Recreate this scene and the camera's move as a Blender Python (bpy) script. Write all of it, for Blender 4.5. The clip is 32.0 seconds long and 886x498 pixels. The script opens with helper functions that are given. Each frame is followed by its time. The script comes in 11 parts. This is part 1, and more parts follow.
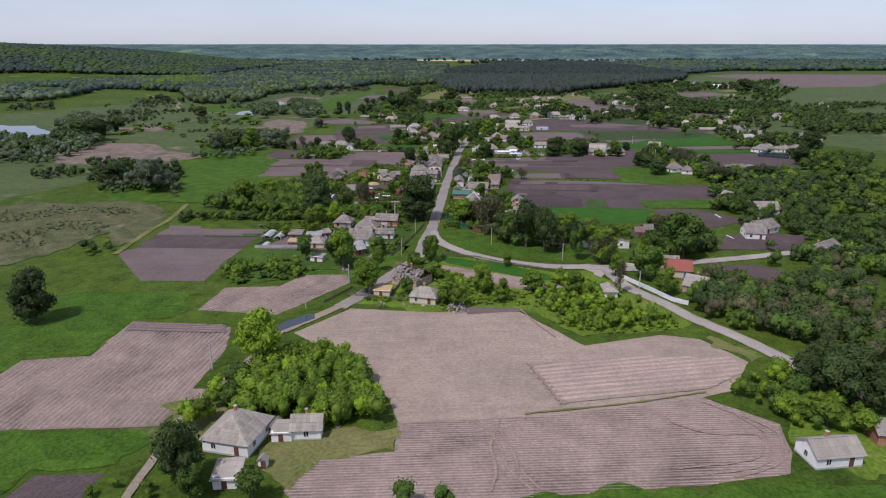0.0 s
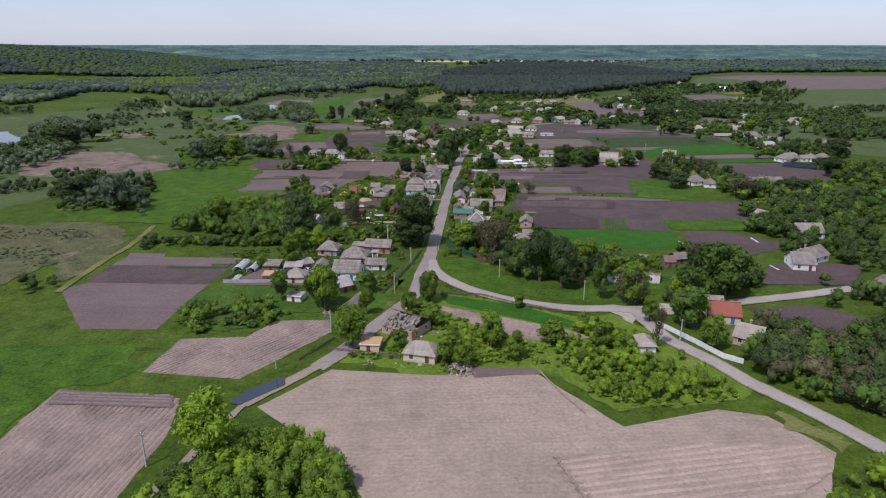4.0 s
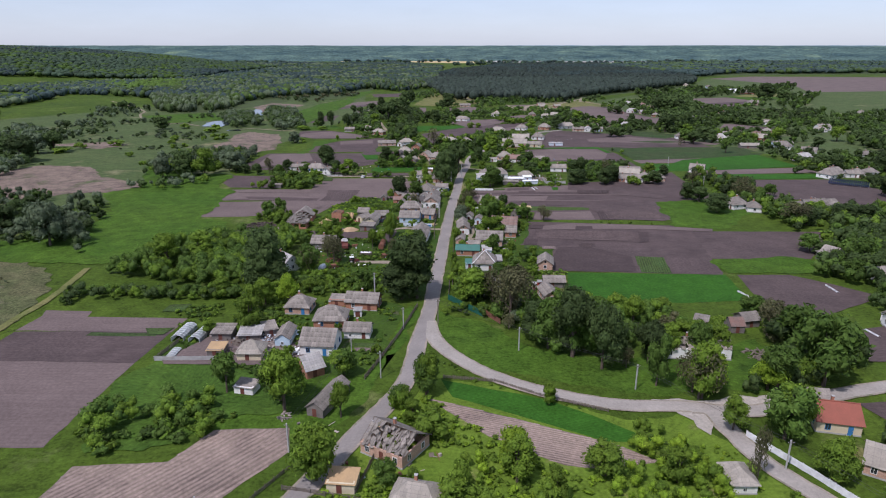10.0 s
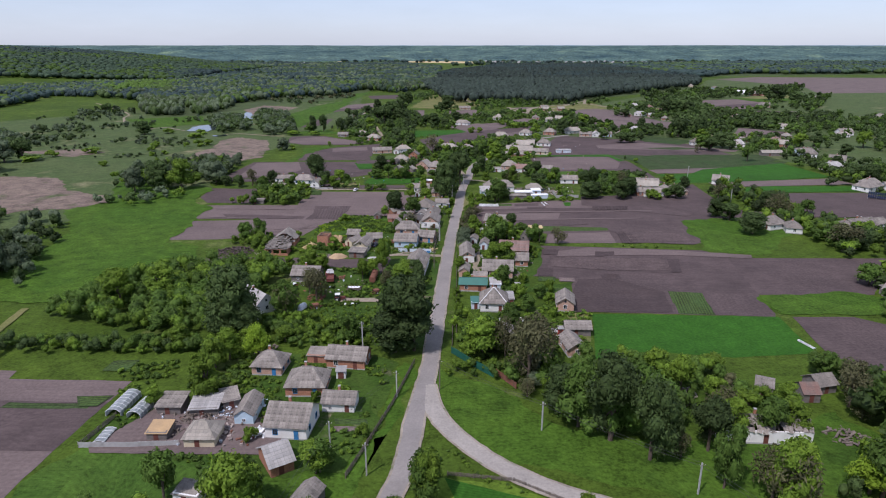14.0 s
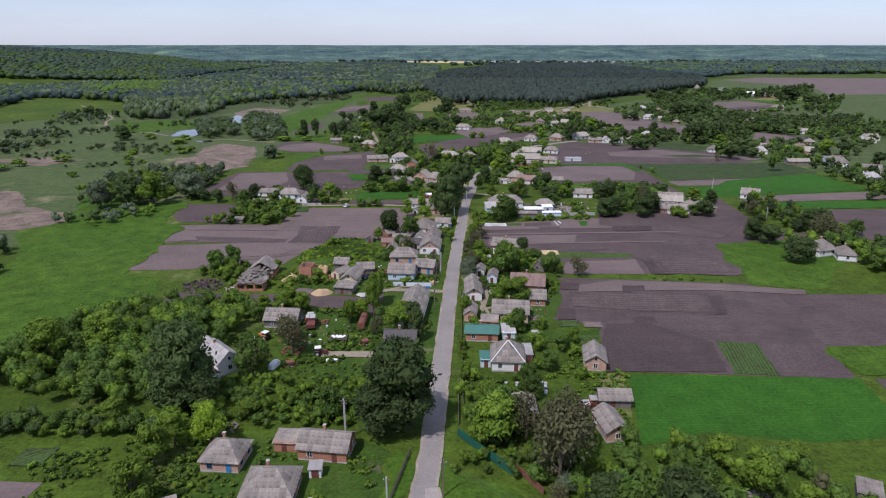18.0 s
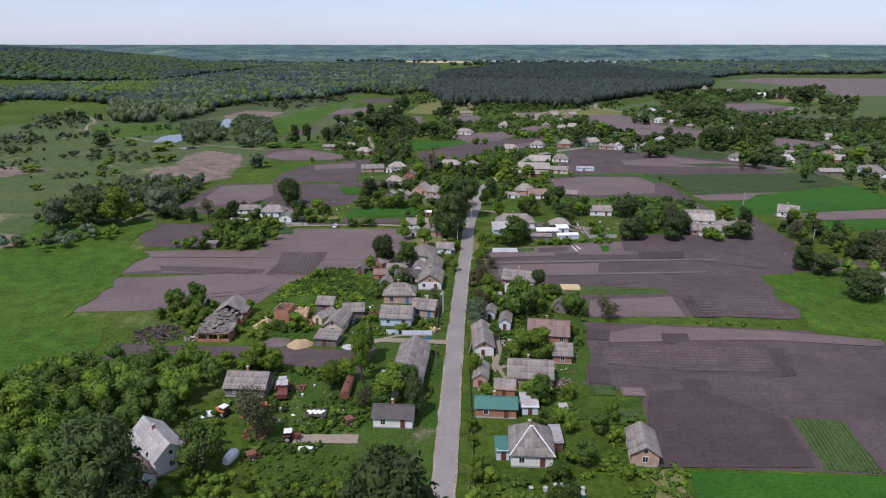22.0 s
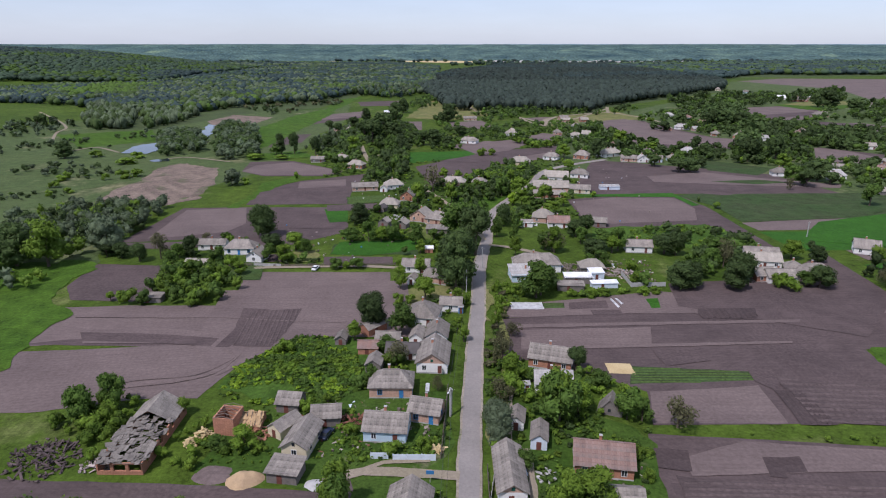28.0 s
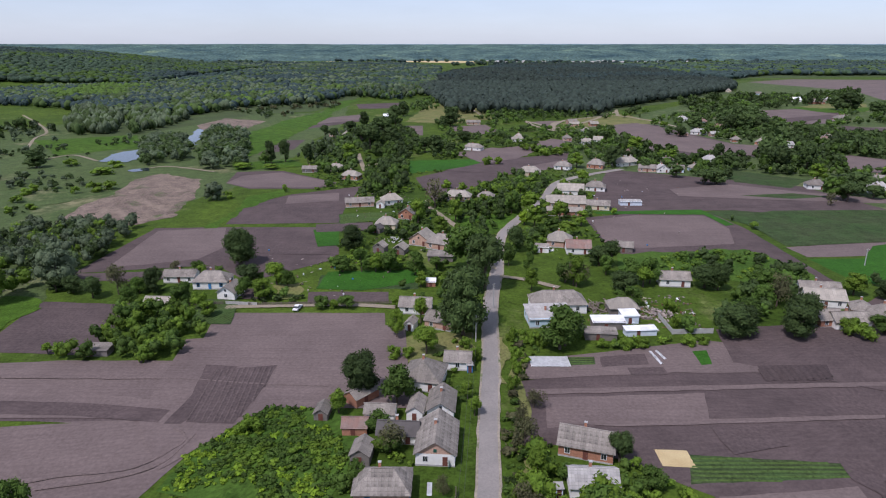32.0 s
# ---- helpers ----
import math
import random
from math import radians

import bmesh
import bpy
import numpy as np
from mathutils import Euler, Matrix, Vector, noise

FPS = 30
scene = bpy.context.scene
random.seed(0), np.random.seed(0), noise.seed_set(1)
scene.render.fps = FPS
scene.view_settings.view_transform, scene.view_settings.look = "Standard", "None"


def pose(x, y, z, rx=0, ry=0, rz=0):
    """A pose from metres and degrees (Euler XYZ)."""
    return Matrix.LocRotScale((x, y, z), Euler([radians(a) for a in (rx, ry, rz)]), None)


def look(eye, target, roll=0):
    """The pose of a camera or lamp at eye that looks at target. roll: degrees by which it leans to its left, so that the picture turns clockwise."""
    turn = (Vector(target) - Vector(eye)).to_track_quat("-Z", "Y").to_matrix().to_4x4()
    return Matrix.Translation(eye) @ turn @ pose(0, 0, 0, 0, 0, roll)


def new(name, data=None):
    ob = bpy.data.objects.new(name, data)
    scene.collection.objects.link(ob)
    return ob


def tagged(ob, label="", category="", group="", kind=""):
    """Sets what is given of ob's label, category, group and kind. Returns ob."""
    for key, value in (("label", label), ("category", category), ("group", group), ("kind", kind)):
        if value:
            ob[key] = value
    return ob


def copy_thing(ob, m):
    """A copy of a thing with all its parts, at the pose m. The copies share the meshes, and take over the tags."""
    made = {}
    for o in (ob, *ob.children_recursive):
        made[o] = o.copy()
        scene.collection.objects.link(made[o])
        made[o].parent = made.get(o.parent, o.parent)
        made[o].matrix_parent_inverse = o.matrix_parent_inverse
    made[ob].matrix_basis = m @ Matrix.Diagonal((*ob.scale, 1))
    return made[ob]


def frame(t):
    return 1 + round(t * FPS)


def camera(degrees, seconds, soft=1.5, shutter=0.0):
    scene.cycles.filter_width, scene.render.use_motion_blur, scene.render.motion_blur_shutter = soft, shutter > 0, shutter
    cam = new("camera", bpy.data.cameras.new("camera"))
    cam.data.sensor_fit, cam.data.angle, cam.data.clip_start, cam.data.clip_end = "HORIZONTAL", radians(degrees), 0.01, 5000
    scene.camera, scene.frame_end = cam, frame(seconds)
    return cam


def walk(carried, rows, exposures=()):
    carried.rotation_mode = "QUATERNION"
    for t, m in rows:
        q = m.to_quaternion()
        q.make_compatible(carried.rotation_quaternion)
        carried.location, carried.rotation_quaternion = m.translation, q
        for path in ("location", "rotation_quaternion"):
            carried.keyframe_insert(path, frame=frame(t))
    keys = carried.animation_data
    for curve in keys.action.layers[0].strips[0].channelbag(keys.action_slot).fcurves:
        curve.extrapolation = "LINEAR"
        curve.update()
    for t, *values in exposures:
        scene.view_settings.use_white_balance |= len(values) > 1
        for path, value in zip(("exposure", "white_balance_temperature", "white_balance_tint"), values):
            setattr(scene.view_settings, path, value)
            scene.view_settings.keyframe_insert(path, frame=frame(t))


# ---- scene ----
# ---- camera and its flight ----
cam = camera(70, 32.0, soft=1.1)
walk(cam, [
    (0, pose(10.467, 13.236, 74.537, 72.088, 0, 1.259)),
    (2, pose(9.672, 31.593, 74.588, 72.126, 0, 1.149)),
    (4, pose(8.889, 49.595, 74.639, 72.154, 0, 1.041)),
    (6, pose(8.117, 67.372, 74.690, 72.172, 0, 0.935)),
    (8, pose(7.358, 85.035, 74.741, 72.183, 0, 0.834)),
    (10, pose(6.611, 102.674, 74.792, 72.186, 0, 0.738)),
    (12, pose(5.875, 120.358, 74.843, 72.183, 0, 0.649)),
    (14, pose(5.152, 138.135, 74.894, 72.175, 0, 0.569)),
    (16, pose(4.440, 156.030, 74.945, 72.163, 0, 0.498)),
    (18, pose(3.741, 174.051, 74.996, 72.149, 0, 0.439)),
    (20, pose(3.053, 192.181, 75.047, 72.133, 0, 0.392)),
    (22, pose(2.377, 210.385, 75.098, 72.116, 0, 0.359)),
    (24, pose(1.714, 228.606, 75.149, 72.100, 0, 0.341)),
    (26, pose(1.062, 246.765, 75.199, 72.086, 0, 0.340)),
    (28, pose(0.422, 264.764, 75.250, 72.074, 0, 0.357)),
    (30, pose(-0.206, 282.483, 75.301, 72.066, 0, 0.393)),
    (32, pose(-0.821, 299.781, 75.352, 72.063, 0, 0.450)),
], exposures=[(0, 0.08, 6080, 22), (6, 0.14, 6020, 22), (12, 0.19, 5950, 22), (32, 0.19, 5950, 22)])

# ---- sky, sun ----
SUN_FROM = Vector((-0.42, -0.50, 1.05)).normalized()
world = bpy.data.worlds.new("sky")
scene.world = world
world.use_nodes = True
wn = world.node_tree
sky = wn.nodes.new("ShaderNodeTexSky")
sky.sky_type = "NISHITA"
sky.sun_disc = False
sky.sun_elevation = math.asin(SUN_FROM.z)
sky.sun_rotation = math.atan2(SUN_FROM.x, SUN_FROM.y)
sky.altitude, sky.air_density, sky.dust_density, sky.ozone_density = 100, 1.0, 0.6, 3.0
veil = wn.nodes.new("ShaderNodeBackground")
veil.inputs[0].default_value, veil.inputs[1].default_value = (0.78, 0.88, 1.0, 1), 0.40
wisps, where, stretch = wn.nodes.new("ShaderNodeTexNoise"), wn.nodes.new("ShaderNodeTexCoord"), wn.nodes.new("ShaderNodeMapping")
stretch.inputs["Scale"].default_value = (1.0, 1.0, 5.0)
wisps.inputs["Scale"].default_value, wisps.inputs["Detail"].default_value, wisps.inputs["Roughness"].default_value = 4.5, 6.0, 0.6
amount = wn.nodes.new("ShaderNodeMapRange")  # thin high cloud over the whole sky
amount.inputs["From Min"].default_value, amount.inputs["From Max"].default_value = 0.35, 0.72
amount.inputs["To Min"].default_value, amount.inputs["To Max"].default_value = 0.390, 0.435
wn.links.new(where.outputs["Generated"], stretch.inputs[0])
wn.links.new(stretch.outputs[0], wisps.inputs["Vector"])
wn.links.new(wisps.outputs["Fac"], amount.inputs["Value"])
wn.links.new(amount.outputs[0], veil.inputs[1])
both = wn.nodes.new("ShaderNodeAddShader")
wn.links.new(sky.outputs[0], wn.nodes["Background"].inputs[0])
wn.nodes["Background"].inputs[1].default_value = 0.05
wn.links.new(wn.nodes["Background"].outputs[0], both.inputs[0])
wn.links.new(veil.outputs[0], both.inputs[1])
wn.links.new(both.outputs[0], wn.nodes["World Output"].inputs[0])
sun_data = bpy.data.lights.new("sun", "SUN")
sun_data.energy, sun_data.angle, sun_data.color = 3.4, radians(2), (1.0, 0.95, 0.88)
sun = new("sun", sun_data)
sun.matrix_world = look(SUN_FROM * 400, (0, 0, 0))

# ---- materials ----
def mat(name, color, rough=0.9, vary=0.35, scale=1.0, bump=0.3, color2=None, fine=8.0, spec=0.2, metal=0.0, rnd=0.0,
        island=0.0, coords="Object", stripes=None, sheets=None, stain=None, tinted=False, mid=0.0, streak=0.0):
    """Two scales of noise between color and color2, bump, and a shift per object or per island."""
    m = bpy.data.materials.new(name)
    m.use_nodes = True
    t = m.node_tree
    b = t.nodes["Principled BSDF"]
    b.inputs["Roughness"].default_value, b.inputs["Metallic"].default_value = rough, metal
    b.inputs["Specular IOR Level"].default_value = spec
    tc = t.nodes.new("ShaderNodeTexCoord")

    def noise_tex(s, detail=4.0, rough_=0.6):
        n = t.nodes.new("ShaderNodeTexNoise")
        n.inputs["Scale"].default_value, n.inputs["Detail"].default_value, n.inputs["Roughness"].default_value = s, detail, rough_
        t.links.new(tc.outputs[coords], n.inputs["Vector"])
        return n.outputs["Fac"]

    def math_(op, a, b_, clamp=False):
        n = t.nodes.new("ShaderNodeMath")
        n.operation, n.use_clamp = op, clamp
        for i, v in enumerate((a, b_)):
            if isinstance(v, (int, float)):
                n.inputs[i].default_value = v
            else:
                t.links.new(v, n.inputs[i])
        return n.outputs[0]

    def mix(f, a, b_, blend="MIX"):
        n = t.nodes.new("ShaderNodeMix")
        n.data_type, n.blend_type = "RGBA", blend
        for i, v in ((0, f), (6, a), (7, b_)):
            if isinstance(v, (int, float)):
                n.inputs[i].default_value = v
            elif isinstance(v, tuple):
                n.inputs[i].default_value = (*v, 1)
            else:
                t.links.new(v, n.inputs[i])
        return n.outputs[2]

    big = noise_tex(scale)
    small = noise_tex(scale * fine, 6.0, 0.7)
    f = math_("ADD", math_("MULTIPLY", math_("SUBTRACT", big, 0.5), 2.4), 0.5, True)
    col = mix(f, color, color2 or tuple(c * 0.7 for c in color))
    shade = math_("ADD", math_("MULTIPLY", math_("SUBTRACT", small, 0.5), vary * 3), 1.0)
    if mid:
        m1, m2 = noise_tex(0.16, 5.0, 0.65), noise_tex(1.3, 6.0, 0.75)
        shade = math_("ADD", shade, math_("MULTIPLY", math_("SUBTRACT", m1, 0.5), mid * 2.2))
        shade = math_("ADD", shade, math_("MULTIPLY", math_("SUBTRACT", m2, 0.5), mid * 3.0))
    if streak:
        for sx, sy, k in ((0.02, 0.3, 1.6), (0.12, 1.4, 1.3), (0.3, 0.04, 0.8)):
            mp = t.nodes.new("ShaderNodeMapping")
            mp.inputs["Scale"].default_value = (sx, sy, 1)
            t.links.new(tc.outputs["Object"], mp.inputs[0])
            n = t.nodes.new("ShaderNodeTexNoise")
            n.inputs["Scale"].default_value, n.inputs["Detail"].default_value, n.inputs["Roughness"].default_value = 1.0, 4.0, 0.7
            t.links.new(mp.outputs[0], n.inputs["Vector"])
            shade = math_("ADD", shade, math_("MULTIPLY", math_("SUBTRACT", n.outputs["Fac"], 0.5), streak * k))
    if stripes:
        w = t.nodes.new("ShaderNodeTexWave")
        w.bands_direction = "Y"
        w.inputs["Scale"].default_value, w.inputs["Distortion"].default_value = stripes[0], 1.2
        w.inputs["Detail"].default_value, w.inputs["Detail Scale"].default_value = 3.0, 0.7
        t.links.new(tc.outputs["Object"], w.inputs["Vector"])
        shade = math_("MULTIPLY", shade, math_("ADD", math_("MULTIPLY", w.outputs["Fac"], stripes[1]), 1 - stripes[1] / 2))
    if sheets:
        k = t.nodes.new("ShaderNodeTexBrick")
        k.offset = 0.0
        k.inputs["Color1"].default_value, k.inputs["Color2"].default_value, k.inputs["Mortar"].default_value = (0.86,) * 3 + (1,), (1.12,) * 3 + (1,), (0.72,) * 3 + (1,)
        k.inputs["Scale"].default_value, k.inputs["Mortar Size"].default_value = 1.0, sheets[2]
        k.inputs["Brick Width"].default_value, k.inputs["Row Height"].default_value = sheets[0], sheets[1]
        mp = t.nodes.new("ShaderNodeMapping")
        mp.inputs["Rotation"].default_value = sheets[3] if len(sheets) > 3 else (0, 0, 0)
        t.links.new(tc.outputs["Object"], mp.inputs[0])
        t.links.new(mp.outputs[0], k.inputs["Vector"])
        sep = t.nodes.new("ShaderNodeSeparateColor")
        t.links.new(k.outputs["Color"], sep.inputs[0])
        shade = math_("MULTIPLY", shade, sep.outputs[0])
    if rnd:
        o = t.nodes.new("ShaderNodeObjectInfo")
        shade = math_("MULTIPLY", shade, math_("ADD", math_("MULTIPLY", o.outputs["Random"], 2 * rnd), 1 - rnd))
    if island:
        g = t.nodes.new("ShaderNodeNewGeometry")
        shade = math_("MULTIPLY", shade, math_("ADD", math_("MULTIPLY", g.outputs["Random Per Island"], 2 * island), 1 - island))
    if tinted:
        at = t.nodes.new("ShaderNodeAttribute")
        at.attribute_name = "tint"
        shade = math_("ADD", shade, at.outputs["Fac"])
    if stain:
        f2 = math_("MULTIPLY", math_("SUBTRACT", noise_tex(stain[1], 5.0, 0.65), stain[2]), 7.0, True)
        col = mix(f2, col, stain[0])
    h = t.nodes.new("ShaderNodeHueSaturation")
    t.links.new(shade, h.inputs["Value"])
    t.links.new(col, h.inputs["Color"])
    t.links.new(h.outputs[0], b.inputs["Base Color"])
    if bump:
        bp = t.nodes.new("ShaderNodeBump")
        bp.inputs["Strength"].default_value, bp.inputs["Distance"].default_value = bump, 0.15
        t.links.new(small, bp.inputs["Height"])
        t.links.new(bp.outputs[0], b.inputs["Normal"])
    return m


def leaf_mat(name, color, color2, spread=0.3):
    """Foliage: a tone per tree, per clump and per spot, with leafy relief and some light let through."""
    m = mat(name, color, 0.75, 0.55, 0.25, 0.0, color2, 11.0, 0.2, rnd=spread, island=0.16, tinted=True)
    t = m.node_tree
    b = t.nodes["Principled BSDF"]
    tc = t.nodes.new("ShaderNodeTexCoord")
    nz = t.nodes.new("ShaderNodeTexNoise")
    nz.inputs["Scale"].default_value, nz.inputs["Detail"].default_value, nz.inputs["Roughness"].default_value = 2.2, 6.0, 0.75
    bp = t.nodes.new("ShaderNodeBump")
    bp.inputs["Strength"].default_value, bp.inputs["Distance"].default_value = 0.6, 0.3
    t.links.new(tc.outputs["Object"], nz.inputs["Vector"])
    t.links.new(nz.outputs["Fac"], bp.inputs["Height"])
    t.links.new(bp.outputs[0], b.inputs["Normal"])
    tr = t.nodes.new("ShaderNodeBsdfTranslucent")
    mx = t.nodes.new("ShaderNodeMixShader")
    mx.inputs[0].default_value = 0.24
    t.links.new(b.inputs["Base Color"].links[0].from_socket, tr.inputs[0])
    t.links.new(b.outputs[0], mx.inputs[1])
    t.links.new(tr.outputs[0], mx.inputs[2])
    t.links.new(mx.outputs[0], t.nodes["Material Output"].inputs[0])
    return m


GRASS = mat("meadow_grass", (0.031, 0.058, 0.007), 0.95, 0.5, 0.014, 0.6, (0.062, 0.097, 0.011), 40.0, 0.1, stain=((0.13, 0.14, 0.05), 0.03, 0.59), mid=0.75)
SOIL = {
    # soil and soil_front: dry soil, with foreground sunshine added to the base colour
    "soil": mat("sunlit_dry_soil", (0.298, 0.236, 0.182), 0.95, 0.25, 0.035, 0.4, (0.232, 0.184, 0.146), 30.0, 0.1, stripes=(0.26, 0.05), stain=((0.165, 0.130, 0.112), 0.035, 0.62), mid=0.3, streak=0.22),
    "soil_front": mat("sunlit_harrowed_soil", (0.230, 0.180, 0.142), 0.95, 0.25, 0.05, 0.4, (0.155, 0.121, 0.100), 28.0, 0.1, stripes=(0.26, 0.07), stain=((0.110, 0.084, 0.070), 0.055, 0.53), mid=0.45, streak=0.22),
    "soil_mid": mat("ploughed_soil", (0.150, 0.115, 0.105), 0.95, 0.18, 0.04, 0.4, (0.108, 0.083, 0.077), 28.0, 0.1, stripes=(0.24, 0.05), stain=((0.080, 0.061, 0.056), 0.04, 0.62), mid=0.3, streak=0.22),
    "soil_dark": mat("moist_soil", (0.095, 0.071, 0.067), 0.95, 0.2, 0.05, 0.4, (0.066, 0.050, 0.048), 25.0, 0.1, stripes=(0.2, 0.05), mid=0.3, streak=0.22),
    "soil_wet": mat("wet_soil", (0.070, 0.052, 0.049), 0.95, 0.2, 0.05, 0.4, (0.054, 0.041, 0.040), 25.0, 0.1, stripes=(0.2, 0.05), mid=0.3, streak=0.22),
    "rank": mat("rough_tall_grass", (0.105, 0.098, 0.050), 0.95, 0.5, 0.05, 0.8, (0.052, 0.070, 0.024), 20.0, 0.1, stain=((0.17, 0.135, 0.098), 0.05, 0.58), mid=0.9),
    "crop": mat("young_grain", (0.030, 0.098, 0.009), 0.9, 0.2, 0.02, 0.5, (0.022, 0.072, 0.008), 60.0, 0.1, stripes=(0.5, 0.2), mid=0.55),
    "crop_dark": mat("dark_crop", (0.044, 0.056, 0.024), 0.9, 0.3, 0.05, 0.5, (0.030, 0.060, 0.016), 30.0, 0.1, stripes=(0.3, 0.3), mid=0.7, streak=0.4),
    "reed": mat("dry_reed", (0.20, 0.155, 0.118), 0.95, 0.5, 0.05, 0.8, (0.115, 0.085, 0.072), 20.0, 0.1, stain=((0.07, 0.10, 0.035), 0.05, 0.56), mid=0.8),
    "grass_light": mat("light_grass", (0.035, 0.080, 0.008), 0.95, 0.4, 0.02, 0.6, (0.055, 0.101, 0.011), 40.0, 0.1, stain=((0.030, 0.062, 0.008), 0.035, 0.55), mid=0.75, streak=0.25),
    "yard": mat("yard_grass", (0.026, 0.060, 0.007), 0.95, 0.45, 0.06, 0.8, (0.050, 0.084, 0.014), 25.0, 0.1, stain=((0.15, 0.125, 0.085), 0.09, 0.60), mid=0.6),
    "dry": mat("dry_grass", (0.17, 0.155, 0.062), 0.95, 0.35, 0.06, 0.6, (0.088, 0.108, 0.03), 20.0, 0.1, mid=0.45),
    "straw": mat("straw", (0.50, 0.40, 0.22), 0.95, 0.4, 0.2, 0.8, (0.40, 0.30, 0.15), 20.0, 0.1),
    "wood_floor": mat("forest_floor", (0.045, 0.060, 0.025), 0.95, 0.3, 0.03, 0.5, (0.06, 0.085, 0.03), 20.0, 0.1, mid=0.4),
    "meadow": mat("rough_meadow", (0.075, 0.098, 0.036), 0.95, 0.45, 0.02, 0.8, (0.048, 0.078, 0.024), 30.0, 0.1, stain=((0.16, 0.15, 0.08), 0.02, 0.57), mid=0.55),
    # brighter grass tone that paints in the sun patch round the road fork
    "fresh": mat("sunlit_grass", (0.072, 0.125, 0.013), 0.95, 0.4, 0.05, 0.8, (0.110, 0.165, 0.020), 25.0, 0.1, stain=((0.17, 0.165, 0.06), 0.09, 0.58), mid=0.5),
    "apron": mat("worn_gravel", (0.36, 0.325, 0.28), 0.95, 0.2, 0.1, 0.4, (0.28, 0.25, 0.21), 15.0, 0.1, mid=0.3),
    "weeds": mat("weeds", (0.032, 0.070, 0.010), 0.95, 0.5, 0.05, 0.9, (0.058, 0.106, 0.015), 25.0, 0.1, mid=0.6),
}
ASPHALT = mat("worn_asphalt", (0.240, 0.216, 0.196), 0.9, 0.2, 0.10, 0.3, (0.185, 0.168, 0.154), 20.0, 0.2, stain=((0.10, 0.095, 0.09), 0.25, 0.66), mid=0.16)
SHOULDER = mat("sandy_road_shoulder", (0.30, 0.255, 0.205), 0.95, 0.3, 0.12, 0.4, (0.20, 0.175, 0.13), 15.0, 0.1, stain=((0.07, 0.10, 0.03), 0.22, 0.56), mid=0.4)
PALE_ROAD = mat("pale_sandy_asphalt", (0.315, 0.285, 0.250), 0.9, 0.2, 0.10, 0.3, (0.245, 0.222, 0.195), 20.0, 0.2, stain=((0.17, 0.155, 0.135), 0.25, 0.62), mid=0.22)
FRONT_TRACK = mat("pressed_dry_soil", (0.205, 0.156, 0.126), 0.95, 0.5, 0.2, 0.3, (0.27, 0.205, 0.16), 8.0, 0.1)
TRACK = mat("pressed_soil", (0.112, 0.086, 0.078), 0.95, 0.5, 0.2, 0.3, (0.145, 0.111, 0.101), 8.0, 0.1)
DIRT = mat("dirt_track", (0.26, 0.215, 0.165), 0.95, 0.25, 0.08, 0.4, (0.19, 0.165, 0.11), 15.0, 0.1, mid=0.3)
WATER = mat("pond_water", (0.03, 0.04, 0.05), 0.05, 0.05, 0.05, 0.02, spec=0.6)
FOLIAGE = {
    "oak": leaf_mat("dark_leaves", (0.042, 0.071, 0.019), (0.058, 0.090, 0.024)),
    "lime": leaf_mat("bright_leaves", (0.200, 0.295, 0.019), (0.138, 0.235, 0.017), 0.15),
    "acacia": leaf_mat("acacia_leaves", (0.132, 0.205, 0.019), (0.076, 0.138, 0.015), 0.22),
    "orchard": leaf_mat("fruit_tree_leaves", (0.054, 0.104, 0.015), (0.080, 0.132, 0.022)),
    "willow": leaf_mat("willow_leaves", (0.105, 0.135, 0.075), (0.080, 0.112, 0.055), 0.2),
    "spruce": leaf_mat("pine_needles", (0.028, 0.042, 0.032), (0.042, 0.058, 0.042), 0.2),
    # far kinds are tinted bluer: distance haze put into the leaf colour
    "far": leaf_mat("far_hazed_leaves", (0.062, 0.100, 0.050), (0.046, 0.078, 0.046), 0.2),
    "far_dark": leaf_mat("far_dark_hazed_leaves", (0.030, 0.050, 0.047), (0.040, 0.064, 0.055), 0.2),
    "brown": leaf_mat("budding_twigs", (0.105, 0.110, 0.045), (0.085, 0.080, 0.040), 0.2),
}
CREST = {  # crests of the furrows, and low plants along the rows
    "crop_dark": mat("row_plants", (0.066, 0.100, 0.026), 0.9, 0.5, 0.15, 0.6, (0.042, 0.072, 0.020), 20.0, 0.1, mid=0.6),
    # the two front crests are lightened along with their sun-toned fields
    "soil_front": mat("sunlit_harrowed_crest", (0.300, 0.226, 0.186), 0.95, 0.25, 0.06, 0.4, (0.205, 0.156, 0.134), 30.0, 0.1, mid=0.4),
    "soil": mat("sunlit_dry_crest", (0.365, 0.275, 0.226), 0.95, 0.2, 0.06, 0.4, (0.27, 0.205, 0.172), 30.0, 0.1, mid=0.3),
    "soil_mid": mat("ploughed_crest", (0.190, 0.146, 0.132), 0.95, 0.2, 0.06, 0.4, (0.132, 0.102, 0.094), 30.0, 0.1, mid=0.4),
    "soil_dark": mat("moist_crest", (0.100, 0.076, 0.071), 0.95, 0.2, 0.06, 0.4, (0.076, 0.058, 0.055), 30.0, 0.1, mid=0.5)}
BARK = mat("bark", (0.11, 0.085, 0.065), 0.95, 0.4, 1.5, 0.6)
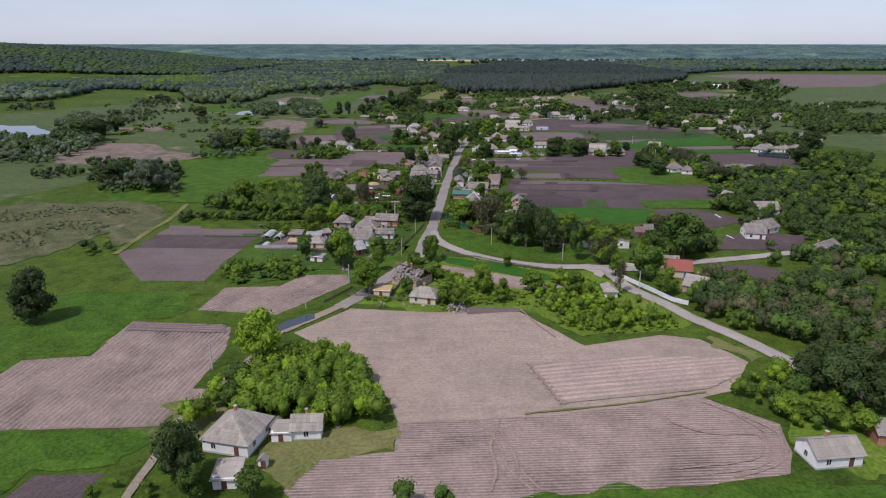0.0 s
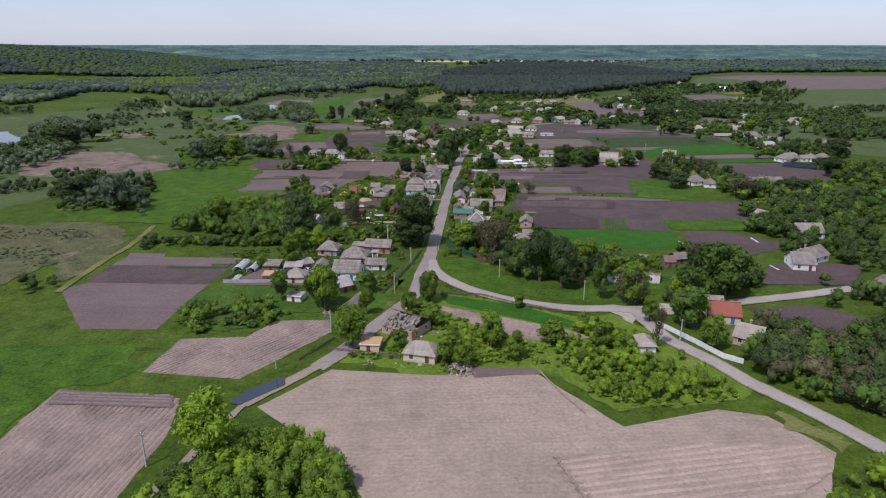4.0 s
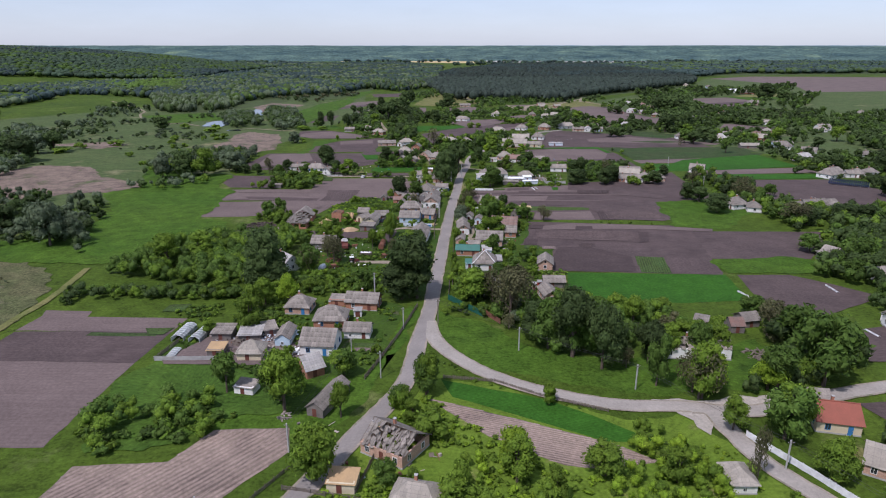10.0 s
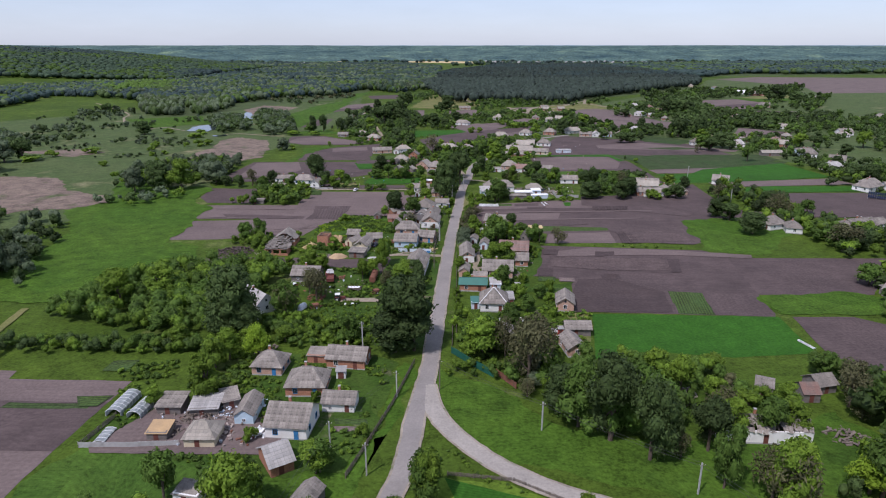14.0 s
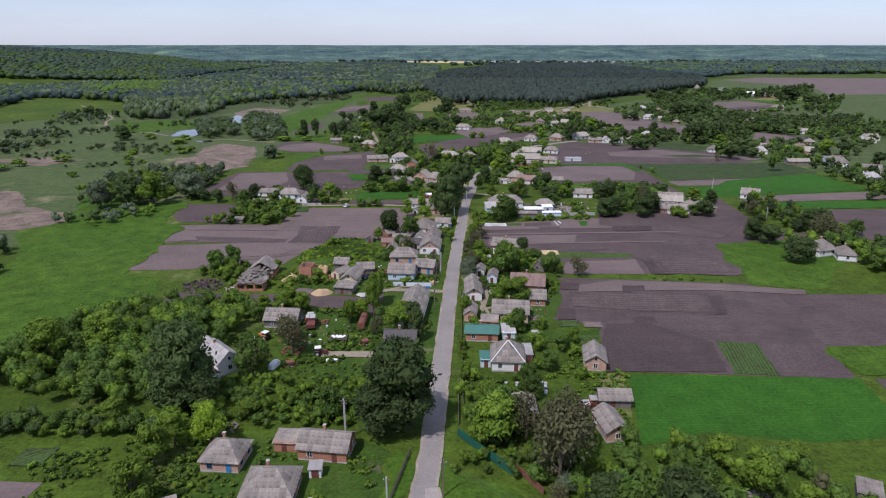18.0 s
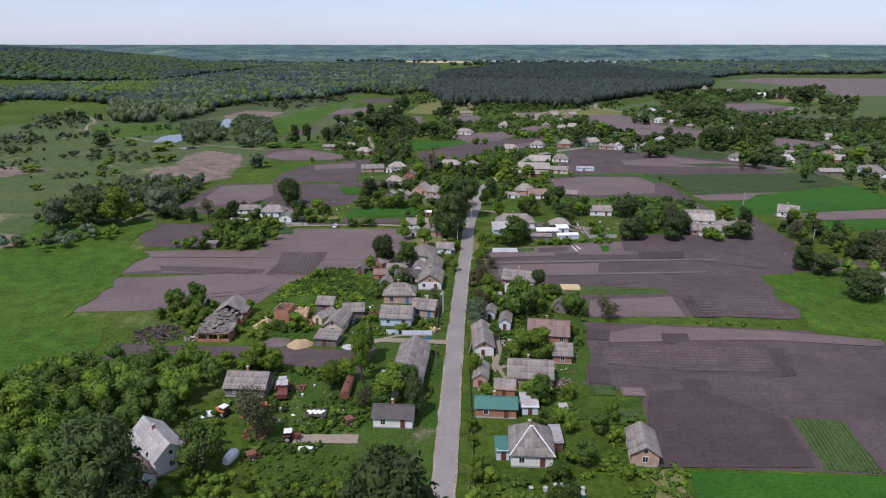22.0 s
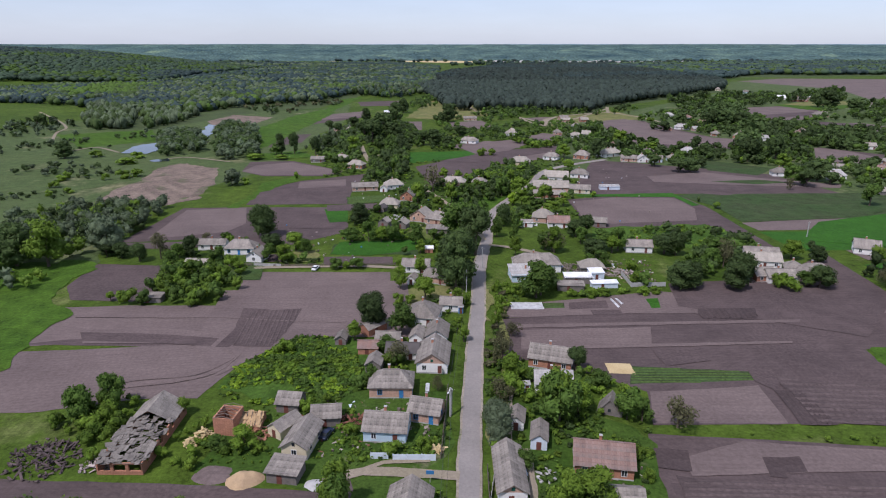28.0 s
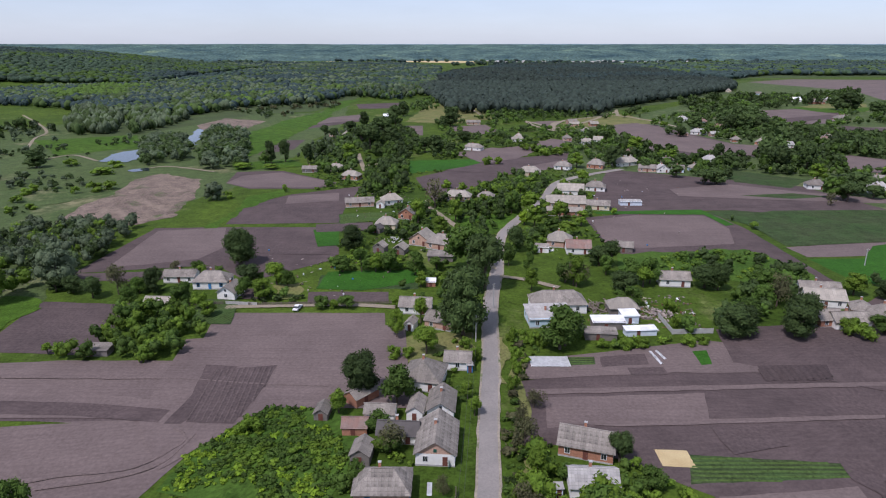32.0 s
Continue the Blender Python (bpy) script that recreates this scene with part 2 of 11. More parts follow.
WALLS = {
    "white": mat("limewash", (0.74, 0.73, 0.70), 0.9, 0.12, 0.5, 0.1, (0.62, 0.60, 0.56), 8.0),
    "cream": mat("cream_render", (0.60, 0.52, 0.36), 0.9, 0.15, 0.5, 0.1, (0.50, 0.43, 0.30)),
    "brick": mat("brickwork", (0.42, 0.20, 0.125), 0.9, 0.15, 0.5, 0.3, (0.34, 0.165, 0.105), 10.0, sheets=(0.5, 0.18, 0.02, (radians(90), 0, 0))),
    "pale_brick": mat("pale_brickwork", (0.52, 0.34, 0.25), 0.9, 0.15, 0.5, 0.3, (0.43, 0.27, 0.20), 10.0, sheets=(0.5, 0.18, 0.02, (radians(90), 0, 0))),
    "blue": mat("pale_blue_render", (0.45, 0.58, 0.66), 0.9, 0.15, 0.5, 0.1, (0.40, 0.50, 0.56)),
    "wood": mat("grey_boards", (0.20, 0.175, 0.155), 0.9, 0.3, 0.8, 0.4, (0.13, 0.115, 0.105), 10.0),
    "metal": mat("pale_sheet_metal", (0.60, 0.66, 0.72), 0.5, 0.1, 0.6, 0.1, (0.50, 0.55, 0.60)),
}
ROOFS = {
    "slate": mat("grey_asbestos_slate", (0.262, 0.232, 0.198), 0.9, 0.45, 0.35, 0.4, (0.158, 0.140, 0.122), 9.0, sheets=(1.1, 1.5, 0.03), stain=((0.085, 0.078, 0.062), 0.45, 0.57), rnd=0.2),
    "beige": mat("weathered_beige_slate", (0.32, 0.285, 0.235), 0.9, 0.2, 0.35, 0.4, (0.26, 0.235, 0.20), 9.0, sheets=(1.1, 1.5, 0.03), rnd=0.14),
    "pale": mat("pale_slate", (0.37, 0.35, 0.32), 0.9, 0.25, 0.35, 0.3, (0.28, 0.27, 0.26), 9.0, sheets=(1.1, 1.5, 0.03), rnd=0.14),
    "red": mat("red_metal_roof", (0.26, 0.085, 0.058), 0.6, 0.1, 0.4, 0.1, (0.21, 0.075, 0.05), 9.0),
    "rust": mat("patched_red_slate", (0.235, 0.135, 0.108), 0.9, 0.35, 0.45, 0.4, (0.18, 0.150, 0.132), 9.0, sheets=(1.1, 1.5, 0.03), rnd=0.14),
    "green": mat("green_metal_roof", (0.055, 0.155, 0.125), 0.5, 0.1, 0.4, 0.1, (0.05, 0.13, 0.105)),
    "white": mat("white_sheeting", (0.78, 0.78, 0.78), 0.6, 0.08, 0.4, 0.1),
    "tan": mat("tan_board_roof", (0.43, 0.29, 0.15), 0.9, 0.2, 0.5, 0.3, (0.33, 0.23, 0.13)),
    "dark": mat("tarred_roof", (0.10, 0.09, 0.085), 0.9, 0.25, 0.5, 0.3),
}
# backdrop hills: distance haze is mixed into these blue-grey base colours
FAR_HILL = mat("distant_hazed_hills", (0.16, 0.225, 0.245), 0.95, 0.5, 0.004, 0.0, (0.10, 0.155, 0.175), 9.0, 0.0)
NEAR_HILL = mat("hazed_wooded_hills", (0.100, 0.152, 0.126), 0.95, 1.3, 0.009, 0.0, (0.034, 0.062, 0.070), 11.0, 0.0, stain=((0.17, 0.23, 0.14), 0.006, 0.60))
GLASS = mat("window_glass", (0.03, 0.035, 0.04), 0.08, 0.02, 1.0, 0.0, spec=0.6)
WOODW = mat("white_paint", (0.75, 0.75, 0.74), 0.6, 0.06, 1.0, 0.05)
BLUEP = mat("blue_paint", (0.05, 0.20, 0.42), 0.6, 0.12, 1.0, 0.05)
BROWNP = mat("brown_paint", (0.16, 0.06, 0.045), 0.7, 0.15, 1.0, 0.05)
GREENP = mat("green_paint", (0.02, 0.105, 0.075), 0.6, 0.12, 1.0, 0.05)
CONCRETE = mat("concrete", (0.42, 0.41, 0.39), 0.9, 0.15, 0.7, 0.2)
TIMBER = mat("weathered_timber", (0.17, 0.14, 0.115), 0.9, 0.3, 1.0, 0.3)
PLASTIC = mat("white_plastic", (0.80, 0.80, 0.80), 0.5, 0.05, 1.0, 0.05)
PANEL = mat("solar_cells", (0.02, 0.03, 0.07), 0.2, 0.05, 1.0, 0.0, spec=0.5)
RUSTM = mat("rusty_steel", (0.20, 0.085, 0.05), 0.85, 0.35, 1.2, 0.3, (0.12, 0.06, 0.045))
ORANGE = mat("orange_paint", (0.55, 0.17, 0.05), 0.7, 0.2, 1.0, 0.1)
REDP = mat("red_paint", (0.42, 0.05, 0.04), 0.6, 0.15, 1.0, 0.1)
FADED = mat("faded_red_paint", (0.155, 0.045, 0.036), 0.75, 0.4, 1.2, 0.2, (0.10, 0.045, 0.036))
SAND = mat("heap_of_sand", (0.42, 0.30, 0.17), 0.95, 0.25, 0.4, 0.6, (0.30, 0.21, 0.13))
BURNT = mat("charred_branches", (0.060, 0.046, 0.044), 0.95, 0.4, 0.8, 0.4, (0.10, 0.075, 0.07), island=0.4)
RUBBLE = mat("rubble", (0.34, 0.29, 0.26), 0.95, 0.3, 0.8, 0.5, (0.22, 0.18, 0.16), island=0.4)
TYRE = mat("rubber", (0.02, 0.02, 0.02), 0.8, 0.1, 1.0, 0.0)


# ---- builders ----
def mesh_ob(name, bm, material, parent=None):
    me = bpy.data.meshes.new(name)
    bm.to_mesh(me)
    bm.free()
    me.materials.append(material)
    ob = new(name, me)
    if parent:
        ob.parent = parent
    return ob


def part(name, bm, material, parent, label=""):
    return tagged(mesh_ob(name, bm, material, parent), label)


def empty(name, m, label, category, group="", kind=""):
    e = new(name)
    e.matrix_world = m
    return tagged(e, label, category, group, kind)


def box(bm, x0, y0, z0, x1, y1, z1):
    v = [bm.verts.new((x, y, z)) for z in (z0, z1) for x, y in ((x0, y0), (x1, y0), (x1, y1), (x0, y1))]
    for f in ((3, 2, 1, 0), (4, 5, 6, 7), (0, 1, 5, 4), (1, 2, 6, 5), (2, 3, 7, 6), (3, 0, 4, 7)):
        bm.faces.new([v[i] for i in f])
    return bm


def boxes(*rows):
    bm = bmesh.new()
    for r in rows:
        box(bm, *r)
    return bm


def tube(bm, a, b, r0, r1, n=6):
    a, b = Vector(a), Vector(b)
    q = (b - a).to_track_quat("Z", "Y")
    rings = []
    for p, r in ((a, r0), (b, r1)):
        rings.append([bm.verts.new(p + q @ Vector((r * math.cos(6.2832 * i / n), r * math.sin(6.2832 * i / n), 0))) for i in range(n)])
    for i in range(n):
        bm.faces.new((rings[0][i], rings[0][(i + 1) % n], rings[1][(i + 1) % n], rings[1][i]))
    bm.faces.new(rings[1])
    bm.faces.new(rings[0][::-1])
    return bm


layer = [0.02]
PLOTS, WAYS, HOMES = [], [], []


def rough_edge(pts, step=2.5, amount=0.35):
    """The outline with points every few metres, pushed out and in."""
    out = []
    n = len(pts)
    for i in range(n):
        a, b = Vector(pts[i]), Vector(pts[(i + 1) % n])
        k = max(1, min(40, int((b - a).length / step)))
        for j in range(k):
            p = a.lerp(b, j / k)
            d = noise.noise_vector((p.x * 0.21, p.y * 0.21, 3.7)) * amount
            if amount > 1:
                d += noise.noise_vector((p.x * 0.06, p.y * 0.06, 1.7)) * amount
            out.append(Vector((p.x + d.x, p.y + d.y)))
    return out


def inside(x, y, poly):
    hit = False
    for i in range(len(poly)):
        (x1, y1), (x2, y2) = poly[i - 1], poly[i]
        if (y1 > y) != (y2 > y) and x < (x2 - x1) * (y - y1) / (y2 - y1) + x1:
            hit = not hit
    return hit


LAB = {"soil": ("ploughed_field", "dry pinkish brown ploughed field with fine furrows, lightened as if sunlit"), "soil_mid": ("ploughed_field", "brown ploughed field with planted rows"), "soil_front": ("ploughed_field", "light brown harrowed field with streaks of moist soil, lightened as if sunlit"),
       "rank": ("rough_grass", "rough brown-green tall grass"), "soil_wet": ("vegetable_field", "freshly dug dark patch of soil"),
       "soil_dark": ("vegetable_field", "dark moist ploughed vegetable field"), "crop": ("crop_field", "bright green field of young grain"),
       "crop_dark": ("crop_field", "dark green strip of low crops"), "reed": ("reed_bed", "dry pinkish reed bed in the meadow"),
       "grass_light": ("grass_plot", "light green mown grass plot"), "yard": ("yard_ground", "trampled yard grass with bare soil patches"),
       "dry": ("dry_grass", "yellow dry grass by the houses"), "straw": ("straw_layer", "pale yellow straw spread on a bed"), "wood_floor": ("wood_floor", "shaded floor of the far woods"), "meadow": ("rough_meadow", "olive green wet meadow with tufts"), "fresh": ("grass_plot", "yellow-green grass round old gardens, coloured as if sunlit"), "apron": ("road_apron", "pale worn gravel where two roads meet"), "weeds": ("weed_plot", "plot overgrown with tall green weeds")}


def field(kind, turn, pts, rows=0.0, lift=0.0):
    """A plot of land with uneven edges; rows: the spacing of raised furrows that run at turn degrees."""
    layer[0] += 0.001
    z = layer[0] + lift
    cx, cy = sum(p[0] for p in pts) / len(pts), sum(p[1] for p in pts) / len(pts)
    c, s = math.cos(radians(turn)), math.sin(radians(turn))
    local = [((x - cx) * c + (y - cy) * s, -(x - cx) * s + (y - cy) * c) for x, y in (rough_edge(pts) if kind.startswith(("soil", "crop", "straw")) else rough_edge(pts, 1.6, 2.4))]
    bm = bmesh.new()
    top = [bm.verts.new((x, y, 0)) for x, y in local]
    f = bm.faces.new(top)
    f.normal_update()
    if f.normal.z < 0:
        f.normal_flip()
    bmesh.ops.triangulate(bm, faces=[f])
    if kind.startswith(("soil", "crop")):
        PLOTS.append((min(p[0] for p in pts), max(p[0] for p in pts), min(p[1] for p in pts), max(p[1] for p in pts), pts))
    name, label = LAB[kind]
    ob = mesh_ob(name, bm, SOIL[kind])
    ob.matrix_world = pose(cx, cy, z, 0, 0, turn)
    tagged(ob, label, "field", kind="structure")
    if rows:
        vs, fs = [], []
        ys = [p[1] for p in local]
        y = min(ys) + rows
        rng = random.Random(int(abs(cx * 7 + cy)))
        while y < max(ys):
            xs = []
            for i in range(len(local)):
                (x1, y1), (x2, y2) = local[i - 1], local[i]
                if (y1 > y) != (y2 > y):
                    xs.append((x2 - x1) * (y - y1) / (y2 - y1) + x1)
            xs.sort()
            for a, b in zip(xs[::2], xs[1::2]):
                a, b = a + rng.uniform(0.1, 0.9), b - rng.uniform(0.1, 0.9)
                if b - a < 2:
                    continue
                k = max(1, int((b - a) / 6))
                w, h = rows * 0.28, min(0.2, rows * 0.13)
                for j in range(k + 1):
                    x = a + (b - a) * j / k
                    o = rng.uniform(-0.12, 0.12) * rows
                    hh = h * rng.uniform(0.6, 1.2)
                    n0 = len(vs)
                    vs += [(x, y - w + o, 0), (x, y + o, hh), (x, y + w + o, 0)]
                    if j:
                        fs += [(n0 - 3, n0, n0 + 1, n0 - 2), (n0 - 2, n0 + 1, n0 + 2, n0 - 1)]
            y += rows * rng.uniform(0.9, 1.1)
        if vs:
            me = bpy.data.meshes.new("furrows")
            me.from_pydata(vs, [], fs)
            me.materials.append(CREST.get(kind, SOIL[kind]))
            o = new("furrows", me)
            o.parent = ob
            tagged(o, kind="stuff")
    return ob


def road(name, width, pts, material, label, z=0.0):
    """A ribbon along a smooth line, with worn edges."""
    layer[0] += 0.001
    line = []
    P = [Vector(p) for p in pts]
    P = [P[0] * 2 - P[1]] + P + [P[-1] * 2 - P[-2]]
    for i in range(1, len(P) - 2):
        n = max(2, int((P[i + 1] - P[i]).length / 2.0))
        for j in range(n):
            t = j / n
            a, b, c, d = P[i - 1:i + 3]
            line.append(0.5 * ((2 * b) + (c - a) * t + (2 * a - 5 * b + 4 * c - d) * t * t + (3 * b - a - 3 * c + d) * t ** 3))
    line.append(P[-2])
    WAYS.extend((p.x, p.y, width / 2) for p in line)
    bm = bmesh.new()
    prev = None
    for i, p in enumerate(line):
        d = (line[min(i + 1, len(line) - 1)] - line[max(i - 1, 0)]).normalized()
        nrm = Vector((-d.y, d.x))
        w = width / 2
        l = w + noise.noise((p.x * 0.3, p.y * 0.3, 1.0)) * 0.35
        r = w + noise.noise((p.x * 0.3, p.y * 0.3, 9.0)) * 0.35
        a, b = p + nrm * l, p - nrm * r
        row = [bm.verts.new((a.x, a.y, 0)), bm.verts.new((p.x, p.y, 0.05)), bm.verts.new((b.x, b.y, 0))]
        if prev:
            bm.faces.new((prev[0], prev[1], row[1], row[0]))
            bm.faces.new((prev[1], prev[2], row[2], row[1]))
        prev = row
    for f in bm.faces:
        f.normal_update()
        if f.normal.z < 0:
            f.normal_flip()
    ob = mesh_ob(name, bm, material)
    ob.location.z = layer[0] + z
    return tagged(ob, label, "road", kind="structure")


# trees
def leaf_quads(rng, centres, count, size, flat=1.0):
    """Leaf sprays round the skins of lobes, tilted every way: vertices and faces."""
    vs, fs = [], []
    total = sum(r * r for _, r in centres)
    for c, r in centres:
        for _ in range(int(count * r * r / total)):
            d = Vector((rng.gauss(0, 1), rng.gauss(0, 1), rng.gauss(0.25, 1))).normalized()
            far = rng.uniform(0.74, 1.06) if rng.random() < 0.8 else rng.uniform(1.0, 1.22)
            p = Vector(c) + Vector((d.x * r, d.y * r, d.z * r * flat)) * far
            nrm = (d + Vector((rng.gauss(0, .6), rng.gauss(0, .6), rng.gauss(0.2, .6)))).normalized()
            q = nrm.to_track_quat("Z", "Y") @ Euler((0, 0, rng.uniform(0, 6.28))).to_quaternion()
            s = size * rng.uniform(0.55, 1.4)
            n = len(vs)
            for ux, uy in ((-1.3, rng.uniform(-.3, .3)), (rng.uniform(-.3, .3), -.6), (1.3, rng.uniform(-.3, .3)), (rng.uniform(-.3, .3), .6)):
                vs.append(p + q @ Vector((ux * s, uy * s, rng.uniform(-.2, .2) * s)))
            fs.append((n, n + 1, n + 2, n + 3))
    return vs, fs


def core(vs, fs, c, r, flat, rng):
    """A rough dark inner body of a lobe."""
    bm = bmesh.new()
    bmesh.ops.create_icosphere(bm, subdivisions=2, radius=1)
    n = len(vs)
    bm.verts.ensure_lookup_table()
    for v in bm.verts:
        k = r * (0.70 + 0.3 * noise.noise(v.co * 1.9 + Vector(c)) + rng.uniform(-.07, .07))
        vs.append(Vector(c) + Vector((v.co.x * k, v.co.y * k, v.co.z * k * flat)))
    for f in bm.faces:
        fs.append(tuple(n + v.index for v in f.verts))
    bm.free()


SHAPES = {  # height, radius, trunk share, lobes, clumps, clump size, lobe flatness
    "oak": (10.0, 4.2, 0.07, 22, 2900, 0.235, 0.85), "lime": (8.0, 3.4, 0.10, 18, 2300, 0.21, 0.95), "acacia": (7.0, 3.2, 0.16, 14, 1700, 0.20, 0.8),
    "orchard": (5.0, 2.6, 0.2, 12, 1350, 0.18, 0.85), "willow": (7.0, 3.8, 0.05, 18, 1900, 0.21, 0.9), "bush": (2.6, 1.9, 0.03, 8, 640, 0.155, 0.8),
    "brown": (5.0, 2.6, 0.15, 10, 1100, 0.15, 0.95), "spruce": (11.0, 2.4, 0.05, 0, 650, 0.42, 0.6), "poplar": (9.0, 1.9, 0.1, 9, 520, 0.33, 1.3)}
LEAF = {"bush": "acacia", "poplar": "oak"}
TREE_LABEL = {"oak": "tall broad tree with a dense dark green crown", "lime": "round full tree with bright yellow-green leaves", "acacia": "young acacia tree with fresh green foliage",
              "orchard": "fruit tree with a loose green crown", "willow": "spreading silvery grey-green willow", "bush": "low rounded green shrub", "brown": "sparse brownish tree just coming into leaf",
              "spruce": "dark green spruce with layered branches", "poplar": "slim upright dark green tree"}
protos = {}


def make_tree(kind, seed, near=True):
    rng = random.Random(seed)
    H, R, tr, lobes, clumps, size, flat = SHAPES[kind]
    if not near:
        clumps, size = clumps // 4, size * 1.7
    top = new("bush" if kind == "bush" else "tree")
    tagged(top, TREE_LABEL[kind], "shrub" if kind == "bush" else "tree", group="trees")
    centres = []
    lean = Vector((rng.uniform(-.3, .3), rng.uniform(-.3, .3), 0))
    z0 = H * tr
    if kind == "spruce":
        for i in range(11):
            t = i / 10
            centres.append((Vector((0, 0, H * (0.1 + 0.86 * t))), R * (1.02 - 0.9 * t) * rng.uniform(.85, 1.1)))
    else:
        for i in range(lobes):
            t = rng.random() ** 0.8
            prof = math.sin(math.pi * (0.22 + 0.66 * t)) ** 0.7
            a = i * 2.4 + rng.uniform(-.5, .5)
            d = R * 0.62 * prof * math.sqrt(rng.uniform(.25, 1))
            r = R * rng.uniform(0.30, 0.50)
            z = z0 + (H - z0) * (0.14 + 0.72 * t)
            centres.append((Vector((d * math.cos(a), d * math.sin(a), z)) + lean * t, min(r, max(0.6, H - z))))
    vs, fs = leaf_quads(rng, centres, clumps, size, 0.45 if kind == "spruce" else flat)
    if kind != "brown":
        for c, r in centres:
            core(vs, fs, c, r * (0.8 if kind == "spruce" else 1), 0.45 if kind == "spruce" else flat, rng)
    me = bpy.data.meshes.new("crown")
    me.from_pydata(vs, [], fs)
    me.polygons.foreach_set("use_smooth", [len(f) == 3 for f in fs])
    me.materials.append(FOLIAGE[LEAF.get(kind, kind)])
    crown = new("crown", me)
    crown.parent = top
    bm = bmesh.new()
    r0 = 0.035 * H if kind != "bush" else 0.06
    mid = Vector((lean.x * .3, lean.y * .3, H * 0.45))
    tube(bm, (0, 0, -0.2), mid, r0, r0 * 0.6, 7)
    tube(bm, mid, (lean.x, lean.y, H * 0.85), r0 * 0.6, r0 * 0.2, 6)
    for c, r in centres[:8]:
        if kind != "spruce":
            tube(bm, (mid.x * .7, mid.y * .7, H * rng.uniform(.2, .45)), c, r0 * 0.4, r0 * 0.1, 5)
    part("trunk", bm, BARK, top)
    return top


def tree(kind, x, y, h, r, seed=None, z=0.0):
    """A tree of that height and crown radius; three shapes of each kind."""
    rng = random.Random(int(x * 131 + y * 17) if seed is None else seed)
    n = rng.randrange(3) + (10 if y > 540 else 0)
    H, R = SHAPES[kind][:2]
    size = Matrix.Diagonal((r / R, r / R, h / H, 1))
    m = pose(x, y, z, 0, 0, rng.uniform(0, 360))
    if (kind, n) not in protos:
        ob = protos[kind, n] = make_tree(kind, n % 10 * 7 + len(kind), n < 10)
        ob.matrix_basis = m @ size
        return ob
    ob = protos[kind, n]
    return copy_thing(ob, m @ size @ Matrix.Diagonal((*[1 / s for s in ob.scale], 1)))




# houses
def roof_faces(kind, w, d, h, rise, o):
    """Top polygons of a roof over a w x d house (x along the front), walls h high, eaves o beyond them."""
    e = h - 0.12
    a, b, c, f = (-o, -o, e), (w + o, -o, e), (w + o, d + o, e), (-o, d + o, e)
    if kind == "gable_x":
        p, q = (-o, d / 2, h + rise), (w + o, d / 2, h + rise)
        return [(a, b, q, p), (c, f, p, q)]
    if kind == "gable_y":
        p, q = (w / 2, -o, h + rise), (w / 2, d + o, h + rise)
        return [(a, p, q, f), (b, c, q, p)]
    if kind == "shed":
        return [(a, b, (w + o, d + o, e + rise), (-o, d + o, e + rise))]
    if w >= d:
        k = d / 2 * 0.8
        p, q = (k, d / 2, h + rise), (w - k, d / 2, h + rise)
        return [(a, b, q, p), (b, c, q), (c, f, p, q), (f, a, p)]
    k = w / 2 * 0.8
    p, q = (w / 2, k, h + rise), (w / 2, d - k, h + rise)
    return [(a, b, p), (b, c, q, p), (c, f, q), (f, a, p, q)]


def slab(polys, th, drop=()):
    bm = bmesh.new()
    made = {}
    for i, poly in enumerate(polys):
        if i not in drop:
            vs = [made.setdefault(tuple(round(c, 3) for c in v), None) or made.update({tuple(round(c, 3) for c in v): bm.verts.new(v)}) or made[tuple(round(c, 3) for c in v)] for v in poly]
            f = bm.faces.new(vs)
            f.normal_update()
            if f.normal.z < 0:
                f.normal_flip()
    bmesh.ops.solidify(bm, geom=bm.faces[:], thickness=th)
    return bm


def window(parent, x, z, w, h, side, W, D, frame_mat):
    """A framed window on the front (0), right (1), back (2) or left (3) wall."""
    def put(u0, u1, z0, z1, t0, t1):
        if side == 0:
            return (u0, -t1, z0, u1, -t0, z1)
        if side == 2:
            return (u0, D + t0, z0, u1, D + t1, z1)
        if side == 1:
            return (W + t0, u0, z0, W + t1, u1, z1)
        return (-t1, u0, z0, -t0, u1, z1)
    win = part("window", boxes(put(x, x + w, z, z + h, 0.004, 0.03)), GLASS, parent, "dark glazed window with painted frame")
    b = 0.09
    part("frame", boxes(put(x - b, x, z - b, z + h + b, 0.003, 0.07), put(x + w, x + w + b, z - b, z + h + b, 0.003, 0.07), put(x, x + w, z - b, z, 0.003, 0.07),
                        put(x, x + w, z + h, z + h + b, 0.003, 0.07), put(x + w / 2 - 0.03, x + w / 2 + 0.03, z, z + h, 0.03, 0.06)), frame_mat, win)
    return win


SHEETS = {}
laid = [0]


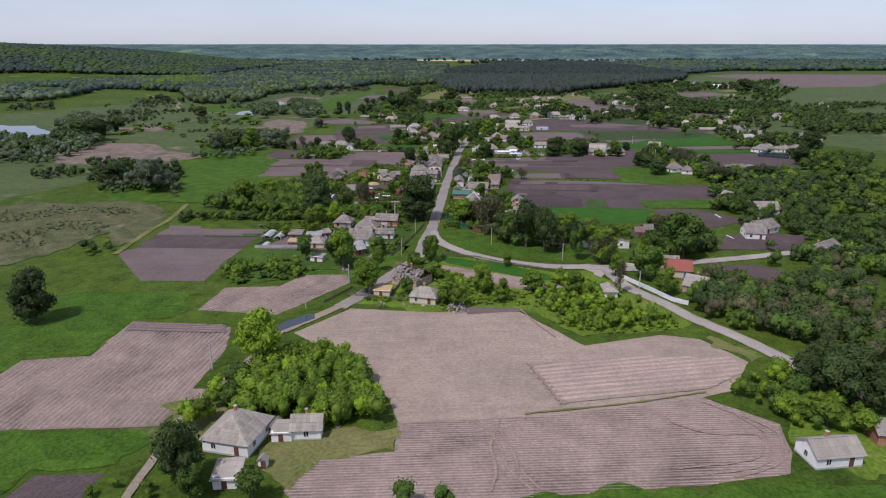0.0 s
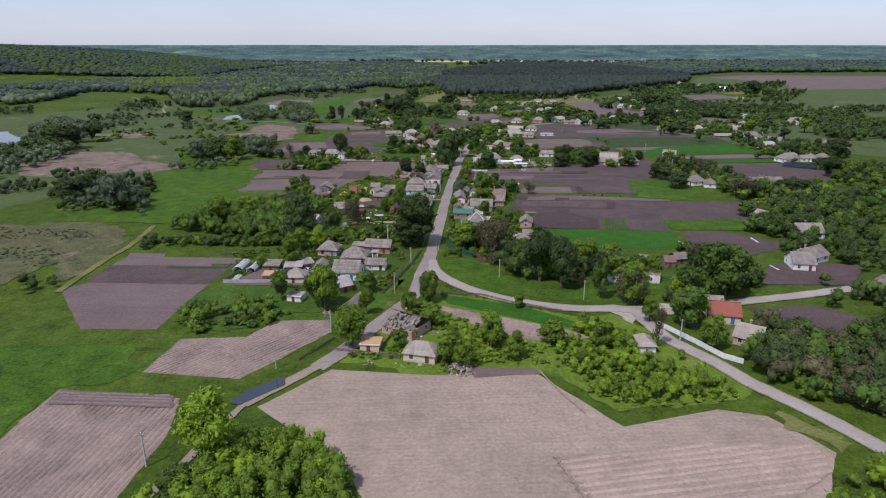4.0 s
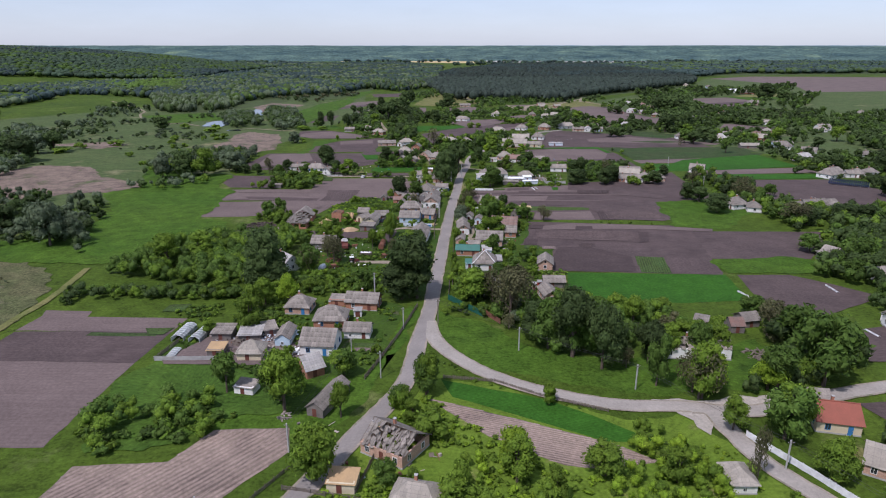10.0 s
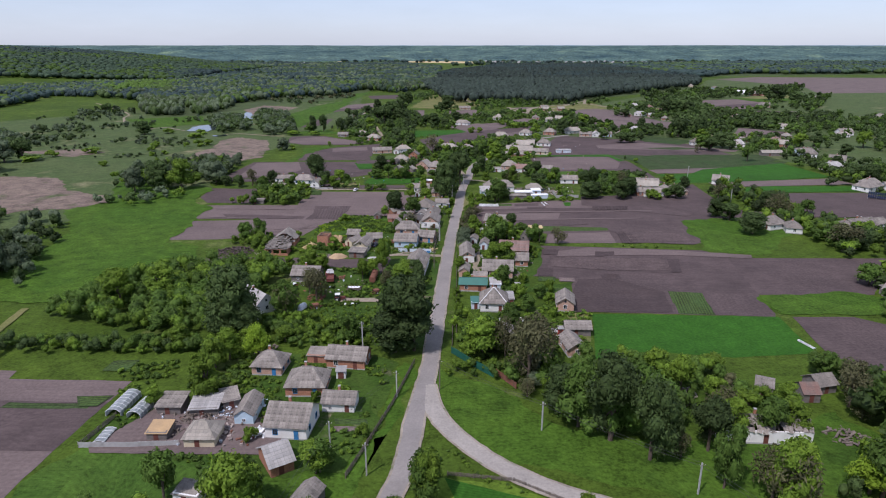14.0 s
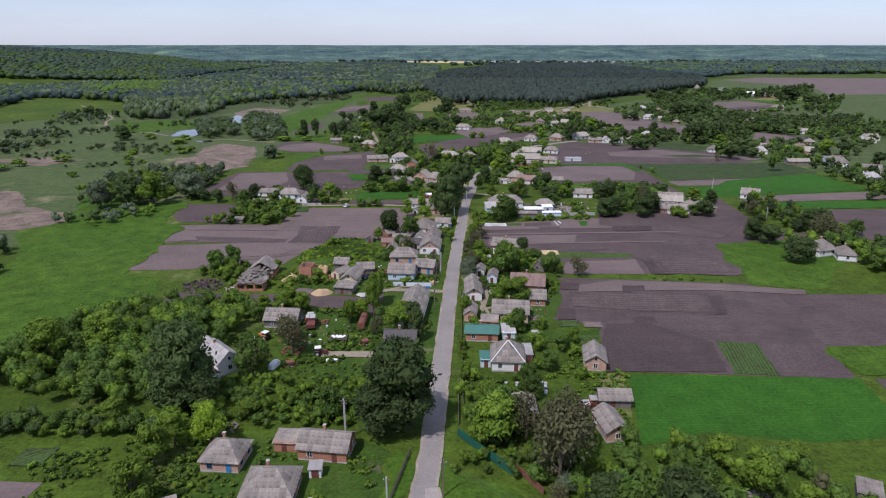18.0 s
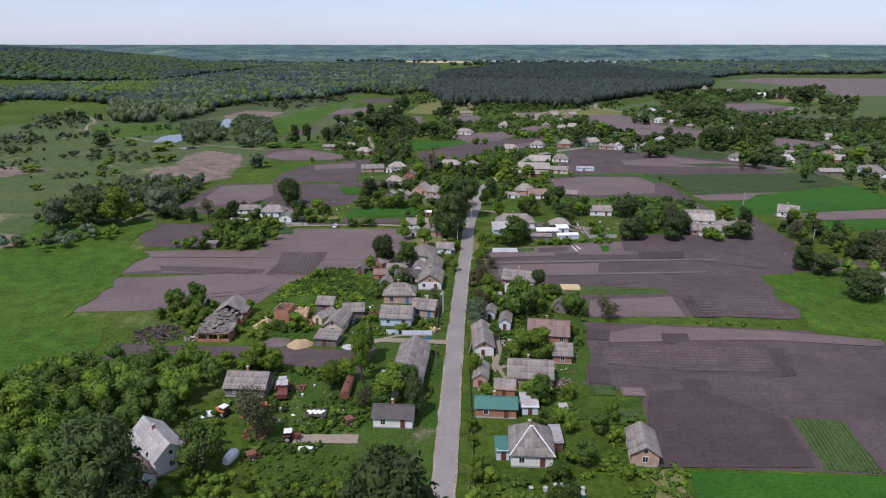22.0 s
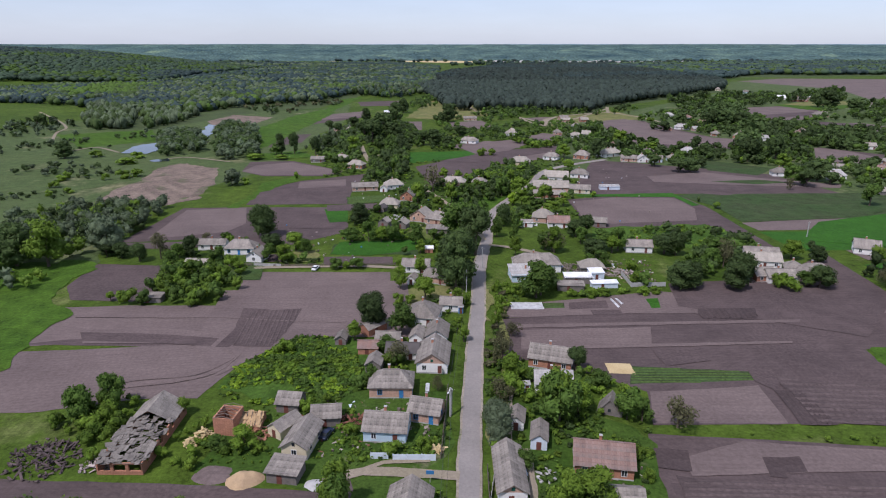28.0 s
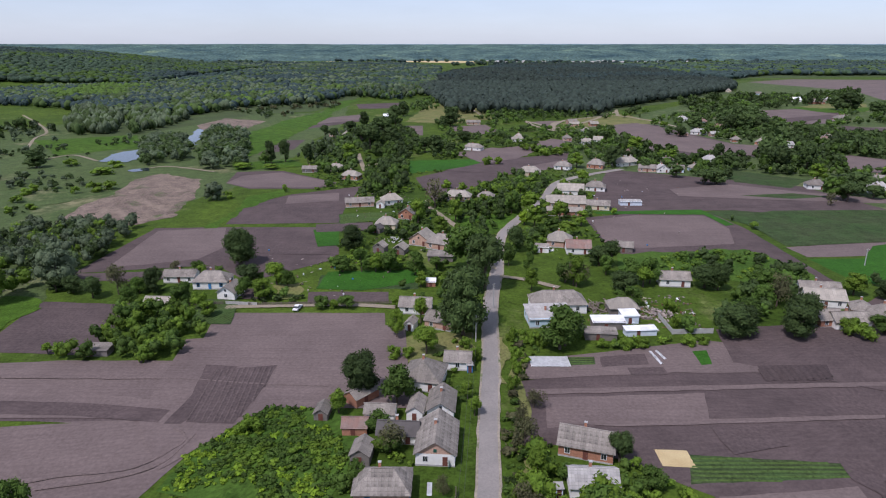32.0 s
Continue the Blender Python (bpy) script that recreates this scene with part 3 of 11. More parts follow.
def slates(roof, polys, cover, kind, seed):
    """Fibre-cement sheets laid in rows over the roof planes, a little uneven."""
    if cover not in SHEETS:
        SHEETS[cover] = me = bpy.data.meshes.new("slate_sheet")
        me.from_pydata([(sx * .5, sy * .5, z) for z in (0, .03) for sx, sy in ((-1, -1), (1, -1), (1, 1), (-1, 1))], [],
                       [(3, 2, 1, 0), (4, 5, 6, 7), (0, 1, 5, 4), (1, 2, 6, 5), (2, 3, 7, 6), (3, 0, 4, 7)])
        me.materials.append(ROOFS[cover])
    rng = random.Random(seed)
    for i, poly in enumerate(polys):
        pts = [Vector(v) for v in poly]
        if kind == "gable_y" and i == 0:
            pts = [pts[3], pts[0], pts[1], pts[2]]
        e0, e1, t1, t0 = pts if len(pts) == 4 else (pts[0], pts[1], pts[2], pts[2])
        along = (e1 - e0).normalized()
        nrm = (e1 - e0).cross(t0 - e0).normalized()
        up = nrm.cross(along)
        S = (t0 - e0).dot(up)
        n = max(1, round(S / 1.55))
        for r in range(n):
            a, b = e0.lerp(t0, (r + 1) / n), e1.lerp(t1, (r + 1) / n)
            c, d = e0.lerp(t0, r / n), e1.lerp(t1, r / n)
            lo, hi = max(a.dot(along), c.dot(along)), min(b.dot(along), d.dot(along))
            m = int((hi - lo) / 1.1)
            for k in range(m):
                if rng.random() < 0.015:
                    continue
                w = (hi - lo) / m
                at = e0 + along * (lo + w * (k + .5) - e0.dot(along)) + up * (S * (r + .5) / n) + nrm * (0.012 + rng.uniform(0, .02))
                mm = Matrix((along, up, nrm)).transposed().to_4x4()
                mm.translation = at
                ob = new("slate_sheet", SHEETS[cover])
                ob.parent = roof
                ob.matrix_basis = mm @ pose(0, 0, 0, rng.uniform(-1.2, .6) - .8, rng.uniform(-.6, .6), rng.uniform(-.8, .8)) @ Matrix.Diagonal((w * .985, S / n * 1.04, 1, 1))
                laid[0] += 1


ROOF_WORD = {"slate": "grey slate", "beige": "weathered beige slate", "pale": "pale grey slate", "red": "red metal", "rust": "patched reddish slate", "green": "green metal",
             "white": "white sheet", "tan": "tan board", "dark": "dark tarred"}
WALL_WORD = {"white": "whitewashed", "cream": "cream rendered", "brick": "red brick", "pale_brick": "pale brick", "blue": "pale blue", "wood": "grey boarded", "metal": "pale metal"}
SHAPE_WORD = {"gable_x": "gabled", "gable_y": "gabled", "hip": "hipped", "shed": "low-pitched"}


def house(x, y, turn, w, d, h=2.7, roof="gable_x", wall="brick", cover="slate", name="house", rise=None, wins=2, state="", trim=WOODW, gable=None, door=True, chimney=True, broken=(), white_hips=False):
    """A building whose front left corner stands at x, y; its front runs along turn degrees."""
    if rise is None:
        rise = {"gable_x": 0.33 * d, "gable_y": 0.36 * w, "hip": 0.37 * min(w, d), "shed": 0.12 * d}[roof]
    label = (state + " " if state else "") + f"{WALL_WORD[wall]} {name.replace('_', ' ')} under a {SHAPE_WORD[roof]} {ROOF_WORD[cover]} roof"
    top = empty(name, pose(x, y, 0, 0, 0, turn), label, "house" if name == "house" else "outbuilding", group="village buildings")
    wm = WALLS[wall]
    ca, sa = math.cos(radians(turn)), math.sin(radians(turn))
    for i in range(max(1, round(w / 4))):
        for j in range(max(1, round(d / 4))):
            u, v = w * (i + .5) / max(1, round(w / 4)), d * (j + .5) / max(1, round(d / 4))
            HOMES.append((x + u * ca - v * sa, y + u * sa + v * ca, 3.4))
    bm = bmesh.new()
    t = 0.3 if min(w, d) > 3 else 0.12
    for r in ((0, 0, 0, w, t, h), (0, d - t, 0, w, d, h), (0, t, 0, t, d - t, h), (w - t, t, 0, w, d - t, h)):
        box(bm, *r)
    part("wall", bm, wm, top)
    gm = WALLS[gable] if gable else wm
    if roof in ("gable_x", "gable_y") and not broken:
        for s in (0, 1):
            bm = bmesh.new()
            if roof == "gable_y":
                q = d * s + (0.003 if s else -0.003)
                pr = [(0, q, h), (w, q, h), (w / 2, q, h + rise * 0.97)]
                off = Vector((0, -t if s else t, 0))
            else:
                q = w * s + (0.003 if s else -0.003)
                pr = [(q, 0, h), (q, d, h), (q, d / 2, h + rise * 0.97)]
                off = Vector((-t if s else t, 0, 0))
            a = [bm.verts.new(v) for v in pr]
            b = [bm.verts.new(Vector(v) + off) for v in pr]
            bm.faces.new(a)
            bm.faces.new(b[::-1])
            for i in range(3):
                bm.faces.new((a[i], b[i], b[(i + 1) % 3], a[(i + 1) % 3]))
            bmesh.ops.recalc_face_normals(bm, faces=bm.faces[:])
            g = part("gable", bm, gm, top)
            if roof == "gable_y" and w > 4 and s == 0:
                part("gable_window", boxes((w / 2 - 0.3, -0.06, h + 0.35, w / 2 + 0.3, -0.01, h + 1.05)), GREENP if gable else GLASS, g)
    polys = roof_faces(roof, w, d, h, rise, 0.4 if min(w, d) > 4 else 0.25)
    cap = part("roof", slab(polys, 0.09, broken), ROOFS[cover], top)
    if cover in ("slate", "beige", "pale", "rust") and not broken and y < 405 and abs(x) < 62 and w * d > 22 and laid[0] < 2100:
        slates(cap, polys, cover, roof, int(x * 3 + y * 5))
    if roof in ("gable_x", "hip") and w >= d and not broken:
        k = d / 2 * 0.8 if roof == "hip" else -0.4
        part("ridge_cap", boxes((k, d / 2 - 0.16, h + rise - 0.07, w - k, d / 2 + 0.16, h + rise + 0.05)), ROOFS[cover], top)
    if broken:
        n = max(3, int(w / 0.9)) if roof == "gable_x" else max(3, int(d / 0.9))
        for i in range(n + 1):
            bm = bmesh.new()
            if roof == "gable_x":
                u = w * i / n
                tube(bm, (u, 0, h), (u, d / 2, h + rise), 0.07, 0.07, 4)
                tube(bm, (u, d, h), (u, d / 2, h + rise), 0.07, 0.07, 4)
            else:
                u = d * i / n
                tube(bm, (0, u, h), (w / 2, u, h + rise), 0.07, 0.07, 4)
                tube(bm, (w, u, h), (w / 2, u, h + rise), 0.07, 0.07, 4)
            part("rafter", bm, TIMBER, top, "bare grey rafters")
        if wins or h < 3.5:
            rng = random.Random(int(x + y))
            bm = bmesh.new()
            for i in range(70):
                q = rng.random()
                mm = pose(rng.uniform(0, w), d / 2 * q, h + rise * q * rng.uniform(.55, 1.0), rng.uniform(10, 45), rng.uniform(-20, 20), rng.gauss(0, 16))
                bmesh.ops.create_cube(bm, size=1, matrix=mm @ Matrix.Diagonal((rng.uniform(.7, 1.2), rng.uniform(.8, 1.6), .05, 1)))
            tagged(part("fallen_roofing", bm, ROOFS[cover], top, "slipped and broken roofing"), kind="stuff")
    if white_hips:
        bm = bmesh.new()
        k = d / 2 * 0.8
        for a, c in (((-.4, -.4, h - .05), (k, d / 2, h + rise + .06)), ((w + .4, -.4, h - .05), (w - k, d / 2, h + rise + .06)), ((k, d / 2, h + rise + .06), (w - k, d / 2, h + rise + .06))):
            tube(bm, a, c, .13, .13, 4)
        part("hip_cap", bm, WOODW, top, "white painted hip capping")
    if wins:
        ww, wh = (0.9, 1.15) if h > 2.3 else (0.6, 0.6)
        zz = h * 0.36
        n = max(1, min(3, int(w / 3.2)))
        spots = [w * (i + 0.5) / n - ww / 2 for i in range(n)]
        if door and n > 1:
            u = spots.pop(n // 2)
            dr = part("door", boxes((u, -0.06, 0.12, u + 0.95, -0.004, min(h - 0.2, 2.1))), BLUEP if trim is BLUEP else BROWNP, top, "painted plank door")
            part("handle", boxes((u + 0.8, -0.1, 1.05, u + 0.86, -0.06, 1.2)), CONCRETE, dr)
        for u in spots:
            window(top, u, zz, ww, wh, 0, w, d, trim)
        for side in (1, 3):
            for k in range(1 if d < 6.5 else 2):
                window(top, d * (k + 0.5) / (1 if d < 6.5 else 2) - ww / 2, zz, ww, wh, side, w, d, trim)
        part("plinth", boxes((-0.05, -0.055, 0, w + 0.05, 0, 0.35), (-0.05, d, 0, w + 0.05, d + 0.055, 0.35), (-0.055, 0, 0, 0, d, 0.35), (w, 0, 0, w + 0.055, d, 0.35)), CONCRETE, top)
    elif door:
        part("door", boxes((w * 0.35, -0.05, 0.05, w * 0.35 + 0.95, -0.004, min(h - 0.15, 1.9))), BROWNP, top, "rough plank door")
    if chimney and wins and w > 5:
        cx, cy = w * 0.42, d / 2 + 0.5
        ch = part("chimney", boxes((cx, cy, h + rise * 0.4, cx + 0.5, cy + 0.5, h + rise + 0.7)), WALLS["brick"], top)
        part("cap", boxes((cx - 0.06, cy - 0.06, h + rise + 0.7, cx + 0.56, cy + 0.56, h + rise + 0.8)), CONCRETE, ch)
    return top


# ---- the land ----
def land(x, y):
    """Height of the ground: level village and a wooded hill over the river."""
    if y < 600 or x > 0:
        return 0.0
    u, v = (x + 1250) / 560, (y - 1900) / 800
    z = 55 * math.exp(-(u * u + v * v) ** 1.5)
    u, v = (x + 2000) / 800, (y - 1500) / 900
    return z + 40 * math.exp(-(u * u + v * v) ** 1.5)


def make_ground():
    xs = sorted({round(s * 4900 * (i / 44) ** 1.6, 2) for i in range(45) for s in (-1, 1)})
    ys = [-1500, -900, -500, -250, -100] + [round(4980 * (i / 70) ** 1.35, 2) for i in range(71)]
    vs = [(x, y, land(x, y)) for y in ys for x in xs]
    n = len(xs)
    fs = [(j * n + i, j * n + i + 1, (j + 1) * n + i + 1, (j + 1) * n + i) for j in range(len(ys) - 1) for i in range(n - 1)]
    me = bpy.data.meshes.new("ground")
    me.from_pydata(vs, [], fs)
    me.materials.append(GRASS)
    return tagged(new("ground", me), "green meadow and village land reaching to wooded hills", "ground", kind="structure")


make_ground()


def crowns(name, label, leaves, spots, h, seed, quads=60, lobes=5, wide=0.42, conifer=False, rise=False, kind="stuff", category="thicket", size=1.0, body=0, tone_by=0.17, soft=False, groups=0.0):
    """Many tree crowns as one mesh: each a cluster of ragged leaf faces round several lobes."""
    rng = np.random.default_rng(seed)
    sp = np.array(spots, float).reshape(-1, 2)
    n = len(sp)
    zz = np.array([land(x, y) for x, y in sp]) if rise else np.zeros(n)
    H = h[0] + (h[1] - h[0]) * rng.beta(1.6, 1.4, n)
    R = H * wide * rng.uniform(0.85, 1.2, n)
    if conifer:
        t = rng.random((n, quads, 1)) ** 0.75
        a = rng.uniform(0, 6.283, (n, quads, 1))
        d = np.concatenate([np.cos(a), np.sin(a), np.full_like(a, 0.5)], 2)
        c = np.concatenate([np.cos(a) * (1.05 - t), np.sin(a) * (1.05 - t), 0.08 + 0.92 * t], 2) * np.stack([R, R, H], 1)[:, None, :]
        s = R[:, None, None] * (0.75 - 0.45 * t) * rng.uniform(.8, 1.2, (n, quads, 1)) * size
    else:
        la, lz, lr = rng.uniform(0, 6.283, (n, lobes)), rng.uniform(0.30, 0.72, (n, lobes)), rng.uniform(0.38, 0.62, (n, lobes))
        ld = np.sqrt(rng.random((n, lobes))) * 0.62
        lz[:, 0], ld[:, 0], lr[:, 0] = 0.62, 0.08, 0.6
        pick = rng.integers(0, lobes, (n, quads))
        row = np.arange(n)[:, None]
        cx, cy, cz, r = (np.cos(la) * ld)[row, pick], (np.sin(la) * ld)[row, pick], lz[row, pick], lr[row, pick]
        d = rng.normal(size=(n, quads, 3))
        d[..., 2] += 0.45
        d /= np.linalg.norm(d, axis=2, keepdims=True)
        q = rng.uniform(0.75, 1.06, (n, quads)) + 0.18 * (rng.random((n, quads)) < 0.2)
        c = np.stack([(cx + d[..., 0] * r * q) * R[:, None], (cy + d[..., 1] * r * q) * R[:, None], (cz + d[..., 2] * r * q * 0.5) * H[:, None]], 2)
        c[..., 2] = np.maximum(c[..., 2], 0.02 * H[:, None])
        s = R[:, None, None] * (0.28 if soft else (1.35 if body else 2.1) / math.sqrt(quads)) * rng.uniform(.7, 1.4, (n, quads, 1)) * size
    c[..., :2] += sp[:, None, :]
    c[..., 2] += zz[:, None]
    nr = d + rng.normal(size=d.shape) * 0.6
    nr /= np.linalg.norm(nr, axis=2, keepdims=True)
    u = rng.normal(size=d.shape)
    u -= (u * nr).sum(2, keepdims=True) * nr
    u /= np.linalg.norm(u, axis=2, keepdims=True)
    w = np.cross(nr, u)
    k1, k2 = rng.uniform(.45, .8, s.shape), rng.uniform(.7, 1.3, s.shape)
    vs = np.stack([c + u * s * 1.25, c + w * s * k1, c - u * s * k2, c - w * s * .65], 2).reshape(-1, 3)
    k, lumps, kb = n * quads, np.zeros((0, 3)), 0
    tris = np.zeros((0, 3), int)
    if body and not conifer:
        bm = bmesh.new()
        bmesh.ops.create_icosphere(bm, subdivisions=body, radius=1)
        uv = np.array([v.co[:] for v in bm.verts])
        uf = np.array([[v.index for v in f.verts] for f in bm.faces])
        bm.free()
        wob = rng.uniform(*((0.82, 1.12) if soft else (0.66, 0.94)), (n, lobes, len(uv), 1))
        ce = np.stack([np.cos(la) * ld, np.sin(la) * ld, lz], 2)[:, :, None, :] + uv * np.array([1, 1, 0.9 if soft else 0.5]) * lr[:, :, None, None] * wob
        ce[..., 2] = np.maximum(ce[..., 2], 0)
        ce = ce * np.stack([R, R, H], 1)[:, None, None, :]
        ce += np.concatenate([sp, zz[:, None]], 1)[:, None, None, :]
        lumps = ce.reshape(-1, 3)
        tris = (uf[None] + (np.arange(n * lobes) * len(uv))[:, None, None]).reshape(-1, 3) + len(vs)
        kb = len(tris)
    me = bpy.data.meshes.new(name)
    me.vertices.add(len(vs) + len(lumps))
    me.vertices.foreach_set("co", np.concatenate([vs, lumps]).ravel())
    me.loops.add(4 * k + 3 * kb)
    me.loops.foreach_set("vertex_index", np.concatenate([np.arange(4 * k), tris.ravel()]))
    me.polygons.add(k + kb)
    me.polygons.foreach_set("loop_start", np.concatenate([np.arange(0, 4 * k, 4), 4 * k + np.arange(0, 3 * kb, 3)]))
    me.polygons.foreach_set("use_smooth", np.concatenate([np.zeros(k, bool), np.ones(kb, bool)]))
    for leaf in leaves:
        me.materials.append(FOLIAGE[leaf])
    which, tone = rng.integers(0, len(leaves), n), rng.normal(0, tone_by, n).clip(-.35, .4)
    if groups:  # stands of one kind beside another
        slow = np.array([noise.noise((x * groups, y * groups, seed * .37)) + .35 * noise.noise((x * groups * 3, y * groups * 3, seed)) for x, y in sp])
        order = np.argsort(np.argsort(slow + rng.normal(0, .12, n)))
        which = (order * len(leaves) // max(1, n)).astype(int)
    per = kb // n if n else 0
    me.polygons.foreach_set("material_index", np.concatenate([np.repeat(which, quads), np.repeat(which, per)]))
    me.update(calc_edges=True)
    me.attributes.new("tint", "FLOAT", "FACE").data.foreach_set("value", np.concatenate([np.repeat(tone, quads), np.repeat(tone, per)]))
    return tagged(new(name, me), label, category, kind=kind)


def is_free(x, y, gap):
    """Whether a tree may stand there: off the ploughed plots and the roads."""
    for x0, x1, y0, y1, poly in PLOTS:
        if x0 < x < x1 and y0 < y < y1 and inside(x, y, poly):
            return False
    if any((x - a) ** 2 + (y - c) ** 2 < r * r for a, c, r in HOMES):
        return False
    return all(abs(x - a) > w + gap or abs(y - c) > w + gap for a, c, w in WAYS)


def scatter(pts, gap, seed, most=9000, patchy=-1.0, cell=0.008):
    """Places in an outline, about gap apart, left out where a slow noise is low."""
    rng = random.Random(seed)
    xs, ys = [p[0] for p in pts], [p[1] for p in pts]
    x0, x1, y0, y1 = min(xs), max(xs), min(ys), max(ys)
    out = []
    y = y0
    while y < y1:
        x = x0 + rng.uniform(0, gap)
        while x < x1:
            px_, py_ = x + rng.uniform(-.65, .65) * gap, y + rng.uniform(-.65, .65) * gap
            if inside(px_, py_, pts) and noise.noise((px_ * cell, py_ * cell, seed * 1.7)) > patchy and (py_ > 1150 or is_free(px_, py_, min(1.2, gap * .3))):
                out.append((px_, py_))
            x += gap
        y += gap * 0.9
    rng.shuffle(out)
    return out[:most]


def woods(name, label, leaves, gap, pts, h, seed, quads=20, patchy=-1.0, most=9000, cell=0.008, **more):
    more.setdefault("body", 1 if quads >= 36 else 0)
    more.setdefault("lobes", 4)
    return crowns(name, label, leaves, scatter(pts, gap, seed, most, patchy, cell), h, seed, quads, category="woods", **more)


def grove(kinds, h, gap, pts, seed=1, quads=250):
    """A thicket of young trees and shrubs that grow into one another."""
    spots = scatter(pts, gap * 1.12, seed)
    quads = quads if max(p[1] for p in pts) < 400 else 100
    return crowns("thicket", "dense thicket of " + " and ".join(sorted({GROVE_WORD[k] for k in kinds})), [LEAF.get(k, k) for k in kinds], spots, h, seed, quads, 5,
                  0.50 if "bush" in kinds else 0.42, body=1)


GROVE_WORD = {"acacia": "young acacias", "bush": "shrubs", "orchard": "fruit trees", "oak": "dark broadleaf trees", "willow": "grey willows", "brown": "budding trees", "lime": "bright limes"}


def pole(x, y, h=8.5, turn=0, wood=False, arm=True, lamp=False):
    top = empty("utility_pole", pose(x, y, 0, 0, 0, turn), "tall grey concrete utility pole with insulators" if not wood else "weathered wooden utility pole", "pole", group="utility poles")
    bm = bmesh.new()
    box(bm, -0.13, -0.1, 0, 0.13, 0.1, h)
    part("post", bm, TIMBER if wood else CONCRETE, top)
    if arm:
        part("crossarm", boxes((-0.55, -0.16, h - 0.52, 0.55, -0.1, h - 0.45)), TIMBER, top)
        for u in (-0.48, 0.48):
            part("insulator", boxes((u - 0.035, -0.16, h - 0.45, u + 0.035, -0.1, h - 0.3)), WOODW, top)
    if lamp:
        part("lamp", boxes((-0.06, -1.5, h - 0.4, 0.06, -0.1, h - 0.34), (-0.14, -1.9, h - 0.45, 0.14, -1.4, h - 0.32)), WOODW, top)
    return top


def fence(x0, y0, x1, y1, h=1.3, style="boards", material=None, label="grey board fence beside the road"):
    """A fence between two points: posts, rails and boards or panels."""
    L = math.hypot(x1 - x0, y1 - y0)
    top = empty("fence", pose(x0, y0, 0, 0, 0, math.degrees(math.atan2(y1 - y0, x1 - x0))), label, "fence")
    m = material or TIMBER
    n = max(1, round(L / 2.5))
    for i in range(n + 1):
        part("post", boxes((L * i / n - 0.06, -0.06, 0, L * i / n + 0.06, 0.06, h + 0.1)), m, top)
    if style == "panels":
        for i in range(n):
            part("panel", boxes((L * i / n + 0.07, -0.025, 0.08, L * (i + 1) / n - 0.07, 0.025, h)), m, top)
    else:
        part("rail", boxes((0, 0.06, 0.35, L, 0.1, 0.43)), m, top)
        part("rail", boxes((0, 0.06, h - 0.3, L, 0.1, h - 0.22)), m, top)
        rng = random.Random(int(x0 * 3 + y0))
        bm = bmesh.new()
        u = 0.1
        while u < L - 0.1:
            box(bm, u, 0.105, 0.05, u + 0.1, 0.13, h * rng.uniform(0.9, 1.04))
            u += 0.17 if rng.random() > 0.04 else 0.4
        tagged(part("boarding", bm, m, top), kind="stuff")
    return top


# ---- fields ----
# two plots brightened in colour to look sunlit
field('fresh', 0, [(-22, 189), (-12, 214), (2, 234), (14, 234), (30, 226), (46, 220), (60, 220), (64, 206), (74, 188), (76, 180), (72, 174), (60, 172), (46, 167), (38, 178), (30, 186), (8, 184)])
field('fresh', 0, [(78, 130), (76, 122), (84, 112), (100, 112), (100, 130), (90, 140)])
# next two verges: lighter grass colour takes the place of sunshine on them
field('grass_light', 0, [(5.0, 278.0), (16.6, 264.9), (30.1, 251.0), (47.1, 246.2), (63.3, 248.8), (88.0, 257.0), (92.9, 246.7), (78.4, 229.4), (51.1, 228.2), (30.0, 234.8), (14.0, 243.4), (5.2, 253.3), (1.6, 261.7)])
field('grass_light', 0, [(-65.2, 211.0), (-67.4, 238.0), (-55.5, 241.5), (-42.7, 240.5), (-22.2, 236.3), (-7.7, 248.0), (-2.5, 274.4), (-6.6, 277.9), (-10.9, 232.3), (-17.1, 211.5)])
field('meadow', 0, [(60, 640), (110, 900), (200, 1010), (460, 1349), (600, 1650), (1200, 1700), (700, 900), (330, 480), (240, 560), (140, 640)])
field('wood_floor', 0, [(-581.0, 958.9), (-2419.9, 3125.0), (-1182.2, 3088.2), (-220.5, 3059.7), (-24.1, 2416.1), (-21.6, 1352.6), (-130.3, 1272.6), (-156.6, 1062.2), (-222.2, 1012.6), (-280.1, 818.7), (-481.3, 1043.6)])
field('wood_floor', 0, [(-8.8, 1012.1), (-20.5, 2083.9), (230.6, 2819.1), (651.4, 2954.2), (586.1, 1669.6), (460.4, 1349.4), (200.6, 1074.7), (163.5, 1000.3), (67.3, 1023.8)])
field('wood_floor', 0, [(651.4, 2954.2), (2018.9, 3358.8), (2602.2, 3338.5), (1383.0, 1903.8), (1068.9, 1908.3), (706.6, 1831.3), (613.5, 1734.9)])
field('meadow', 0, [(-221.3, 564.5), (-522.2, 958.9), (-481.3, 1043.6), (-280.1, 818.7), (-222.2, 1012.6), (-152.7, 1042.8), (-135.8, 1194.0), (-101.6, 890.6), (-134.2, 695.9), (-169.7, 677.6), (-213.2, 645.4), (-171.8, 564.7)])
field('meadow', 0, [(-224.4, 302.8), (-674.6, 902.8), (-546.6, 902.6), (-251.2, 819.5), (-108.8, 819.5), (-109.9, 666.5), (-149.9, 560.6), (-124.6, 470.6), (-170.4, 404.3), (-205.3, 353.8)])
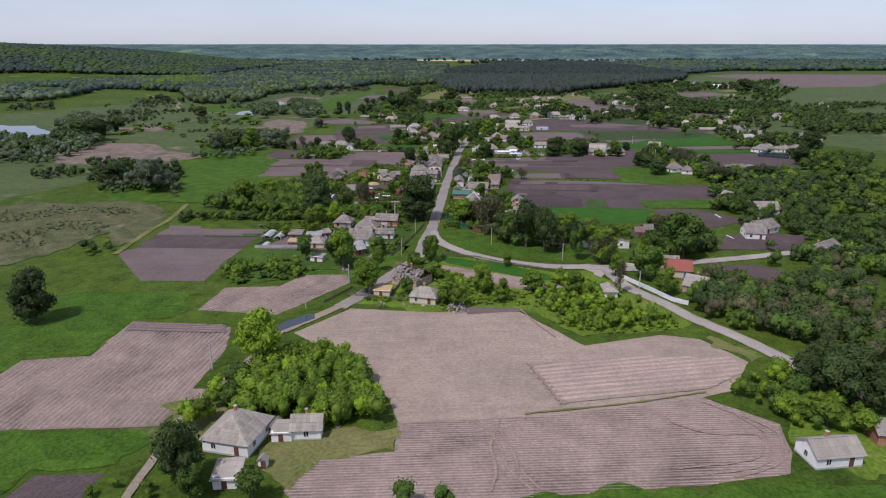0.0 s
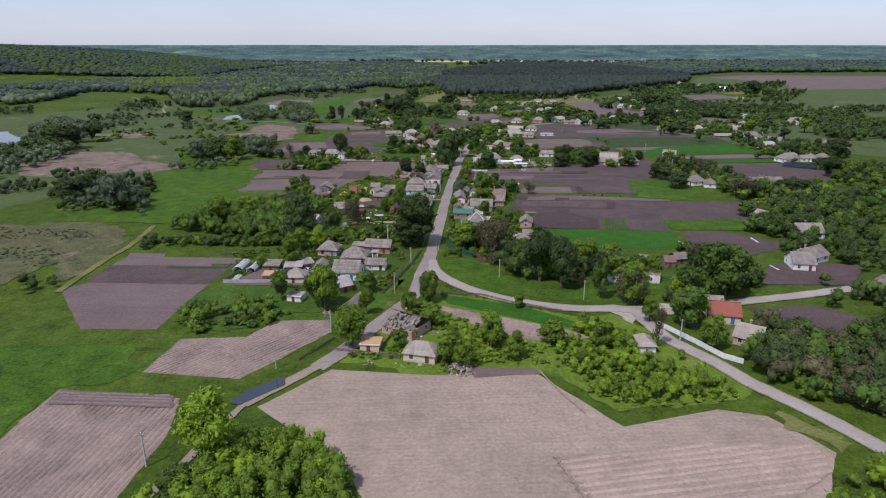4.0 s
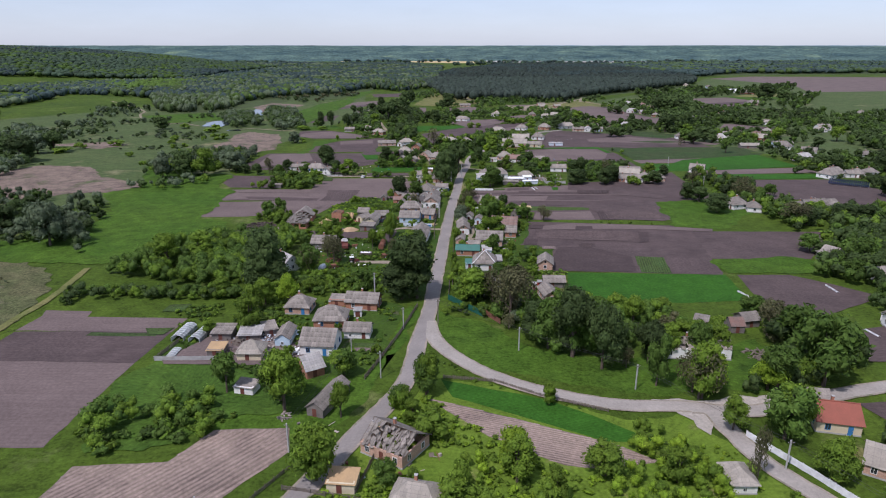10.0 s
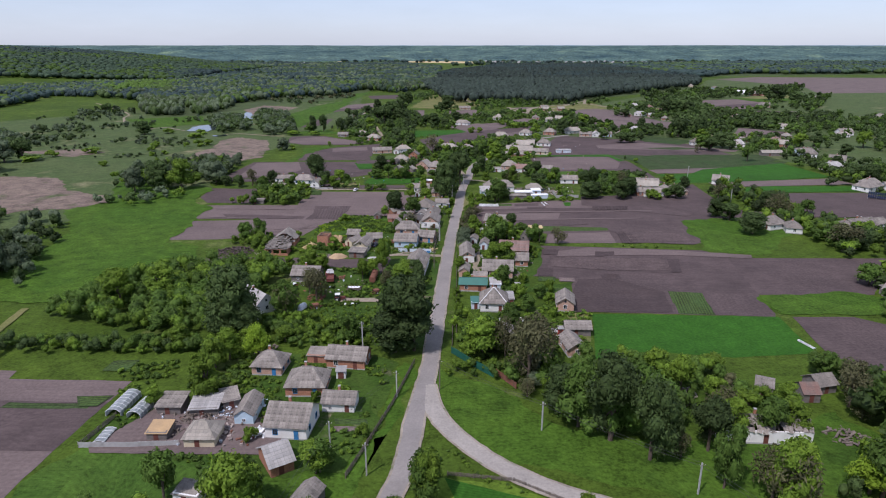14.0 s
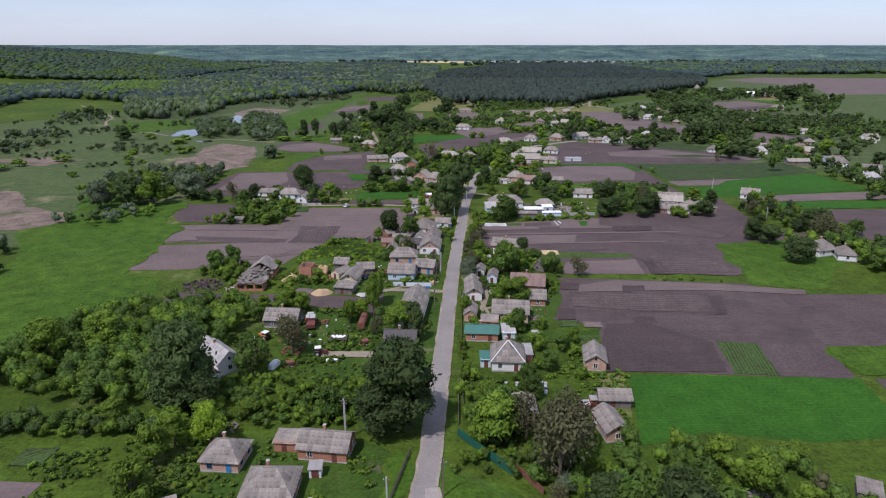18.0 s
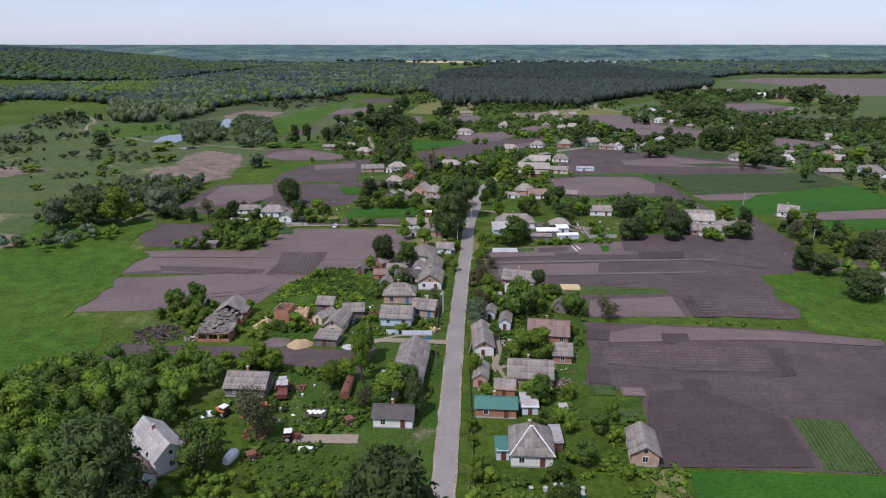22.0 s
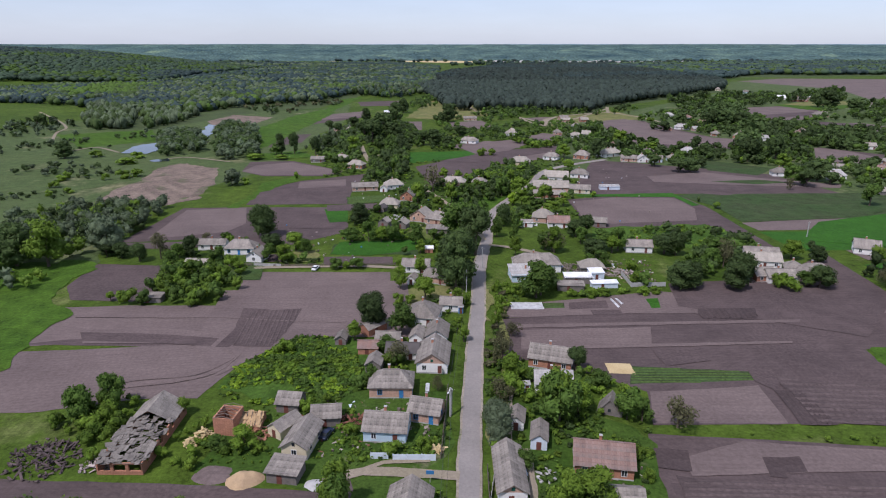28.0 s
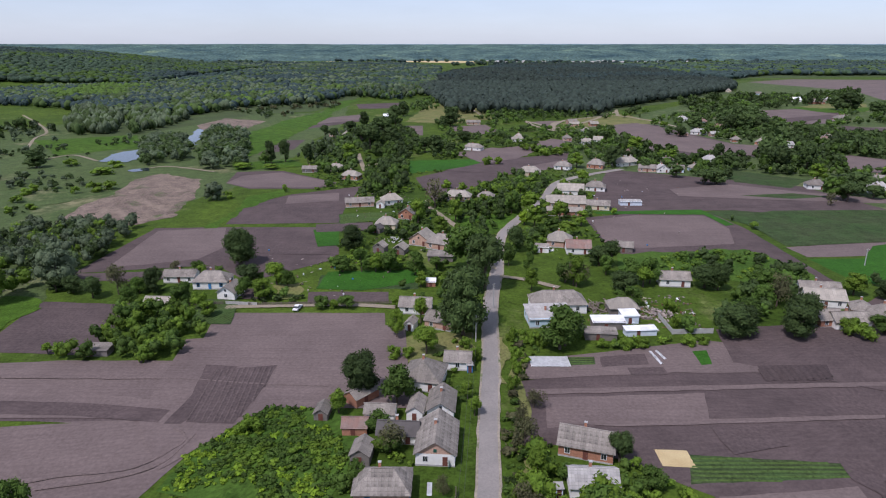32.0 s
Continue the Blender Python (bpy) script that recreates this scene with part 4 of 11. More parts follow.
field('soil', 3, [(-33.5, 168.8), (-20.8, 185.7), (2.7, 183.6), (29.2, 184.4), (44.0, 162.7), (65.8, 169.9), (75.5, 167.3), (82.7, 154.8), (73.6, 141.2), (65.5, 137.9), (28.8, 129.4), (-1.4, 126.8), (-4.0, 135.0), (-9.8, 146.1), (-25.9, 162.2)])
field('soil_front', 4, [(-1.7, 126.8), (28.8, 129.4), (65.5, 137.9), (77.3, 127.8), (75.2, 118.3), (71.7, 111.8), (55.1, 108.4), (34.6, 105.9), (19.7, 103.7), (0.4, 101.3), (-17.1, 102.3), (-19.8, 105.2), (-15.7, 113.9), (-1.0, 116.8)], rows=0.75)
field('soil_front', 85, [(-80.9, 175.4), (-51.6, 172.1), (-48.5, 158.6), (-49.6, 127.6), (-50.0, 124.4), (-81.7, 121.9), (-92.1, 121.7), (-104.7, 138.0), (-97.6, 144.6), (-96.8, 151.6), (-81.3, 154.3)], rows=1.3)
field('soil_front', 52, [(-65.8, 183.5), (-63.9, 201.8), (-46.7, 203.4), (-41.5, 213.9), (-26.3, 214.8), (-24.7, 206.6), (-41.2, 180.7)], rows=1.15)
field('soil_mid', 0, [(-94.2, 207.3), (-73.0, 207.5), (-71.6, 242.1), (-111.4, 242.7), (-117.5, 236.9)])
field('soil_dark', 0, [(-111.4, 242.7), (-71.6, 242.1), (-69.6, 261.2), (-113.1, 259.6), (-114.1, 246.7)])
field('soil_mid', 0, [(-113.3, 260.4), (-69.9, 260.0), (-69.0, 269.1), (-112.0, 270.0)])
field('soil_mid', 0, [(-112.0, 270.0), (-98.4, 268.9), (-99.2, 273.7), (-113.7, 274.5)])
field('crop_dark', 0, [(-92.1, 257.1), (-72.9, 257.3), (-73.0, 259.6), (-91.7, 259.4)])
field('soil_dark', 60, [(-67.4, 101.4), (-65.9, 108.1), (-53.5, 109.1), (-53.9, 101.6)], rows=0.8)
field('soil_front', -18, [(0.8, 227.2), (38.1, 210.8), (46.5, 204.4), (34.2, 202.3), (28.2, 203.2), (14.5, 212.3)], rows=0.7)
field('crop', -15, [(4.4, 235.1), (28.5, 226.4), (48.9, 210.5), (38.3, 210.8), (7.2, 227.2)])
field('crop', 0, [(47.2, 309.3), (100.8, 307.8), (99.3, 285.1), (77.1, 282.1), (56.9, 285.6), (42.1, 281.1)])
field('soil_dark', 0, [(41.4, 375.8), (102.4, 370.1), (109.2, 361.0), (102.9, 325.0), (100.2, 307.8), (48.2, 310.5), (42.6, 311.2), (46.3, 337.5), (34.0, 341.0)])
field('soil_dark', 90, [(48.0, 329.3), (75.5, 327.9), (72.1, 309.6), (44.5, 311.2)])
field('crop_dark', 80, [(75.2, 327.3), (85.4, 326.4), (83.2, 308.9), (72.7, 309.6)], rows=0.8)
field('soil_dark', 80, [(85.1, 325.8), (101.5, 325.0), (100.9, 309.0), (83.2, 308.9)])
field('soil_dark', 0, [(108.3, 361.0), (136.1, 361.1), (168.9, 361.2), (139.4, 325.2), (111.5, 323.6), (102.9, 325.0)])
field('grass_light', 0, [(102.8, 323.5), (116.0, 323.6), (120.5, 311.5), (101.9, 309.0)])
field('soil_dark', 0, [(16.2, 431.8), (43.4, 438.7), (64.6, 446.6), (118.9, 452.7), (135.0, 445.6), (145.3, 432.1), (174.7, 424.7), (169.0, 417.8), (136.7, 419.1), (108.8, 413.3), (106.8, 379.5), (87.2, 379.5), (43.4, 378.7), (46.1, 392.0), (26.0, 406.8), (14.5, 406.8)])
field('soil_mid', 0, [(21.0, 424.4), (57.5, 426.9), (54.4, 415.3), (20.0, 413.0)])
field('soil_dark', 80, [(75.3, 439.9), (91.0, 441.0), (88.9, 430.9), (74.9, 430.4)])
field('soil_dark', 0, [(79.3, 393.9), (104.7, 407.0), (106.8, 388.9), (87.2, 379.5), (77.3, 379.4)])
field('soil_mid', 0, [(46.8, 392.1), (72.9, 394.9), (71.7, 379.4), (43.6, 379.3)])
field('grass_light', 0, [(108.8, 413.3), (136.7, 419.1), (165.4, 413.4), (126.5, 366.0), (103.1, 368.0), (104.6, 376.1)])
field('crop_dark', 0, [(45.8, 404.1), (75.5, 401.5), (73.9, 397.4), (43.1, 395.5)], rows=1.2)
field('soil_dark', 0, [(61.8, 579.8), (85.7, 587.0), (122.6, 587.1), (126.9, 561.4), (128.5, 494.6), (120.7, 497.2), (115.2, 530.3), (64.7, 526.6), (61.2, 548.6)])
field('crop_dark', 0, [(119.8, 590.2), (135.8, 593.5), (192.7, 570.7), (234.3, 566.3), (217.4, 545.4), (173.5, 541.4), (131.7, 537.5), (131.3, 565.9)])
field('soil_mid', 0, [(130.9, 536.0), (175.0, 543.6), (217.4, 545.4), (200.0, 523.9), (163.3, 525.7), (133.0, 523.6)])
field('crop', 0, [(132.0, 521.6), (200.0, 523.9), (206.7, 497.6), (135.0, 496.2)])
field('soil_dark', 0, [(100.0, 696.4), (163.3, 665.0), (196.2, 646.6), (209.2, 595.9), (193.9, 572.6), (135.8, 593.5), (83.9, 590.1), (66.4, 595.4)])
field('crop_dark', 0, [(174.8, 696.6), (209.3, 665.1), (187.7, 642.2), (163.8, 658.6)])
field('soil_dark', 0, [(160.1, 924.7), (195.8, 943.2), (232.9, 775.4), (218.9, 745.3), (167.0, 750.0)])
field('soil_dark', 0, [(357.3, 1041.5), (441.8, 1109.6), (497.9, 1109.4), (395.6, 957.6), (338.2, 957.7)])
field('grass_light', 0, [(427.8, 1109.7), (558.7, 1173.3), (503.5, 1073.8), (418.5, 1041.3)])
field('soil_mid', 0, [(621.2, 1669.2), (772.1, 1780.1), (1172.9, 1728.2), (776.0, 1236.9), (610.8, 1208.9), (689.1, 1413.3)])
field('soil_dark', 0, [(-123.7, 457.0), (-125.5, 479.0), (-99.1, 476.9), (-90.9, 453.7), (-96.0, 443.9), (-115.8, 445.3)])
field('soil_mid', 0, [(-122.7, 412.7), (-127.1, 438.3), (-93.7, 441.2), (-64.6, 441.2), (-68.8, 470.9), (-19.5, 471.0), (-16.9, 451.2), (-26.2, 429.1), (-30.6, 421.9), (-45.3, 424.2), (-53.5, 408.6), (-63.2, 412.8), (-99.9, 414.9)])
field('soil_dark', 0, [(-113.7, 414.8), (-93.4, 419.4), (-60.7, 421.8), (-60.4, 415.0), (-82.4, 414.1)])
field('soil_mid', 10, [(-109.3, 381.8), (-109.6, 410.6), (-65.6, 415.0), (-50.7, 404.6), (-55.2, 388.4), (-67.2, 388.3), (-89.4, 382.5)])
field('soil_dark', 0, [(-84.1, 351.7), (-84.8, 361.0), (-47.1, 359.5), (-22.0, 358.0), (-19.1, 348.9), (-20.9, 344.1), (-35.8, 349.8), (-57.7, 355.0), (-75.8, 354.9)])
field('soil_dark', 0, [(-130.1, 504.1), (-126.5, 560.4), (-96.7, 562.3), (-57.6, 562.4), (-43.0, 533.1), (-42.8, 519.6), (-67.1, 496.2), (-84.3, 513.1)])
field('crop_dark', 0, [(-44.3, 503.1), (-11.0, 503.1), (-10.4, 490.2), (-43.4, 490.2)])
field('soil_dark', 0, [(-45.3, 487.7), (-19.7, 487.7), (-19.1, 479.9), (-43.7, 478.3)])
field('soil_dark', 0, [(-127.1, 653.2), (-131.3, 686.6), (-104.1, 690.4), (-62.7, 653.4), (-72.7, 638.6), (-109.8, 638.5)])
field('soil_dark', 0, [(-101.1, 600.4), (-83.4, 624.9), (-48.9, 645.9), (-50.4, 595.0), (-49.0, 569.7), (-98.2, 566.8)])
field('soil_dark', 0, [(-137.1, 749.5), (-140.8, 818.8), (-119.0, 825.2), (-116.7, 775.0)])
field('soil_dark', 0, [(-149.2, 871.0), (-89.5, 958.3), (-90.2, 1012.3), (-136.0, 958.3)])
field('soil_dark', 0, [(-122.0, 1150.8), (-64.1, 1176.0), (-62.0, 1096.6), (-110.0, 1089.6)])
field('crop', 0, [(-28.7, 726.7), (21.5, 733.5), (20.4, 710.0), (-24.1, 681.5)])
field('soil_dark', 0, [(-20.1, 669.5), (33.2, 733.5), (88.0, 757.2), (51.8, 696.3), (35.9, 678.1), (1.4, 625.2), (-7.1, 606.5)])
field('grass_light', 0, [(4.9, 574.7), (27.0, 579.6), (22.5, 556.7), (10.2, 548.4)])
field('reed', 0, [(-175.7, 569.3), (-180.7, 603.6), (-177.3, 624.6), (-183.9, 664.1), (-174.6, 681.1), (-145.8, 664.2), (-131.6, 618.3), (-128.3, 579.1), (-138.7, 563.0), (-150.4, 566.6)])
field('reed', 0, [(-252.9, 434.0), (-255.8, 482.4), (-235.3, 502.1), (-199.0, 469.9), (-191.3, 434.6), (-213.3, 403.8)])
field('reed', 0, [(-175.7, 632.8), (-172.0, 681.5), (-139.2, 642.2), (-133.9, 575.4)])
field('weeds', 0, [(-51.8, 391.8), (-51.8, 415.0), (-39.9, 424.2), (-23.2, 419.6), (-19.6, 402.8), (-21.0, 388.5), (-38.1, 385.2)])
field('weeds', 0, [(-72.6, 220.0), (-70.6, 233.2), (-65.7, 242.9), (-48.0, 243.0), (-28.9, 233.6), (-23.4, 220.4)])
field('yard', 0, [(-68.0, 245.0), (-66.2, 256.5), (-39.4, 267.4), (-42.3, 283.1), (-8.6, 279.9), (-8.3, 259.5), (-15.3, 237.4), (-30.5, 235.4)])
field('yard', 0, [(-44.5, 363.0), (-39.6, 391.8), (-19.9, 391.9), (1.4, 391.9), (0.2, 350.0), (-15.1, 342.3), (-17.1, 358.4)])
field('yard', 0, [(6.8, 329.2), (10.5, 391.9), (38.7, 376.4), (38.9, 363.3), (30.9, 329.3)])
field('yard', 0, [(-21.5, 352.1), (4.8, 352.2), (1.0, 287.8), (-13.2, 287.7), (-39.0, 318.7), (-44.2, 344.3)])
field('dry', 0, [(-29.3, 116.3), (-26.5, 121.9), (-13.2, 124.1), (-1.8, 125.3), (-1.0, 116.8), (-15.7, 113.9), (-19.8, 105.2), (-23.6, 108.1)])
field('dry', 0, [(35.7, 295.5), (41.3, 308.7), (47.1, 311.2), (43.2, 291.6), (37.6, 289.8)])
field('straw', 0, [(39.7, 405.4), (45.7, 405.3), (45.8, 400.1), (39.8, 400.5)])
field('soil_dark', 5, [(59.5, 365.8), (68.8, 366.3), (68.4, 359.9), (58.8, 359.2)])
field('soil_dark', 0, [(40.7, 360.5), (86.3, 358.8), (83.5, 344.5), (40.2, 348.1)])
field('soil_dark', 80, [(58.3, 342.6), (64.9, 342.6), (63.9, 337.5), (59.0, 337.1)])
field('crop_dark', 0, [(35.8, 340.4), (41.6, 339.9), (40.4, 336.1), (35.0, 336.4)])
field('soil_front', 60, [(-43.0, 139.1), (-49.6, 127.6), (-50.0, 124.4), (-61.6, 123.2), (-62.5, 131.7), (-50.7, 139.0)])
field('grass_light', 0, [(-81.1, 120.9), (-50.8, 122.4), (-49.7, 114.2), (-51.7, 110.8), (-66.4, 108.9), (-68.2, 102.5), (-74.1, 102.4), (-87.9, 120.8)])
field('grass_light', 0, [(-116.0, 171.0), (-110.1, 196.2), (-73.6, 199.3), (-67.3, 179.5), (-81.7, 175.4), (-81.6, 154.9), (-97.8, 153.1), (-98.5, 145.9), (-106.7, 145.8), (-120.2, 163.9)])
field('grass_light', 0, [(19.7, 103.7), (55.0, 108.1), (71.4, 111.2), (86.8, 108.7), (97.7, 105.9), (92.6, 99.1), (19.2, 97.7)])
field('grass_light', 0, [(-132.6, 360.1), (-186.4, 439.7), (-163.4, 478.7), (-130.6, 478.7), (-114.4, 409.4), (-109.8, 379.5), (-94.3, 374.4), (-85.7, 351.9), (-104.9, 347.9)])
field('grass_light', 0, [(-158.7, 450.9), (-138.3, 482.0), (-125.0, 478.2), (-127.7, 439.4), (-122.7, 412.7), (-128.7, 406.4)])
field('grass_light', 0, [(-104.4, 532.8), (-103.8, 618.4), (-86.7, 645.8), (-87.8, 624.9), (-99.4, 594.8), (-98.2, 566.8)])
field('straw', 0, [(-1076.0, 2598.8), (-963.6, 2716.9), (-911.9, 2998.9), (-875.8, 3459.4), (-675.8, 3683.3), (-521.0, 3447.1), (-554.3, 3069.6), (-816.4, 2713.3), (-851.8, 2433.5), (-959.9, 2387.2)])
field('straw', 0, [(-228.0, 3666.4), (-91.9, 3542.7), (147.0, 3320.9), (133.8, 3049.2), (-80.7, 3140.9), (-184.0, 3235.1)])
field('grass_light', 0, [(-948.2, 3259.6), (-675.8, 3683.3), (-530.1, 3343.5), (-772.2, 2918.3)])
field('straw', 0, [(442.4, 1977.4), (622.5, 2039.1), (617.1, 1944.2), (446.6, 1888.8)])
field('soil_mid', 0, [(-1015.7, 2597.4), (-879.4, 2714.9), (-786.8, 2432.1), (-907.7, 2434.7)])
field('reed', 0, [(-973.4, 1908.7), (-968.0, 1998.9), (-879.1, 1852.4), (-902.9, 1801.2)])
field('soil_dark', 0, [(-61.1, 248.3), (-58.3, 256.1), (-40.2, 256.2), (-34.4, 253.8), (-33.4, 245.7), (-46.7, 242.6), (-55.3, 243.4)])
field('soil_dark', 0, [(104.6, 307.4), (122.5, 307.5), (132.0, 299.1), (141.8, 287.9), (115.0, 272.9), (101.2, 280.7)])
field('soil_dark', 0, [(-21.5, 355.1), (-17.7, 363.1), (-15.9, 358.4), (-18.4, 342.3)])
field('dry', 80, [(8.1, 358.5), (17.1, 445.4), (19.1, 445.4), (10.2, 358.5)])
field('dry', 0, [(77.2, 169.2), (80.6, 170.7), (87.8, 156.4), (84.1, 154.0)])
field('dry', 0, [(78.6, 168.3), (84.1, 161.1), (87.9, 156.4), (83.7, 155.7), (78.4, 164.3)])
field('dry', 0, [(84.3, 210.9), (90.5, 206.6), (86.4, 201.0), (79.7, 203.6)])
field('soil_dark', 0, [(95.9, 225.7), (116.6, 227.7), (123.7, 222.6), (131.1, 210.0), (109.7, 200.8), (100.1, 214.1)])
field('soil_mid', 0, [(12.9, 187.4), (29.4, 186.9), (30.2, 184.7), (14.0, 182.4)])
field('reed', 0, [(-213.5, 852.5), (-188.3, 882.6), (-188.4, 958.4), (-238.0, 984.5), (-245.8, 925.1)])
field('grass_light', 0, [(-179.6, 871.0), (-146.7, 1012.4), (-151.4, 1194.1), (-126.3, 1241.6), (-136.0, 958.3), (-145.4, 818.8)])
field('soil_mid', 0, [(4.3, 762.1), (59.7, 794.7), (68.0, 775.2), (42.3, 726.9), (20.9, 720.4)])
field('soil_mid', 0, [(-41.8, 920.4), (-25.3, 920.4), (-22.7, 852.5), (-34.0, 852.5)])
field('soil_mid', 0, [(-2.3, 911.6), (36.6, 929.4), (42.2, 890.6), (2.9, 878.6)])
field('soil_mid', 0, [(-140.1, 979.0), (-98.0, 1024.1), (-85.5, 973.6), (-131.2, 934.2)])
field('soil_mid', 0, [(71.8, 818.9), (93.6, 825.3), (90.5, 794.7), (67.0, 783.4)])
field('soil_mid', 0, [(53.7, 726.9), (84.8, 762.2), (80.5, 716.3), (58.4, 692.6), (44.1, 690.7)])
field('dry', 0, [(-45.6, 953.2), (-18.5, 1193.5), (5.3, 1271.9), (41.7, 1150.2), (48.7, 984.0), (3.3, 934.0)])
field('dry', 0, [(121.9, 973.3), (195.6, 1029.5), (218.3, 943.2), (138.9, 915.8), (98.2, 882.5)])
field('dry', 0, [(-15.6, 454.1), (-5.8, 455.9), (6.6, 457.7), (7.4, 443.0), (0.3, 441.4), (-13.8, 441.4)])
field('grass_light', 0, [(1.1, 579.5), (31.8, 588.9), (25.7, 565.5), (14.9, 550.0), (1.0, 554.9)])
field('crop', 0, [(-42.5, 506.2), (-11.2, 508.7), (-10.6, 496.5), (-28.5, 488.8), (-43.3, 490.2)])
field('soil_mid', 0, [(160.1, 924.7), (180.1, 948.1), (204.0, 924.7), (193.4, 852.5), (211.8, 812.7), (244.2, 794.9), (223.4, 754.9), (179.0, 750.0), (170.2, 783.5), (154.6, 818.9)])
field('soil_mid', 0, [(120.1, 639.2), (158.0, 652.5), (188.7, 632.4), (223.0, 617.0), (216.7, 607.3), (154.5, 616.7), (119.2, 623.0)])
field('soil_dark', 0, [(88.1, 616.5), (142.9, 616.7), (190.7, 604.9), (186.7, 598.1), (99.9, 598.9)])
field('crop_dark', 0, [(152.0, 624.4), (181.3, 629.7), (197.7, 621.9), (174.6, 616.8)])
field('soil_mid', 0, [(63.3, 574.9), (86.1, 583.9), (117.1, 583.0), (119.7, 561.4), (112.7, 539.6), (73.1, 533.6), (61.7, 540.9)])
field('crop', 0, [(67.9, 590.0), (120.1, 594.5), (124.8, 567.7), (120.3, 565.8), (117.8, 585.0), (68.3, 585.9)])
field('soil_dark', 0, [(360.2, 1047.8), (439.3, 1067.2), (406.1, 994.3), (345.1, 983.5)])
field('soil_mid', 0, [(325.2, 973.0), (399.9, 983.4), (381.6, 943.0), (310.8, 924.6)])
field('soil_mid', 0, [(360.9, 907.0), (415.8, 911.3), (425.3, 870.8), (399.9, 835.3), (339.4, 852.5)])
field('soil_dark', 0, [(284.6, 752.6), (299.6, 733.9), (315.1, 716.7), (285.4, 675.3), (265.7, 682.2), (255.9, 698.7)])
field('weeds', 0, [(62.2, 525.3), (116.4, 533.1), (124.0, 501.4), (111.8, 494.5), (92.6, 497.0), (56.7, 503.3)])
field('soil_mid', 0, [(17.6, 432.6), (18.9, 441.5), (35.7, 445.9), (68.2, 453.5), (81.2, 450.6), (89.5, 451.0), (115.9, 453.4), (142.7, 452.9), (129.4, 436.5), (54.7, 436.0)])
field('crop_dark', 0, [(29.5, 443.4), (36.1, 444.0), (35.8, 439.9), (28.8, 439.3)], rows=1.0)
field('soil_dark', 0, [(37.5, 444.0), (49.5, 446.0), (49.1, 440.0), (37.0, 438.7)])
field('soil_dark', 0, [(43.1, 438.2), (52.2, 438.8), (51.9, 434.9), (43.2, 434.9)])
field('crop', 0, [(62.3, 447.3), (66.1, 447.9), (64.8, 440.3), (61.7, 439.7)], rows=0.8)
field('crop', 0, [(87.0, 457.4), (107.6, 461.9), (105.6, 455.8), (88.6, 450.6), (85.8, 452.6)])
field('soil_dark', 0, [(76.0, 439.5), (78.5, 439.8), (77.4, 431.4), (74.8, 431.3)])
field('soil_dark', 0, [(79.6, 439.8), (82.1, 440.1), (81.1, 431.6), (78.3, 431.4)])
field('soil_dark', 0, [(83.2, 440.1), (85.7, 440.4), (85.0, 431.9), (82.2, 431.6)])
field('soil_dark', 0, [(86.8, 440.5), (89.4, 440.8), (88.7, 431.9), (86.0, 431.9)])
field('soil_mid', 0, [(-123.4, 556.1), (-96.4, 561.4), (-88.0, 532.9), (-92.8, 519.3), (-110.7, 513.0), (-121.3, 509.9)])
field('soil_dark', 0, [(-129.7, 503.6), (-109.1, 505.3), (-92.6, 508.3), (-84.3, 513.1), (-82.2, 507.2), (-101.0, 496.1), (-124.2, 497.0)])
field('soil_dark', 0, [(-86.7, 535.8), (-53.1, 534.5), (-42.8, 531.7), (-41.6, 524.8), (-83.5, 526.0)])
field('soil_mid', 0, [(-127.1, 653.2), (-124.0, 674.3), (-102.8, 684.9), (-62.7, 653.4), (-73.2, 641.5), (-110.7, 641.3)])
field('crop', 0, [(-57.9, 558.1), (-47.8, 562.5), (-43.6, 536.7), (-51.6, 534.5)])
field('dry', 0, [(-57.0, 493.7), (-50.1, 496.3), (-47.1, 482.6), (-53.9, 481.6)])
field('crop_dark', 0, [(-51.4, 584.4), (-28.1, 588.6), (-24.5, 576.5), (-48.5, 567.0)], rows=1.5)
field('soil_dark', 0, [(-58.5, 566.9), (-34.1, 570.7), (-32.7, 558.2), (-56.0, 554.7)])
field('soil_mid', 0, [(-83.9, 621.0), (-58.7, 629.0), (-55.8, 611.1), (-81.2, 603.9)])
field('meadow', 0, [(-276.5, 645.2), (-263.6, 695.6), (-215.6, 686.4), (-186.3, 669.1), (-183.3, 624.6), (-194.7, 603.5), (-230.7, 583.7)])
field('grass_light', 0, [(-340.6, 818.7), (-272.7, 852.5), (-231.3, 783.1), (-279.5, 746.9)])
field('grass_light', 0, [(-174.1, 852.5), (-170.9, 958.4), (-152.7, 1042.8), (-127.9, 1012.4), (-136.2, 818.8), (-139.6, 737.8)])
field('grass_light', 0, [(-146.2, 715.8), (-107.0, 733.3), (-93.3, 705.7), (-132.4, 690.3)])
field('reed', 0, [(-289.6, 472.0), (-277.5, 484.9), (-261.1, 511.0), (-228.4, 506.9), (-199.4, 472.4), (-161.1, 452.4), (-178.2, 431.2), (-220.0, 428.1), (-250.0, 418.4)])
field('rank', 0, [(-174.0, 315.4), (-150.8, 319.0), (-132.2, 309.3), (-120.2, 289.2), (-119.7, 270.0), (-118.5, 253.1), (-120.8, 243.2)])
field('reed', 0, [(-151.3, 363.0), (-141.9, 367.8), (-131.7, 358.5), (-132.6, 344.6), (-141.5, 347.9)])
field('reed', 0, [(-313.1, 600.4), (-273.2, 616.3), (-248.2, 600.5), (-263.3, 579.8)])
field('crop_dark', 0, [(128.6, 580.7), (153.4, 592.3), (229.4, 595.4), (232.5, 572.7), (187.9, 544.3), (134.0, 537.0)])
field('crop', 0, [(143.5, 510.4), (165.5, 537.1), (226.6, 559.4), (233.6, 512.9), (171.2, 500.4)])
